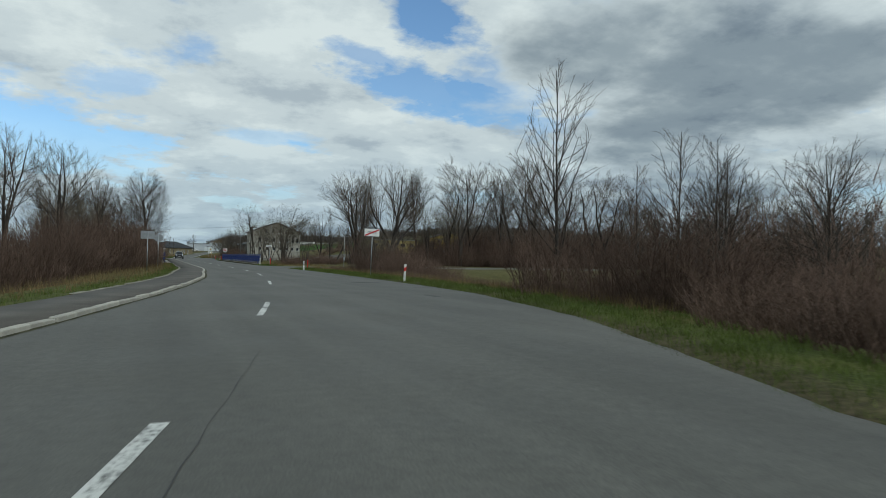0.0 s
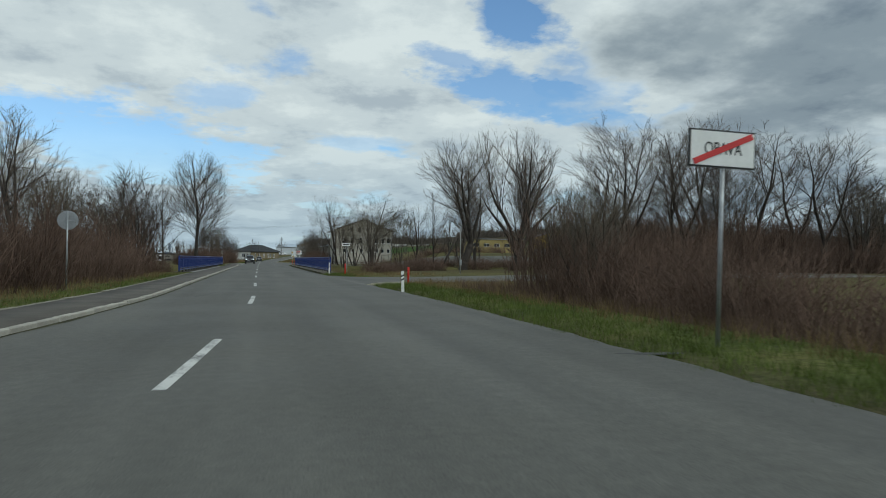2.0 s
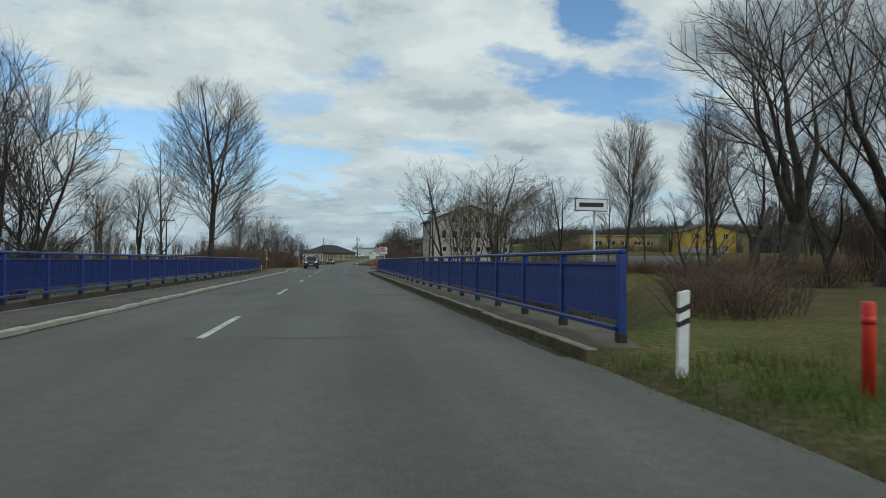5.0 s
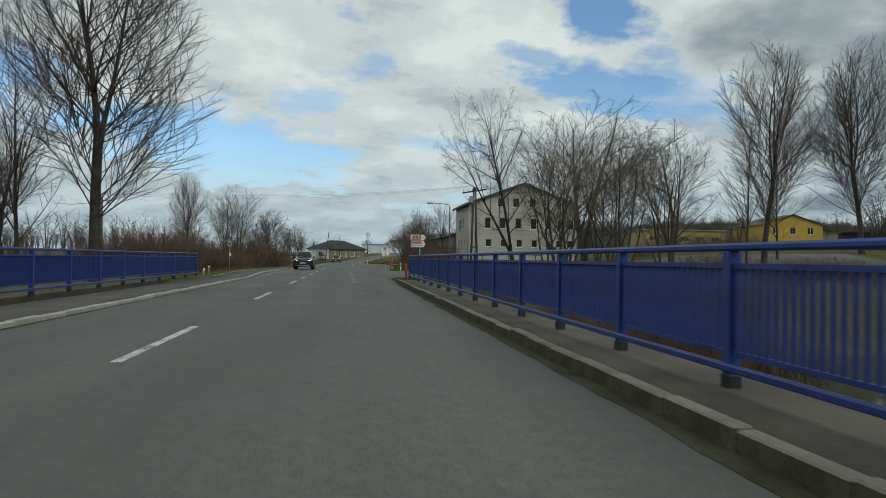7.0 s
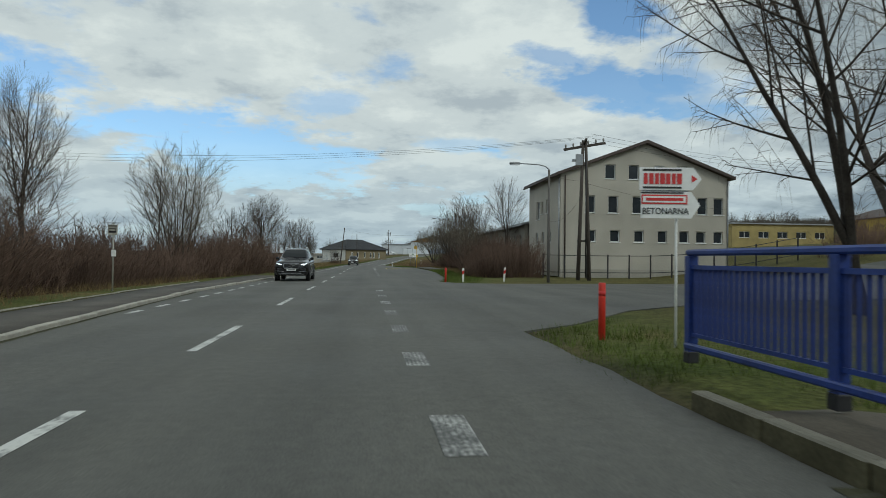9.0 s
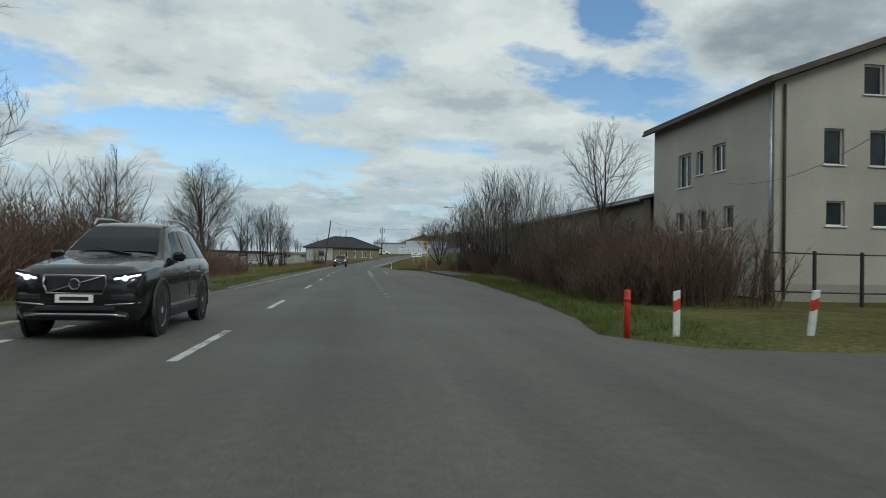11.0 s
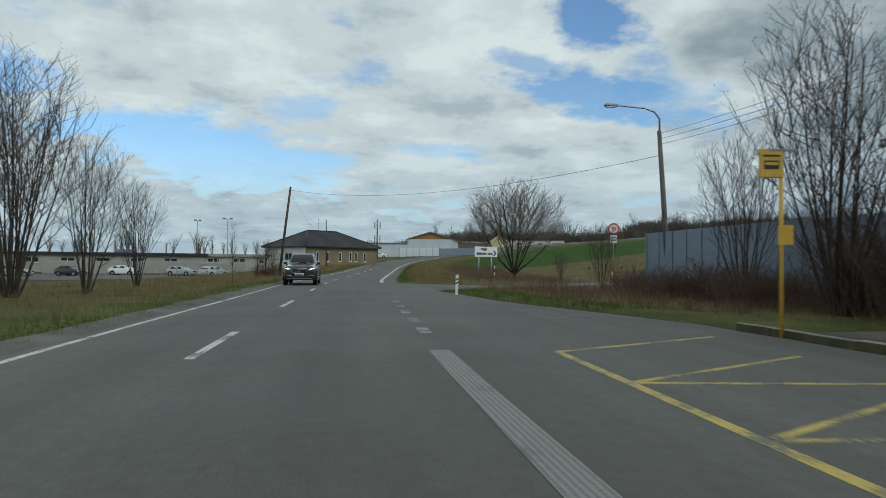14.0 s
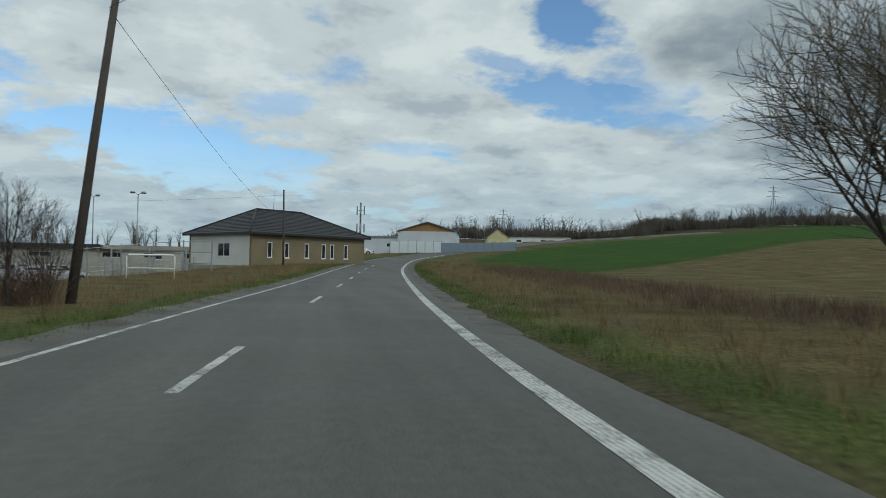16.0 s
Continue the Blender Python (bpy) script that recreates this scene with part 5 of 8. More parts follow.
def town_end_sign():
    g = land(6.8, 30.1)
    ob = thing("town_sign", "white town end sign crossed out in red on a steel pole", "road sign", pose(6.62, 30.05, 0.06, 0, 1.5, -4))
    p = part("panel", board(1.06, 0.54), SIGN_BLACK, ob)
    p.location = (0, 0, 2.80)
    f = part("face", board(1.01, 0.49), SIGN_WHITE, ob)
    f.location = (0, -0.012, 2.80)
    on_front("lettering", text_mesh("lettering", "OPAVA", 0.25, SIGN_BLACK), ob, 0, -0.027, 2.795).scale = (0.74, 1, 1)
    on_front("red_bar", bar_mesh("red_bar", 1.02, 0.085, SIGN_RED), ob, 0, -0.035, 2.80, 24)
    sign_pole(ob, 0.05, 0.05, g - 0.2, 3.06)
    for z in (2.68, 2.92):
        part("clamp", one_box(0.0, 0.1, 0.012, 0.07, z - 0.02, z + 0.02), GREY_STEEL, ob)


town_end_sign()


def back_sign(x, y, w, h, z, round_disc=False, turn=0):
    ob = thing("road_sign", "grey back of a %s road sign on a steel pole" % ("round" if round_disc else "rectangular"), "road sign", pose(x, y, 0, 0, 0, turn))
    if round_disc:
        bm = bmesh.new()
        bmesh.ops.create_cone(bm, cap_ends=True, segments=28, radius1=w / 2, radius2=w / 2, depth=0.02, matrix=Matrix.Translation((0, 0, z)) @ pose(0, 0, 0, 90, 0, 0))
        part("panel", bm, SIGN_BACK, ob)
        part("stiffener", one_box(-w * 0.3, w * 0.3, -0.03, -0.01, z - 0.02, z + 0.02), GREY_STEEL, ob)
    else:
        p = part("panel", board(w, h), SIGN_BACK, ob)
        p.location = (0, 0, z)
        for q in (-0.3, 0.3):
            part("stiffener", one_box(-w / 2, w / 2, -0.035, -0.012, z + q * h - 0.02, z + q * h + 0.02), GREY_STEEL, ob)
    sign_pole(ob, 0, -0.05, land(x, y) - 0.2, z + h / 2)


back_sign(-6.9, 34.4, 0.82, 0.5, 2.35)
back_sign(-6.3, 48.2, 0.68, 0.68, 2.5, True)


def river_sign():
    ob = thing("river_sign", "small white name plate of the river on a pole", "road sign", pose(7.95, 83.0, -0.5))
    p = part("panel", board(0.80, 0.30), SIGN_BLACK, ob)
    p.location = (0, 0, 3.05)
    f = part("face", board(0.76, 0.26), SIGN_WHITE, ob)
    f.location = (0, -0.012, 3.05)
    on_front("print_bar", bar_mesh("print_bar", 0.6, 0.10, SIGN_BLACK), ob, 0, -0.027, 3.05)
    sign_pole(ob, 0.1, 0.05, land(7.95, 83.0) + 0.3, 3.2, 0.03)


river_sign()


def works_sign():
    """Two direction boards on one pole; the firms' marks are plain shapes."""
    ob = thing("direction_sign", "white works direction boards with black and red print", "road sign", pose(6.47, 134.45, 0.30, 0, 0, -6) @ Matrix.Diagonal((0.76, 1, 0.89, 1)))

    def arrow(w, h, tip):
        bm = bmesh.new()
        out = [(-w / 2, -h / 2), (w / 2 - tip, -h / 2), (w / 2, 0), (w / 2 - tip, h / 2), (-w / 2, h / 2)]
        a = [bm.verts.new((x, -0.014, z)) for x, z in out]
        b = [bm.verts.new((x, 0.014, z)) for x, z in out]
        bm.faces.new(a)
        bm.faces.new(b[::-1])
        for i in range(5):
            bm.faces.new((a[i], b[i], b[(i + 1) % 5], a[(i + 1) % 5]))
        return bm

    u = part("upper_board", arrow(1.16, 0.36, 0.16), SIGN_WHITE, ob)
    u.location = (0.06, 0, 2.38)
    lo = part("lower_board", arrow(1.10, 0.42, 0.16), SIGN_WHITE, ob)
    lo.location = (0.06, 0.0, 1.96)
    part("backing", one_box(-0.47, 0.40, 0.015, 0.03, 1.78, 2.54), SIGN_BACK, ob)
    for z in (2.52, 2.24):
        on_front("print_bar", bar_mesh("print_bar", 0.72, 0.028, SIGN_BLACK), ob, -0.1, -0.02, z)
    for i, w in enumerate((0.07, 0.08, 0.07, 0.09, 0.08, 0.07, 0.09)):
        on_front("mark_block", bar_mesh("mark_block", w, 0.17, SIGN_RED), ob, -0.41 + i * 0.105, -0.02, 2.38)
    bm = bmesh.new()
    bm.faces.new([bm.verts.new(p) for p in ((-0.05, -0.06, 0), (0.06, 0, 0), (-0.05, 0.06, 0))])
    on_front("arrow_mark", finish(bm, "arrow_mark", SIGN_RED), ob, 0.5, -0.02, 2.38)
    on_front("mark_ring", bar_mesh("mark_ring", 0.86, 0.15, SIGN_RED), ob, -0.06, -0.018, 2.05)
    on_front("mark_ring_inner", bar_mesh("mark_ring_inner", 0.80, 0.10, SIGN_WHITE), ob, -0.06, -0.022, 2.05)
    on_front("print_bar", bar_mesh("print_bar", 0.70, 0.045, SIGN_RED), ob, -0.06, -0.026, 2.05)
    on_front("print_bar", bar_mesh("print_bar", 0.80, 0.02, SIGN_BLACK), ob, -0.1, -0.02, 2.155)
    on_front("lettering", text_mesh("lettering", "BETONARNA", 0.145, SIGN_BLACK), ob, -0.04, -0.02, 1.86)
    sign_pole(ob, 0.2, 0.06, land(6.5, 134.4) - 0.7, 2.5, 0.025, WHITE_PLASTIC)


works_sign()


def stop_sign(x, y, yellow, h):
    ob = thing("bus_stop_sign", "%s bus stop sign on a %s pole" % (("yellow", "yellow") if yellow else ("pale", "weathered white")), "bus stop", pose(x, y, land(x, y), 0, 0, -8))
    mat = SIGN_YELLOW if yellow else KERB
    sign_pole(ob, 0, 0, -0.2, h, 0.035 if yellow else 0.026, mat)
    p = part("panel", board(0.42 if yellow else 0.34, 0.50 if yellow else 0.36, 0.04, 0.01), mat, ob)
    side = -0.2 if yellow else 0.0
    p.location = (side, -0.05, h - 0.22)
    on_front("picture_block", bar_mesh("picture_block", 0.26, 0.15, SIGN_BLACK), ob, side, -0.073, h - 0.25)
    on_front("picture_line", bar_mesh("picture_line", 0.22, 0.05, mat), ob, side, -0.08, h - 0.23)
    on_front("picture_frame", bar_mesh("picture_frame", 0.30, 0.03, SIGN_BLACK), ob, side, -0.075, h - 0.09)
    t = part("timetable", board(0.26 if yellow else 0.15, 0.34 if yellow else 0.22, 0.03), WHITE_PLASTIC if not yellow else SIGN_YELLOW, ob)
    t.location = (0.05, -0.05, h * 0.56)
    r = part("roof_strip", one_box(-0.25, 0.25, -0.08, 0.0, h, h + 0.03), SIGN_BACK, ob)
    return ob


stop_sign(-6.5, 149.6, False, 2.35)
stop_sign(9.6, 221.6, True, 3.3)


def speed_sign():
    ob = thing("speed_sign", "round white speed limit sign with a red ring", "road sign", pose(19.0, 250.5, 0, 0, 0, -20))
    g = land(19, 250.5)

    def disc(name, r, y, mat):
        bm = bmesh.new()
        bmesh.ops.create_cone(bm, cap_ends=True, segments=32, radius1=r, radius2=r, depth=0.012, matrix=Matrix.Translation((0, y, 3.55)) @ pose(0, 0, 0, 90, 0, 0))
        return part(name, bm, mat, ob)

    disc("panel", 0.36, 0, SIGN_RED)
    disc("face", 0.27, -0.012, SIGN_WHITE)
    on_front("lettering", text_mesh("lettering", "70", 0.30, SIGN_BLACK), ob, 0, -0.03, 3.54)
    p = part("plate", board(0.42, 0.5), SIGN_WHITE, ob)
    p.location = (0, 0, 2.9)
    for z in (3.0, 2.9, 2.8):
        on_front("print_bar", bar_mesh("print_bar", 0.3, 0.04, SIGN_BLACK), ob, 0, -0.02, z)
    sign_pole(ob, 0, 0.05, g - 0.2, 3.9)


speed_sign()


def print_works_sign():
    ob = thing("advert_board", "white advertising board with green and blue print", "sign", pose(11.4, 253.2, 0.23, 0, 0, 28) @ Matrix.Diagonal((1.44, 1, 0.85, 1)))
    g = land(11.4, 253.2)
    p = part("panel", board(1.32, 0.78, 0.03), SIGN_WHITE, ob)
    p.location = (0, 0, 2.15)
    blue = material("blue_sign_print", (0.03, 0.06, 0.22), 0.5, 0, 0.1, 3, 20, 0)
    green = material("green_sign_print", (0.04, 0.14, 0.08), 0.5, 0, 0.1, 3, 20, 0)
    for i, w in enumerate((0.12, 0.11, 0.11, 0.11, 0.05, 0.10, 0.11)):
        on_front("mark_block", bar_mesh("mark_block", w, 0.17, SIGN_BLACK), ob, -0.5 + i * 0.135, -0.022, 2.0)
    on_front("mark_oval", bar_mesh("mark_oval", 0.36, 0.12, green), ob, -0.15, -0.022, 2.36)
    on_front("mark_oval", bar_mesh("mark_oval", 0.2, 0.07, green), ob, -0.1, -0.024, 2.26)
    bm = bmesh.new()
    bm.faces.new([bm.verts.new(q) for q in ((-0.1, -0.2, 0), (0.0, -0.2, 0), (0.1, 0, 0), (0.0, 0.2, 0), (-0.1, 0.2, 0), (0.0, 0, 0))])
    on_front("arrow_mark", finish(bm, "arrow_mark", blue), ob, 0.5, -0.022, 2.05)
    sign_pole(ob, 0.35, 0.05, g - 0.2, 2.5, 0.035)
    sign_pole(ob, -0.4, 0.05, g - 0.2, 2.5, 0.035)


print_works_sign()


def banded_pole(x, y, h):
    ob = thing("marker_pole", "thin marker pole with yellow and black bands", "post", pose(x, y, land(x, y) - 0.1))
    n = 6
    for i in range(n):
        part("band", tube_mesh("band", [(0, 0, i * h / n), (0, 0, (i + 1) * h / n)], [0.035, 0.035], (WHITE_PLASTIC, BLACK_PLASTIC)[i % 2], 8), None, ob)


banded_pole(13.4, 259.3, 1.4)


def small_marker(x, y):
    """A low pair of hydrant markers by the pavement."""
    ob = thing("hydrant_marker", "two low white and red hydrant stubs in the grass", "hydrant", pose(x, y, land(x, y)))
    part("stub", tube_mesh("stub", [(0, 0, -0.1), (0, 0, 0.3), (0.05, 0, 0.42)], [0.05, 0.05, 0.06], WHITE_PLASTIC, 8), None, ob)
    part("stub", tube_mesh("stub", [(0.28, 0.1, -0.1), (0.28, 0.1, 0.5)], [0.035, 0.035], GREY_STEEL, 8), None, ob)
    part("cap", tube_mesh("cap", [(0.28, 0.1, 0.5), (0.28, 0.1, 0.58)], [0.06, 0.06], SIGN_WHITE, 8), None, ob)


small_marker(-6.1, 138.5)

# ---------------------------------------------------------------- poles, lamps and cables


def wood_pole(x, y, h, lean=(0, 0), r=0.13, label="dark wooden utility pole", mat=None, cross=False, turn=0):
    ob = thing("utility_pole", label, "utility pole", pose(x, y, land(x, y), 0, 0, turn))
    part("shaft", tube_mesh("shaft", [(0, 0, -0.3), (lean[0] * 0.5, lean[1] * 0.5, h / 2), (lean[0], lean[1], h)], [r, r * 0.85, r * 0.68], mat or POLE_WOOD, 12), None, ob)
    if cross:
        part("crossarm", one_box(-1.15, 1.15, -0.06, 0.06, h - 0.5, h - 0.38, bevel=0.01), POLE_WOOD, ob)
        for q in (-1.0, -0.35, 0.35, 1.0):
            part("insulator", tube_mesh("insulator", [(q, 0, h - 0.38), (q, 0, h - 0.26), (q, 0, h - 0.2), (q, 0, h - 0.12)], [0.025, 0.05, 0.065, 0.03], CONCRETE, 8), None, ob)
    return ob


def lamp_arm(ob, h, reach, up, mat=GREY_STEEL, dx=0.0):
    pts = [(dx, 0, h - 0.4), (dx, 0, h + up * 0.55), (dx + reach * 0.12, 0, h + up * 0.85), (dx + reach * 0.35, 0, h + up), (dx + reach, 0, h + up * 1.06)]
    part("arm", tube_mesh("arm", pts, [0.045, 0.045, 0.042, 0.038, 0.03], mat, 8), None, ob)
    e, w = dx + reach, math.copysign(0.62, reach)
    head = part("lamp_head", one_box(min(e, e + w), max(e, e + w), -0.11, 0.11, h + up * 1.06 - 0.07, h + up * 1.06 + 0.07, bevel=0.04), SIGN_BACK, ob)
    lo, hi = sorted((e + w * 0.16, e + w * 0.88))
    part("lens", one_box(lo, hi, -0.08, 0.08, h + up * 1.06 - 0.10, h + up * 1.06 - 0.065), LAMP_CLEAR, head)


def cable(a, b, sag=0.5, r=0.014, label="thin black overhead cable"):
    a, b = Vector(a), Vector(b)
    pts = [a.lerp(b, i / 20) - Vector((0, 0, 4 * sag * (i / 20) * (1 - i / 20))) for i in range(21)]
    tagged(new("overhead_cable", tube_mesh("overhead_cable", pts, [r] * 21, CABLE, 5)), label, "cable")


p = wood_pole(17.3, 77.4, 4.1, label="slim pale steel pole with a meter box by the junction", r=0.05, mat=CONCRETE)
part("meter_box", one_box(-0.09, 0.09, -0.16, -0.04, 0.75, 1.25, bevel=0.01), SIGN_BACK, p)
p = wood_pole(12.6, 162.2, 6.5, label="grey street lamp post before the works building", r=0.09, mat=POLE_CONCRETE)
lamp_arm(p, 6.2, -1.7, 0.6)
p = wood_pole(16.7, 239.0, 7.3, (-0.5, 0), 0.14, "dark concrete pole with a street lamp arm", POLE_CONCRETE)
lamp_arm(p, 7.3, -2.0, 1.0, dx=-0.48)
wood_pole(-3.4, 271.2, 8.0, (0.9, 0), 0.13, "dark leaning wooden pole at the roadside")
wood_pole(-0.4, 320.6, 7.6, (-0.12, 0), 0.11, "dark wooden pole before the bungalow")
wood_pole(-23, 170, 8.0, cross=True, label="wooden power pole with a crossarm behind shrubs")
wood_pole(17.4, 218.5, 7.6, label="wooden pole beside the low wing")


def power_pole(x, y, h):
    ob = thing("power_pole", "twin-legged wooden power pole with crossarms and insulators", "utility pole", pose(x, y, land(x, y), 0, 0, -14))
    for s in (-1, 1):
        part("leg", tube_mesh("leg", [(s * 0.35, 0, -0.3), (s * 0.08, 0, h)], [0.13, 0.09], POLE_WOOD, 10), None, ob)
    part("brace", one_box(-0.42, 0.42, -0.05, 0.05, 2.4, 2.52), POLE_WOOD, ob)
    arms = part("crossarm", one_box(-1.3, 1.3, -0.07, 0.07, h - 0.45, h - 0.3, bevel=0.01, m=Matrix.Translation((0, 0, h - 0.38)) @ pose(0, 0, 0, 0, -9, 0) @ Matrix.Translation((0, 0, 0.38 - h))), POLE_WOOD, ob)
    part("crossarm", one_box(-0.07, 0.07, -1.3, 1.3, h - 0.22, h - 0.1, bevel=0.01), POLE_WOOD, ob)
    for i in range(6):
        q = -1.15 + 0.46 * i
        part("insulator", tube_mesh("insulator", [(q, 0, h - 0.3 + q * 0.16), (q, 0, h - 0.15 + q * 0.16), (q, 0, h - 0.05 + q * 0.16)], [0.03, 0.07, 0.03], CONCRETE, 8), None, ob)
    part("switch_box", one_box(-0.55, -0.1, -0.28, -0.1, h - 1.6, h - 0.9, bevel=0.02), GREY_STEEL, ob)
    part("switch_frame", one_box(-0.75, -0.5, -0.3, 0.2, h - 1.3, h - 1.2), GREY_STEEL, ob)
    part("riser_pipe", tube_mesh("riser_pipe", [(0.1, -0.15, 0.2), (0.1, -0.15, h - 1.2)], [0.035, 0.035], CABLE, 6), None, ob)


power_pole(15.7, 165.2, 8.75)
for i, q in enumerate((-1.0, 0.0, 1.0)):
    cable((15.9 + q, 165.4, 9.0 + 0.2 * q), (-23 + q, 170, 7.7 + 0.2 * q), 0.8, 0.007)
    cable((15.9, 165.6 + q, 9.1), (48 + q, 178 + 2 * q, 9.6), 0.7, 0.008)
cable((15.8, 165.6, 6.2), (29.6, 172.9, 5.3), 0.25, 0.008)
cable((15.8, 165.6, 5.6), (16.3, 175.5, 4.4), 0.7, 0.007)
cable((12.6, 162.2, 6.2), (15.8, 165.6, 6.3), 0.1, 0.007)
cable((16.2, 239.0, 6.2), (-2.65, 271.2, 7.75), 1.05, 0.010)
cable((-2.65, 271.2, 7.7), (-1.5, 326, 6.2), 0.6, 0.008)
cable((-0.5, 320.6, 7.9), (-38, 318, 6.5), 0.7, 0.007)
for i in range(3):
    cable((16.2, 239.0, 7.2 - 0.25 * i), (17.4, 218.5, 7.2 - 0.25 * i), 0.25, 0.008)
    cable((17.4, 218.5, 7.2 - 0.25 * i), (17.0, 184, 6.9 - 0.3 * i), 0.5, 0.008)


def yard_lamp(x, y, h, turn=0):
    ob = thing("yard_lamp", "tall steel yard lamp with two heads", "street lamp", pose(x, y, land(x, y), 0, 0, turn))
    part("mast", tube_mesh("mast", [(0, 0, -0.2), (0, 0, h)], [0.1, 0.06], GREY_STEEL, 8), None, ob)
    for s in (-1, 1):
        part("arm", tube_mesh("arm", [(0, 0, h), (s * 0.45, 0, h + 0.25)], [0.04, 0.03], GREY_STEEL, 6), None, ob)
        bm = bmesh.new()
        bmesh.ops.create_uvsphere(bm, u_segments=12, v_segments=8, radius=0.34, matrix=Matrix.Translation((s * 0.65, 0, h + 0.28)) @ Matrix.Diagonal((1, 0.8, 0.5, 1)))
        part("lamp_head", bm, SIGN_BACK, ob)


yard_lamp(-19.8, 343, 9.6, 10)
yard_lamp(-26, 346, 9.2, 60)


def telecom_mast(x, y, h):
    ob = thing("telecom_mast", "slim steel telecom mast with panel antennas", "mast", pose(x, y, land(x, y)))
    part("shaft", tube_mesh("shaft", [(0, 0, -0.2), (0, 0, h)], [0.22, 0.14], POLE_CONCRETE, 10), None, ob)
    for z in (h - 1.4, h - 4.6):
        for i in range(3):
            a = 2.09 * i + 0.4
            part("bracket", tube_mesh("bracket", [(0, 0, z), (math.cos(a) * 0.75, math.sin(a) * 0.75, z)], [0.04, 0.04], GREY_STEEL, 6), None, ob)
            part("antenna_panel", one_box(math.cos(a) * 0.75 - 0.12, math.cos(a) * 0.75 + 0.12, math.sin(a) * 0.75 - 0.08, math.sin(a) * 0.75 + 0.08, z - 0.8, z + 0.8, bevel=0.02), SIGN_BACK, ob)


telecom_mast(10.6, 372.6, 9.5)

# ---------------------------------------------------------------- buildings


def wall_mesh(name, w, h, holes, thick, mat, gable=0.0):
    """An upright wall from (0, 0) to (w, 0), its outer face at y = 0, with openings (x0, x1, z0, z1) right through it; a gable makes its top rise to the middle."""
    xs = sorted({0.0, w, *[v for q in holes for v in q[:2]], *((w / 2,) if gable else ())})
    zs = sorted({0.0, *[v for q in holes for v in q[2:]]})
    bm = bmesh.new()

    def top(x):
        return h + gable * (1 - abs(x - w / 2) / (w / 2))

    def levels(i):
        lim = min(top(xs[i]), top(xs[i + 1]))
        return [z for z in zs if z < lim - 0.02]

    def solid(i, z):
        if i < 0 or i >= len(xs) - 1 or z < 0:
            return False
        x = (xs[i] + xs[i + 1]) / 2
        return not any(q[0] < x < q[1] and q[2] < z < q[3] for q in holes)

    def quad(*p):
        bm.faces.new([bm.verts.new(q) for q in p])

    for i in range(len(xs) - 1):
        a, b = xs[i], xs[i + 1]
        lv = levels(i)
        for j, c in enumerate(lv):
            last = j == len(lv) - 1
            da, db = (top(a), top(b)) if last else (lv[j + 1], lv[j + 1])
            mid = c + 0.01
            if not solid(i, mid):
                continue
            quad((a, 0, c), (b, 0, c), (b, 0, db), (a, 0, da))
            quad((b, thick, c), (a, thick, c), (a, thick, da), (b, thick, db))
            if not solid(i - 1, mid):
                quad((a, thick, c), (a, 0, c), (a, 0, da), (a, thick, da))
            if not solid(i + 1, mid):
                quad((b, 0, c), (b, thick, c), (b, thick, db), (b, 0, db))
            if not solid(i, c - 0.01):
                quad((a, thick, c), (b, thick, c), (b, 0, c), (a, 0, c))
            if last or not solid(i, da + 0.01):
                quad((a, 0, da), (b, 0, db), (b, thick, db), (a, thick, da))
    bmesh.ops.remove_doubles(bm, verts=bm.verts, dist=0.0005)
    return finish(bm, name, mat)


def window_in(parent, x0, x1, z0, z1, m, split=True, deep=0.12, frame=None, sill=True, t=0.06):
    """A window as part of a wall: frame, panes and sill, in the wall's own axes."""
    w = new("window", finish(one_box(x0, x0 + 0.06, deep, deep + 0.06, z0, z1), "window", frame or WINDOW_WHITE))
    bm = bmesh.new()
    box(bm, x0, x0 + t, deep, deep + 0.06, z0, z1)
    box(bm, x1 - t, x1, deep, deep + 0.06, z0, z1)
    box(bm, x0 + t, x1 - t, deep, deep + 0.06, z0, z0 + t)
    box(bm, x0 + t, x1 - t, deep, deep + 0.06, z1 - t, z1)
    if split:
        xm = (x0 + x1) / 2
        box(bm, xm - 0.04, xm + 0.04, deep - 0.005, deep + 0.055, z0 + t, z1 - t)
    w.data = finish(bm, "window", frame or WINDOW_WHITE)
    w.parent = parent
    w.matrix_world = m
    spans = [(x0 + t, (x0 + x1) / 2 - 0.04), ((x0 + x1) / 2 + 0.04, x1 - t)] if split else [(x0 + t, x1 - t)]
    for a, b in spans:
        p = new("pane", finish(one_box(a, b, deep + 0.025, deep + 0.035, z0 + t, z1 - t), "pane", GLASS))
        p.parent = w
        p.matrix_world = m
    if sill:
        s = new("sill", finish(one_box(x0 - 0.08, x1 + 0.08, -0.06, deep, z0 - 0.05, z0, bevel=0.008), "sill", WINDOW_WHITE))
        s.parent = w
        s.matrix_world = m
    return w


def add_wall(parent, name, mat, at, w, h, holes, gable=0.0, thick=0.35, split=True, frame=None, sill=True, inset=False, bar=0.06, deep=0.12):
    if inset:
        s = thick + 0.002
        at = at @ Matrix.Translation((s, 0, 0))
        w -= 2 * s
        holes = [(q[0] - s, q[1] - s, q[2], q[3]) for q in holes]
    ob = new(name, wall_mesh(name, w, h, holes, thick, mat, gable))
    ob.parent = parent
    ob.matrix_world = at
    for q in holes:
        window_in(parent, *q, at, split and q[1] - q[0] > 0.8, deep, frame, sill, bar)
    return ob


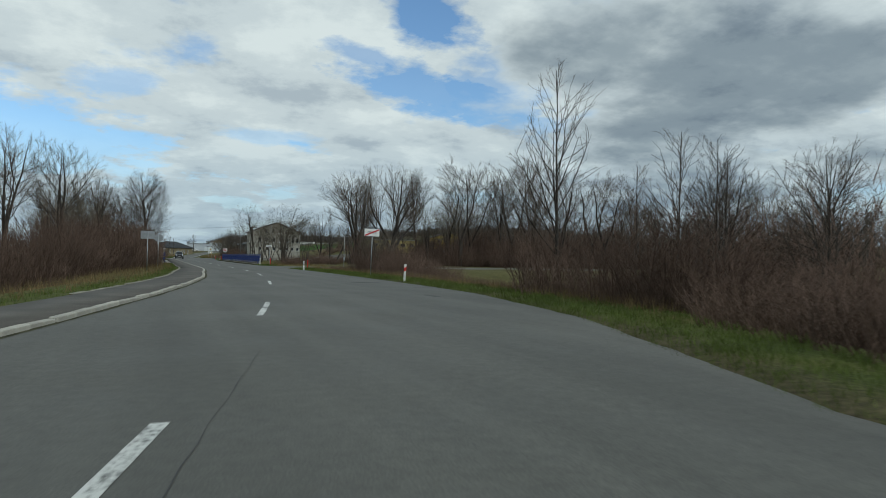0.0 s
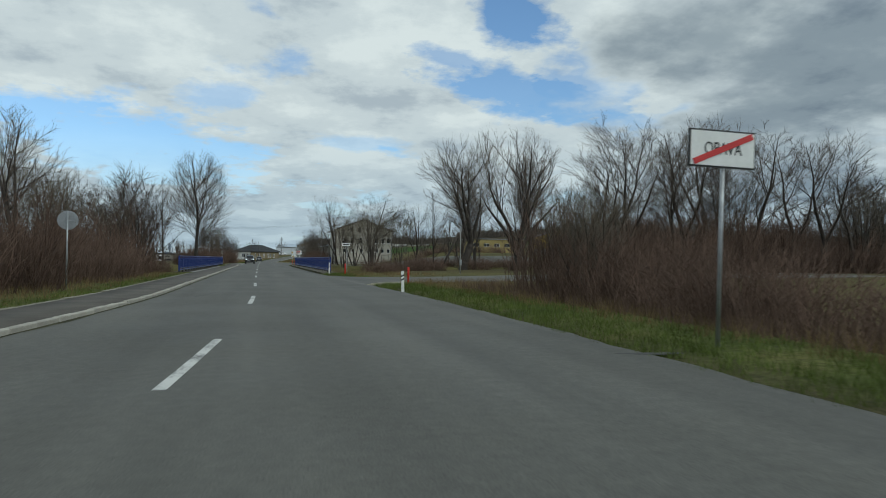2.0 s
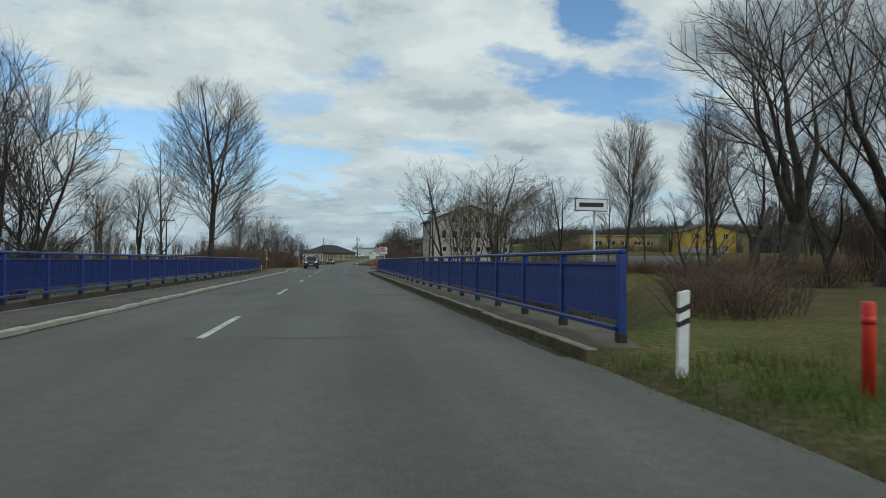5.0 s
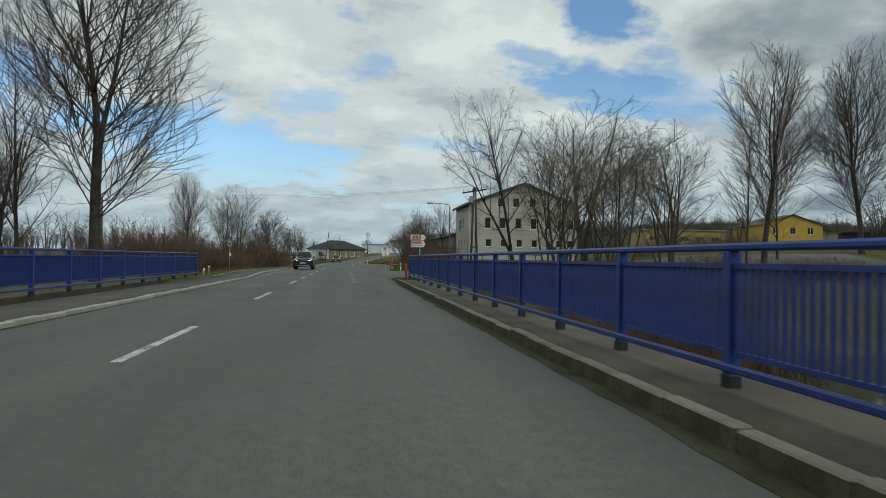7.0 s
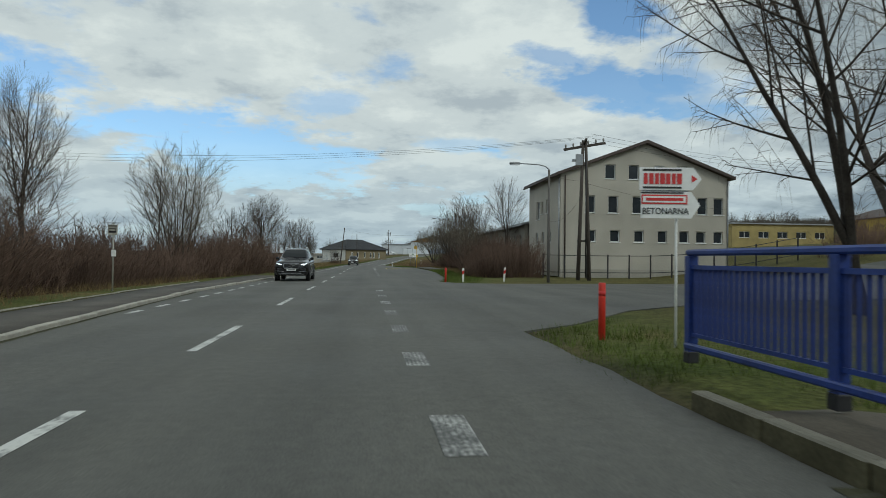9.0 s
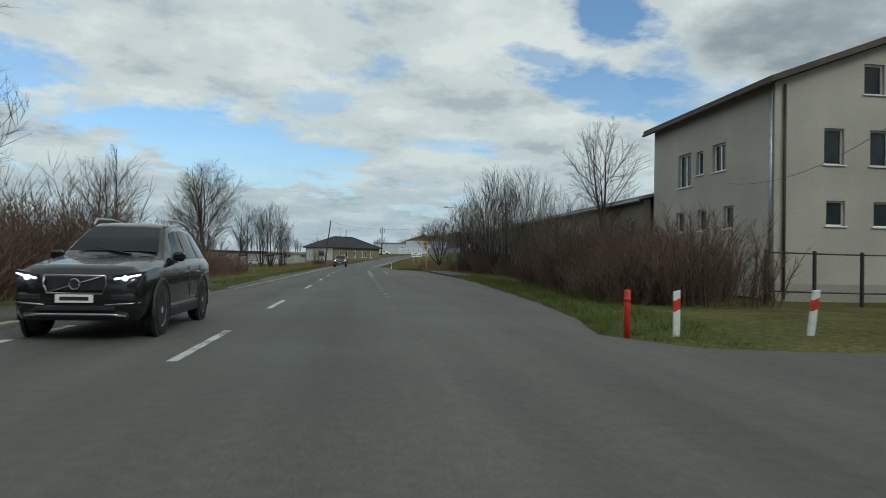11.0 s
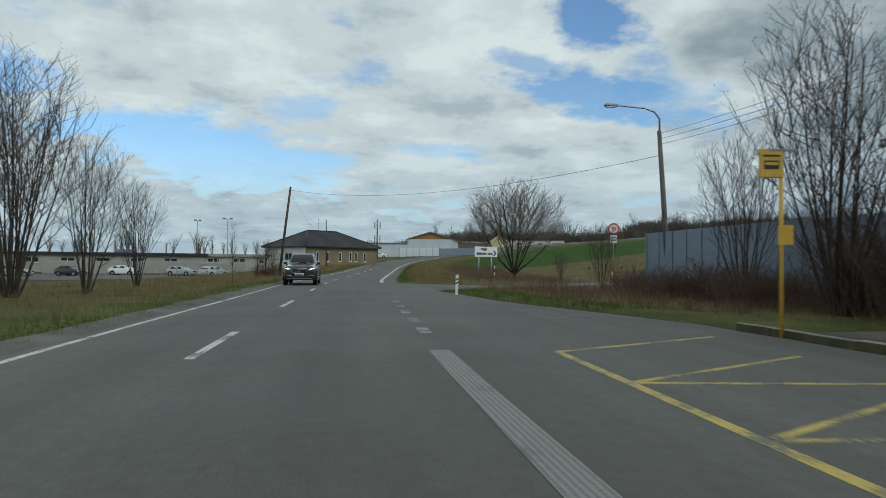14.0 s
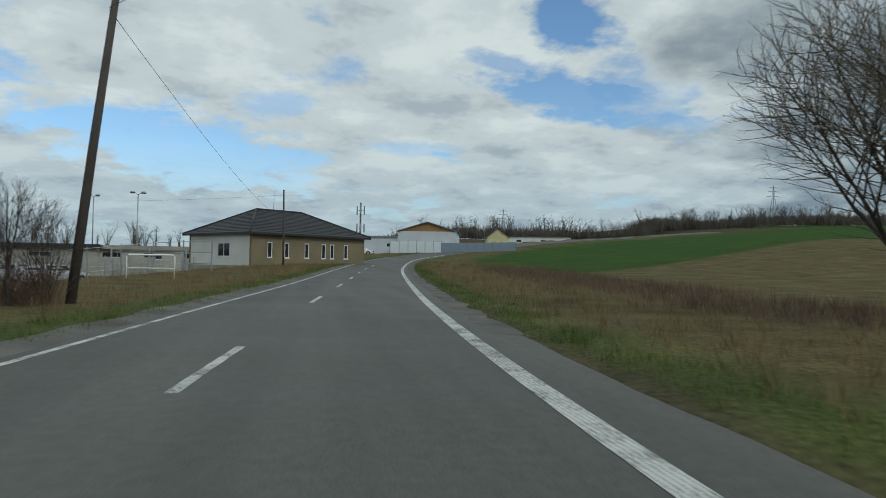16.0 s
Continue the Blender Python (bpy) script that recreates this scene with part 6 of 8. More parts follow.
def prism(pts, y0, y1):
    """An upright outline in x and z pulled along y."""
    bm = bmesh.new()
    a = [bm.verts.new((x, y0, z)) for x, z in pts]
    b = [bm.verts.new((x, y1, z)) for x, z in pts]
    bm.faces.new(a)
    bm.faces.new(b[::-1])
    k = len(pts)
    for i in range(k):
        bm.faces.new((a[i], b[i], b[(i + 1) % k], a[(i + 1) % k]))
    bmesh.ops.recalc_face_normals(bm, faces=bm.faces)
    return bm


def inner_dark(parent, x0, x1, y0, y1, z0, z1):
    """Floor slabs that close the storeys inside."""
    part("floor_slab", one_box(x0, x1, y0, y1, z0, z1), PLASTER_DARK, parent)


def office_building():
    ob = thing("office_building", "three-storey pale grey works building with a low gable", "building")
    x0, x1, y0, y1, z0, ze, rg = 16.6, 29.8, 173.2, 182.6, 0.1, 7.75, 2.45
    w = x1 - x0
    h = ze - z0
    front = Matrix.Translation((x0, y0, z0))
    up = [(x, x + 0.8, 7.38, 8.48) for x in (3.45, 5.3, 7.3, 9.1)]
    mid = [(x, x + 0.78, 4.8, 6.1) for x in (1.9, 3.7, 5.6, 7.5, 9.3, 10.8, 12.1)]
    low = [(x, x + 0.74, 2.62, 3.52) for x in (2.0, 3.86, 5.76, 7.62, 9.35, 10.7, 12.1)]
    add_wall(ob, "wall", PLASTER, front, w, h, up + mid + low, rg)
    left = Matrix.Translation((x0, y1, z0)) @ pose(0, 0, 0, 0, 0, -90)
    d = y1 - y0
    add_wall(ob, "wall", PLASTER, left, d, h, [(2.45, 3.6, 4.6, 6.08), (4.05, 4.6, 5.0, 6.0), (5.35, 6.3, 4.95, 6.08), (2.3, 3.0, 2.6, 3.5), (4.2, 4.9, 2.6, 3.5), (6.2, 6.9, 2.6, 3.5)], inset=True)
    back = Matrix.Translation((x1, y1, z0)) @ pose(0, 0, 0, 0, 0, 180)
    add_wall(ob, "wall", PLASTER, back, w, h, [], rg)
    right = Matrix.Translation((x1, y0, z0)) @ pose(0, 0, 0, 0, 0, 90)
    add_wall(ob, "wall", PLASTER, right, d, h, [], inset=True)
    part("plinth", one_box(x0 - 0.03, x1 + 0.03, y0 - 0.03, y0, z0 - 0.4, z0 + 0.55), PLASTER_DARK, ob)
    for z in (2.0, 4.2, 6.7):
        inner_dark(ob, x0 + 0.36, x1 - 0.36, y0 + 0.36, y1 - 0.36, z0 + z, z0 + z + 0.2)
    xm = (x0 + x1) / 2
    s = rg / (w / 2)
    e = 0.45
    for sg in (-1, 1):
        xe = xm + sg * (w / 2 + e)
        pts = [(xm, ze + rg + 0.02), (xe, ze - e * s + 0.02), (xe, ze - e * s + 0.24), (xm, ze + rg + 0.26)]
        part("roof_slope", prism(pts, y0 - 0.45, y1 + 0.3), ROOF_BROWN, ob, "dark brown sheet roof slope")
    part("gutter", tube_mesh("gutter", [(x0 - e - 0.05, y0 - 0.4, ze - e * s), (x0 - e - 0.05, y1 + 0.2, ze - e * s)], [0.07, 0.07], ROOF_BROWN, 8), None, ob)
    part("downpipe", tube_mesh("downpipe", [(x0 - 0.08, y0 + 0.1, z0), (x0 - 0.08, y0 + 0.1, ze - 0.2)], [0.05, 0.05], GREY_STEEL, 8), None, ob)
    part("downpipe", tube_mesh("downpipe", [(x1 + 0.02, y0 - 0.06, z0), (x1 + 0.02, y0 - 0.06, ze - 0.2)], [0.05, 0.05], GREY_STEEL, 8), None, ob)
    part("downpipe", tube_mesh("downpipe", [(x0 + 0.35, y0 - 0.06, z0), (x0 + 0.35, y0 - 0.06, ze - 0.1)], [0.05, 0.05], ROOF_BROWN, 8), None, ob)


office_building()


def low_wing():
    ob = thing("workshop_wing", "long low grey plastered workshop wing with dark windows", "building")
    x0, x1, y0, y1, z0, ze = 16.3, 25.5, 182.7, 226.0, -0.2, 4.5
    left = Matrix.Translation((x0, y1, z0)) @ pose(0, 0, 0, 0, 0, -90)
    d = y1 - y0
    holes = []
    for y in (184.6, 186.8, 189.0, 193.2, 196.7, 200.6, 204.5, 208.4, 212.2, 216.1, 220.0, 223.6):
        a = y1 - y
        holes.append((a - 0.4, a + 0.4, 2.2, 3.75))
    add_wall(ob, "wall", SHADED_PLASTER, left, d, ze - z0, holes, inset=True)
    end = Matrix.Translation((x1, y1, z0)) @ pose(0, 0, 0, 0, 0, 180)
    add_wall(ob, "wall", SHADED_PLASTER, end, x1 - x0, ze - z0, [], 1.1)
    add_wall(ob, "wall", SHADED_PLASTER, Matrix.Translation((x1, y0, z0)) @ pose(0, 0, 0, 0, 0, 90), d, ze - z0, [], inset=True)
    xm = (x0 + x1) / 2
    s = 1.1 / ((x1 - x0) / 2)
    for sg in (-1, 1):
        xe = xm + sg * ((x1 - x0) / 2 + 0.4)
        pts = [(xm, ze + 1.12), (xe, ze - 0.4 * s + 0.02), (xe, ze - 0.4 * s + 0.14), (xm, ze + 1.26)]
        part("roof_slope", prism(pts, y0 + 0.02, y1 + 0.4), ROOF_GREY, ob, "ribbed grey fibre roof slope")
        for i in range(43):
            y = y0 + 0.5 + i
            part("roof_rib", prism([(xm, ze + 1.26), (xe, ze - 0.4 * s + 0.14), (xe, ze - 0.4 * s + 0.18), (xm, ze + 1.30)], y, y + 0.12), ROOF_GREY, ob)
    part("gutter", tube_mesh("gutter", [(x0 - 0.45, y0, ze - 0.12), (x0 - 0.45, y1 + 0.3, ze - 0.12)], [0.08, 0.08], GREY_STEEL, 8), None, ob)
    part("plinth", one_box(x0 - 0.04, x0, y0, y1, z0 - 0.5, z0 + 0.6), CONCRETE, ob)


low_wing()


def bungalow():
    """A hipped house turned to the road."""
    L, W, h, rg = 15.2, 12.5, 3.35, 2.9
    turn = 38.0
    at = pose(-3.6, 321.4, 0.62, 0, 0, turn)
    ob = thing("bungalow", "bungalow with ochre and white walls and a black tiled roof", "house", at)
    holes = []
    for x in (2.2, 4.3, 6.9, 9.2, 10.4, 12.4):
        holes.append((x - 0.31, x + 0.31, 0.95, 2.6))
    add_wall(ob, "wall", OCHRE_WALL, at, L, h, holes, bar=0.11, deep=0.05)
    end = at @ Matrix.Translation((0, W, 0)) @ pose(0, 0, 0, 0, 0, -90)
    add_wall(ob, "wall", WHITE_WALL, end, W, h, [(6.0, 8.4, 1.0, 2.5)], inset=True, bar=0.10, deep=0.05)
    back = at @ Matrix.Translation((L, W, 0)) @ pose(0, 0, 0, 0, 0, 180)
    add_wall(ob, "wall", OCHRE_WALL, back, L, h, [])
    add_wall(ob, "wall", OCHRE_WALL, at @ Matrix.Translation((L, 0, 0)) @ pose(0, 0, 0, 0, 0, 90), W, h, [], inset=True)
    pl = part("plinth", one_box(-0.05, L + 0.05, -0.05, W + 0.05, -0.9, 0.12), PLASTER_DARK, ob)
    e = 0.55
    c = [(-e, -e), (L + e, -e), (L + e, W + e), (-e, W + e)]
    k = W / 2 * 0.72
    ra, rb = (k, W / 2), (L - k, W / 2)

    def slope(name, pts):
        bm = bmesh.new()
        lo = [bm.verts.new((x, y, z)) for x, y, z in pts]
        f = bm.faces.new(lo)
        r = bmesh.ops.extrude_face_region(bm, geom=[f])
        bmesh.ops.translate(bm, vec=(0, 0, 0.16), verts=[v for v in r["geom"] if isinstance(v, bmesh.types.BMVert)])
        bmesh.ops.recalc_face_normals(bm, faces=bm.faces)
        part(name, bm, ROOF_DARK, ob)

    zb, zt = h + 0.02, h + rg
    slope("roof_slope", [(*c[0], zb), (*c[1], zb), (*rb, zt), (*ra, zt)])
    slope("roof_slope", [(*c[2], zb), (*c[3], zb), (*ra, zt), (*rb, zt)])
    slope("roof_slope", [(*c[3], zb), (*c[0], zb), (*ra, zt)])
    slope("roof_slope", [(*c[1], zb), (*c[2], zb), (*rb, zt)])
    for a, b in ((c[0], ra), (c[1], rb), (c[3], ra), (c[2], rb)):
        part("hip_tile", tube_mesh("hip_tile", [(*a, zb + 0.17), (*b, zt + 0.17)], [0.11, 0.11], ROOF_DARK, 6), None, ob)
    part("ridge_tile", tube_mesh("ridge_tile", [(*ra, zt + 0.17), (*rb, zt + 0.17)], [0.13, 0.13], ROOF_DARK, 6), None, ob)
    # tile courses on the two slopes that face the road
    n = 16
    for i in range(1, n):
        t = i / n
        a = Vector((*c[0], zb)).lerp(Vector((*ra, zt)), t) + Vector((0, 0, 0.17))
        b = Vector((*c[1], zb)).lerp(Vector((*rb, zt)), t) + Vector((0, 0, 0.17))
        d = Vector((*c[3], zb)).lerp(Vector((*ra, zt)), t) + Vector((0, 0, 0.17))
        part("tile_course", tube_mesh("tile_course", [a, b], [0.03, 0.03], ROOF_DARK, 4), None, ob)
        part("tile_course", tube_mesh("tile_course", [a, d], [0.03, 0.03], ROOF_DARK, 4), None, ob)
    part("fascia", one_box(-e, L + e, -e - 0.03, -e, zb - 0.06, zb + 0.16), ROOF_DARK, ob)
    part("fascia", one_box(-e - 0.03, -e, -e, W + e, zb - 0.06, zb + 0.16), ROOF_DARK, ob)
    part("antenna", tube_mesh("antenna", [(k + 3, W / 2 + 1, zt - 0.3), (k + 3, W / 2 + 1, zt + 2.6)], [0.03, 0.025], GREY_STEEL, 6), None, ob)


bungalow()


def box_building(name, label, at, w, d, h, wall, roof, pitch=0.0, windows=(), fascia=None, over=0.4, gable_mat=None):
    """A plain building: front wall along x at y = 0, gables at the two ends or a flat roof."""
    ob = thing(name, label, "building", at)
    if pitch and gable_mat is not None:
        add_wall(ob, "wall", wall, at, w, h, list(windows))
        bm = prism([(0, h), (w, h), (w / 2, h + pitch)], 0.02, 0.3)
        part("gable", bm, gable_mat, ob)
    else:
        add_wall(ob, "wall", wall, at, w, h, list(windows), pitch)
    add_wall(ob, "wall", wall, at @ Matrix.Translation((w, 0, 0)) @ pose(0, 0, 0, 0, 0, 90), d, h, [], inset=True)
    add_wall(ob, "wall", wall, at @ Matrix.Translation((w, d, 0)) @ pose(0, 0, 0, 0, 0, 180), w, h, [], pitch)
    add_wall(ob, "wall", wall, at @ Matrix.Translation((0, d, 0)) @ pose(0, 0, 0, 0, 0, -90), d, h, [], inset=True)
    if pitch:
        s = pitch / (w / 2)
        for sg in (-1, 1):
            xe = w / 2 + sg * (w / 2 + over)
            part("roof_slope", prism([(w / 2, h + pitch + 0.02), (xe, h - over * s + 0.02), (xe, h - over * s + 0.16), (w / 2, h + pitch + 0.18)], -over, d + over), roof, ob)
    else:
        part("roof", one_box(-over, w + over, -over, d + over, h, h + 0.25, bevel=0.02), roof, ob)
    if fascia is not None:
        part("fascia", one_box(-over - 0.03, w + over + 0.03, -over - 0.04, -over, h - 0.15, h + 0.35), fascia, ob)
    return ob


# the yellow house and its low shed beyond the river
DARK_BOARDS = material("dark_timber_boards", (0.045, 0.036, 0.030), 0.9, 0, 0.3, 0.8, 12, 0.3)
box_building("yellow_house", "two-storey yellow house with a brown gable roof", pose(93.7, 231.2, land(97, 231) - 0.3, 0, 0, -10), 13.0, 16, 7.0, YELLOW_WALL, ROOF_BROWN, 2.2, [(x, x + 1.2, z, z + 1.5) for x in (2.2, 6.0, 9.8) for z in (1.6, 4.9)])
box_building("yellow_shed", "long low dull yellow shed with a flat roof", pose(71.6, 243.7, land(78, 246) - 0.4, 0, 0, 0), 21.0, 8, 6.0, material("dull_yellow_plaster", (0.34, 0.27, 0.11), 0.9, 0, 0.2, 0.5, 14, 0.1), ROOF_GREY, 0, [(1.5 + i * 3.9, 3.6 + i * 3.9, 3.4, 4.6) for i in range(5)])
box_building("open_shed", "dark open-fronted timber shed", pose(107.5, 224.0, land(110, 224) - 0.4, 0, 0, -30), 9, 6, 5.2, DARK_BOARDS, ROOF_DARK, 0)

# left yard: store, garages, fence
box_building("store_building", "long flat-roofed grey store with a black roof edge", pose(-66, 330, -1.1, 0, 0, 8), 44, 14, 3.6, PLASTER_DARK, ROOF_DARK, 0, [(4 + i * 5.5, 6.2 + i * 5.5, 2.1, 3.0) for i in range(7)], fascia=ROOF_DARK)
box_building("garage_row", "row of pale garages with a flat roof", pose(-24, 338, -1.0, 0, 0, 10), 16, 9, 3.5, PLASTER, ROOF_DARK, 0, [(1.5 + i * 4.6, 3.6 + i * 4.6, 2.2, 3.0) for i in range(3)], fascia=PLASTER_DARK)
# beyond the bend
box_building("timber_hall", "grey hall with a timber-clad gable", pose(20.5, 397, 4.2, 0, 0, -14), 13, 20, 4.2, SHEET_WHITE, ROOF_GREY, 2.0, (), gable_mat=material("orange_timber_boards", (0.30, 0.17, 0.07), 0.8, 0, 0.2, 0.8, 12, 0.2))
box_building("white_hall", "wide white sheet hall with a flat roof", pose(9, 416, 3.3, 0, 0, -8), 22, 20, 4.4, SHEET_WHITE, ROOF_GREY, 0, [(11, 19, 2.0, 2.9)])
box_building("village_house", "small pale house with a yellow gable", pose(66, 492, land(66, 492), 0, 0, -10), 8, 10, 3.4, material("pale_yellow_plaster", (0.60, 0.55, 0.30), 0.9, 0, 0.1, 0.5, 10, 0.1), ROOF_BROWN, 3.0)
box_building("village_barn", "long low barn with a brown roof", pose(80, 514, land(90, 510), 0, 0, -20), 26, 10, 3.2, WHITE_WALL, ROOF_BROWN, 0, [(4, 6, 1, 2), (14, 16, 1, 2), (24, 26, 1, 2)])


def panel_fence(name, label, a, b, h, mat, gap=2.4, z=None):
    ob = thing(name, label, "fence")
    a, b = Vector((*a, 0)), Vector((*b, 0))
    n = max(1, round((b - a).length / gap))
    ang = math.degrees(math.atan2(b.y - a.y, b.x - a.x))
    L = (b - a).length / n
    pm = finish(one_box(0.06, L - 0.06, -0.02, 0.02, 0.05, h, bevel=0.008), "panel", mat)
    sm = finish(one_box(-0.05, 0.05, -0.05, 0.05, -0.3, h + (0.0 if mat == SHEET_BLUE else 0.1)), "post", SHEET_BLUE if mat == SHEET_BLUE else GREY_STEEL)
    for i in range(n + 1):
        p = a.lerp(b, i / n)
        zz = land(p.x, p.y) if z is None else z
        for me, nm in ((sm, "post"), (pm, "panel")):
            if nm == "panel" and i == n:
                continue
            o = new(nm, me)
            o.parent = ob
            o.matrix_world = pose(p.x, p.y, zz, 0, 0, ang)


def bar_fence(label, a, b, h, mat=GREY_STEEL, gap=2.5, rails=2):
    ob = thing("yard_fence", label, "fence")
    a, b = Vector((*a, 0)), Vector((*b, 0))
    n = max(1, round((b - a).length / gap))
    post = finish(one_box(-0.04, 0.04, -0.04, 0.04, -0.3, h), "post", mat)
    pts = []
    for i in range(n + 1):
        p = a.lerp(b, i / n)
        p.z = land(p.x, p.y)
        pts.append(p)
        o = new("post", post)
        o.parent = ob
        o.matrix_world = pose(*p)
    for k in range(rails):
        z = h * (0.25 + 0.7 * k / max(1, rails - 1))
        part("rail", tube_mesh("rail", [p + Vector((0, 0, z)) for p in pts], [0.025] * len(pts), mat, 5), None, ob)
    return ob


panel_fence("sheet_fence", "pale grey sheet fence along the bend", (16, 372), (27, 380), 2.2, SHEET_WHITE)
panel_fence("sheet_fence", "grey board fence beside the hall", (27, 380), (46, 392), 2.0, SHEET_BLUE)
panel_fence("sheet_fence", "tall blue-grey sheet metal fence behind brown weeds", (16.4, 240.6), (17.0, 227.2), 2.75, SHEET_BLUE, 1.15)
panel_fence("sheet_fence", "grey sheet fence before a yellow house", (88.5, 225.5), (99.5, 222.5), 2.1, GREY_STEEL)
panel_fence("yard_wall", "grey panelled yard wall behind parked cars", (-44, 322), (-14, 327), 2.1, PLASTER_DARK)
bar_fence("steel mesh fence posts round the parking yard", (-52, 306), (-15, 316), 2.1, GREY_STEEL, 2.4, 3)
bar_fence("steel fence posts before the works building", (14.6, 170.6), (33, 169.4), 1.7, BLACK_PLASTIC, 1.6, 2)
bar_fence("steel fence before the bungalow", (-16, 317), (-9, 321), 1.6, GREY_STEEL, 1.2, 3)


def yard_gate(x, y, turn, w, h):
    """Two leaves of tube and bars between square posts."""
    ob = thing("yard_gate", "grey steel double gate of the parking yard", "gate", pose(x, y, land(x, y), 0, 0, turn))
    for q in (-w / 2, 0.0, w / 2):
        part("post", one_box(q - 0.06, q + 0.06, -0.06, 0.06, -0.2, h + 0.2, bevel=0.01), GREY_STEEL, ob)
    for q in (-w / 4, w / 4):
        s = w / 4 - 0.12
        leaf = part("leaf_frame", tube_mesh("leaf_frame", [(q - s, 0, 0.15), (q - s, 0, h), (q + s, 0, h), (q + s, 0, 0.15), (q - s, 0, 0.15)], [0.03] * 5, GREY_STEEL, 6), None, ob)
        for k in range(7):
            part("bar", tube_mesh("bar", [(q - s + (k + 1) * s / 4, 0, 0.15), (q - s + (k + 1) * s / 4, 0, h)], [0.012, 0.012], GREY_STEEL, 5), None, leaf)
        part("brace", tube_mesh("brace", [(q - s, 0, 0.15), (q + s, 0, h)], [0.02, 0.02], GREY_STEEL, 5), None, leaf)


bar_fence("tall steel frame fence of the parking yard", (-13.4, 297.6), (-4.6, 302.6), 2.2, GREY_STEEL, 1.9, 3)
yard_gate(-9.6, 306, 18, 5.2, 1.9)
yard_gate(-16.5, 303, 18, 6.0, 1.9)


def barrier(x, y, turn):
    ob = thing("tube_barrier", "low white tubular steel barrier", "barrier", pose(x, y, land(x, y), 0, 0, turn))
    pts = [(-1.1, 0, -0.1), (-1.1, 0, 1.14), (-1.0, 0, 1.22), (1.0, 0, 1.22), (1.1, 0, 1.14), (1.1, 0, -0.1)]
    part("frame", tube_mesh("frame", pts, [0.04] * 6, SIGN_WHITE, 8), None, ob)
    part("mid_rail", tube_mesh("mid_rail", [(-1.1, 0, 0.55), (1.1, 0, 0.55)], [0.03, 0.03], SIGN_WHITE, 8), None, ob)


barrier(-5.3, 287.8, 12)


def cyclone(x, y):
    ob = thing("dust_cyclone", "blue steel dust extraction tower", "machine", pose(x, y, land(x, y)) @ Matrix.Diagonal((0.65, 0.65, 0.65, 1)))
    part("housing", one_box(-2.4, 2.4, -2, 2, 0, 5.0, bevel=0.05), SHEET_BLUE, ob)
    part("cone", tube_mesh("cone", [(0.6, 0, 5.0), (0.6, 0, 7.0), (0.6, 0, 9.4), (0.6, 0, 9.6)], [0.3, 1.0, 1.0, 0.6], SHEET_BLUE, 14), None, ob)
    part("cap", tube_mesh("cap", [(0.6, 0, 9.7), (0.6, 0, 10.6)], [0.75, 0.75], SHEET_BLUE, 12), None, ob)
    part("duct", tube_mesh("duct", [(1.5, 0, 8.8), (2.2, 0, 8.6), (2.4, 0, 7.6), (2.4, 0, 5.0)], [0.3, 0.3, 0.3, 0.3], SHEET_BLUE, 8), None, ob)
    for i in range(4):
        part("ladder_post", tube_mesh("ladder_post", [(-1.9 + (i % 2) * 1.0, -0.5 + (i // 2), 5.0), (-1.9 + (i % 2) * 1.0, -0.5 + (i // 2), 9.0)], [0.05, 0.05], GREY_STEEL, 5), None, ob)


cyclone(-41, 352)


DULL_YELLOW = material("faded_yellow_paint", (0.25, 0.17, 0.035), 0.7, 0, 0.25, 3, 20, 0.1)


def gas_frame(x, y):
    ob = thing("gas_station_frame", "two low faded yellow tubular guard frames in the straw", "barrier", pose(x, y, land(x, y), 0, 0, -20) @ Matrix.Diagonal((0.78, 0.78, 0.8, 1)))
    for i in range(5):
        part("post", tube_mesh("post", [(i * 0.7, 0, -0.1), (i * 0.7, 0, 0.98 - 0.1 * (i % 2))], [0.038, 0.038], DULL_YELLOW, 6), None, ob)
    for a, b, z in ((-0.1, 1.2, 0.92), (1.3, 3.0, 0.88), (1.4, 2.8, 0.12), (0.0, 0.7, 0.16)):
        part("rail", tube_mesh("rail", [(a, 0, z), (b, 0, z)], [0.034, 0.034], DULL_YELLOW, 6), None, ob)
    part("cabinet", one_box(2.3, 2.52, 0.12, 0.30, 0, 0.86, bevel=0.02), SIGN_WHITE, ob)
    for px in (-0.25, 3.3):
        stake = part("marker_post", tube_mesh("marker_post", [(px, 0.1, -0.1), (px, 0.1, 1.45)], [0.026, 0.026], POLE_WOOD, 6), None, ob)
        part("marker_plate", one_box(px - 0.08, px + 0.08, 0.05, 0.07, 1.15, 1.38), POLE_WOOD, stake)


gas_frame(24.1, 267.2)


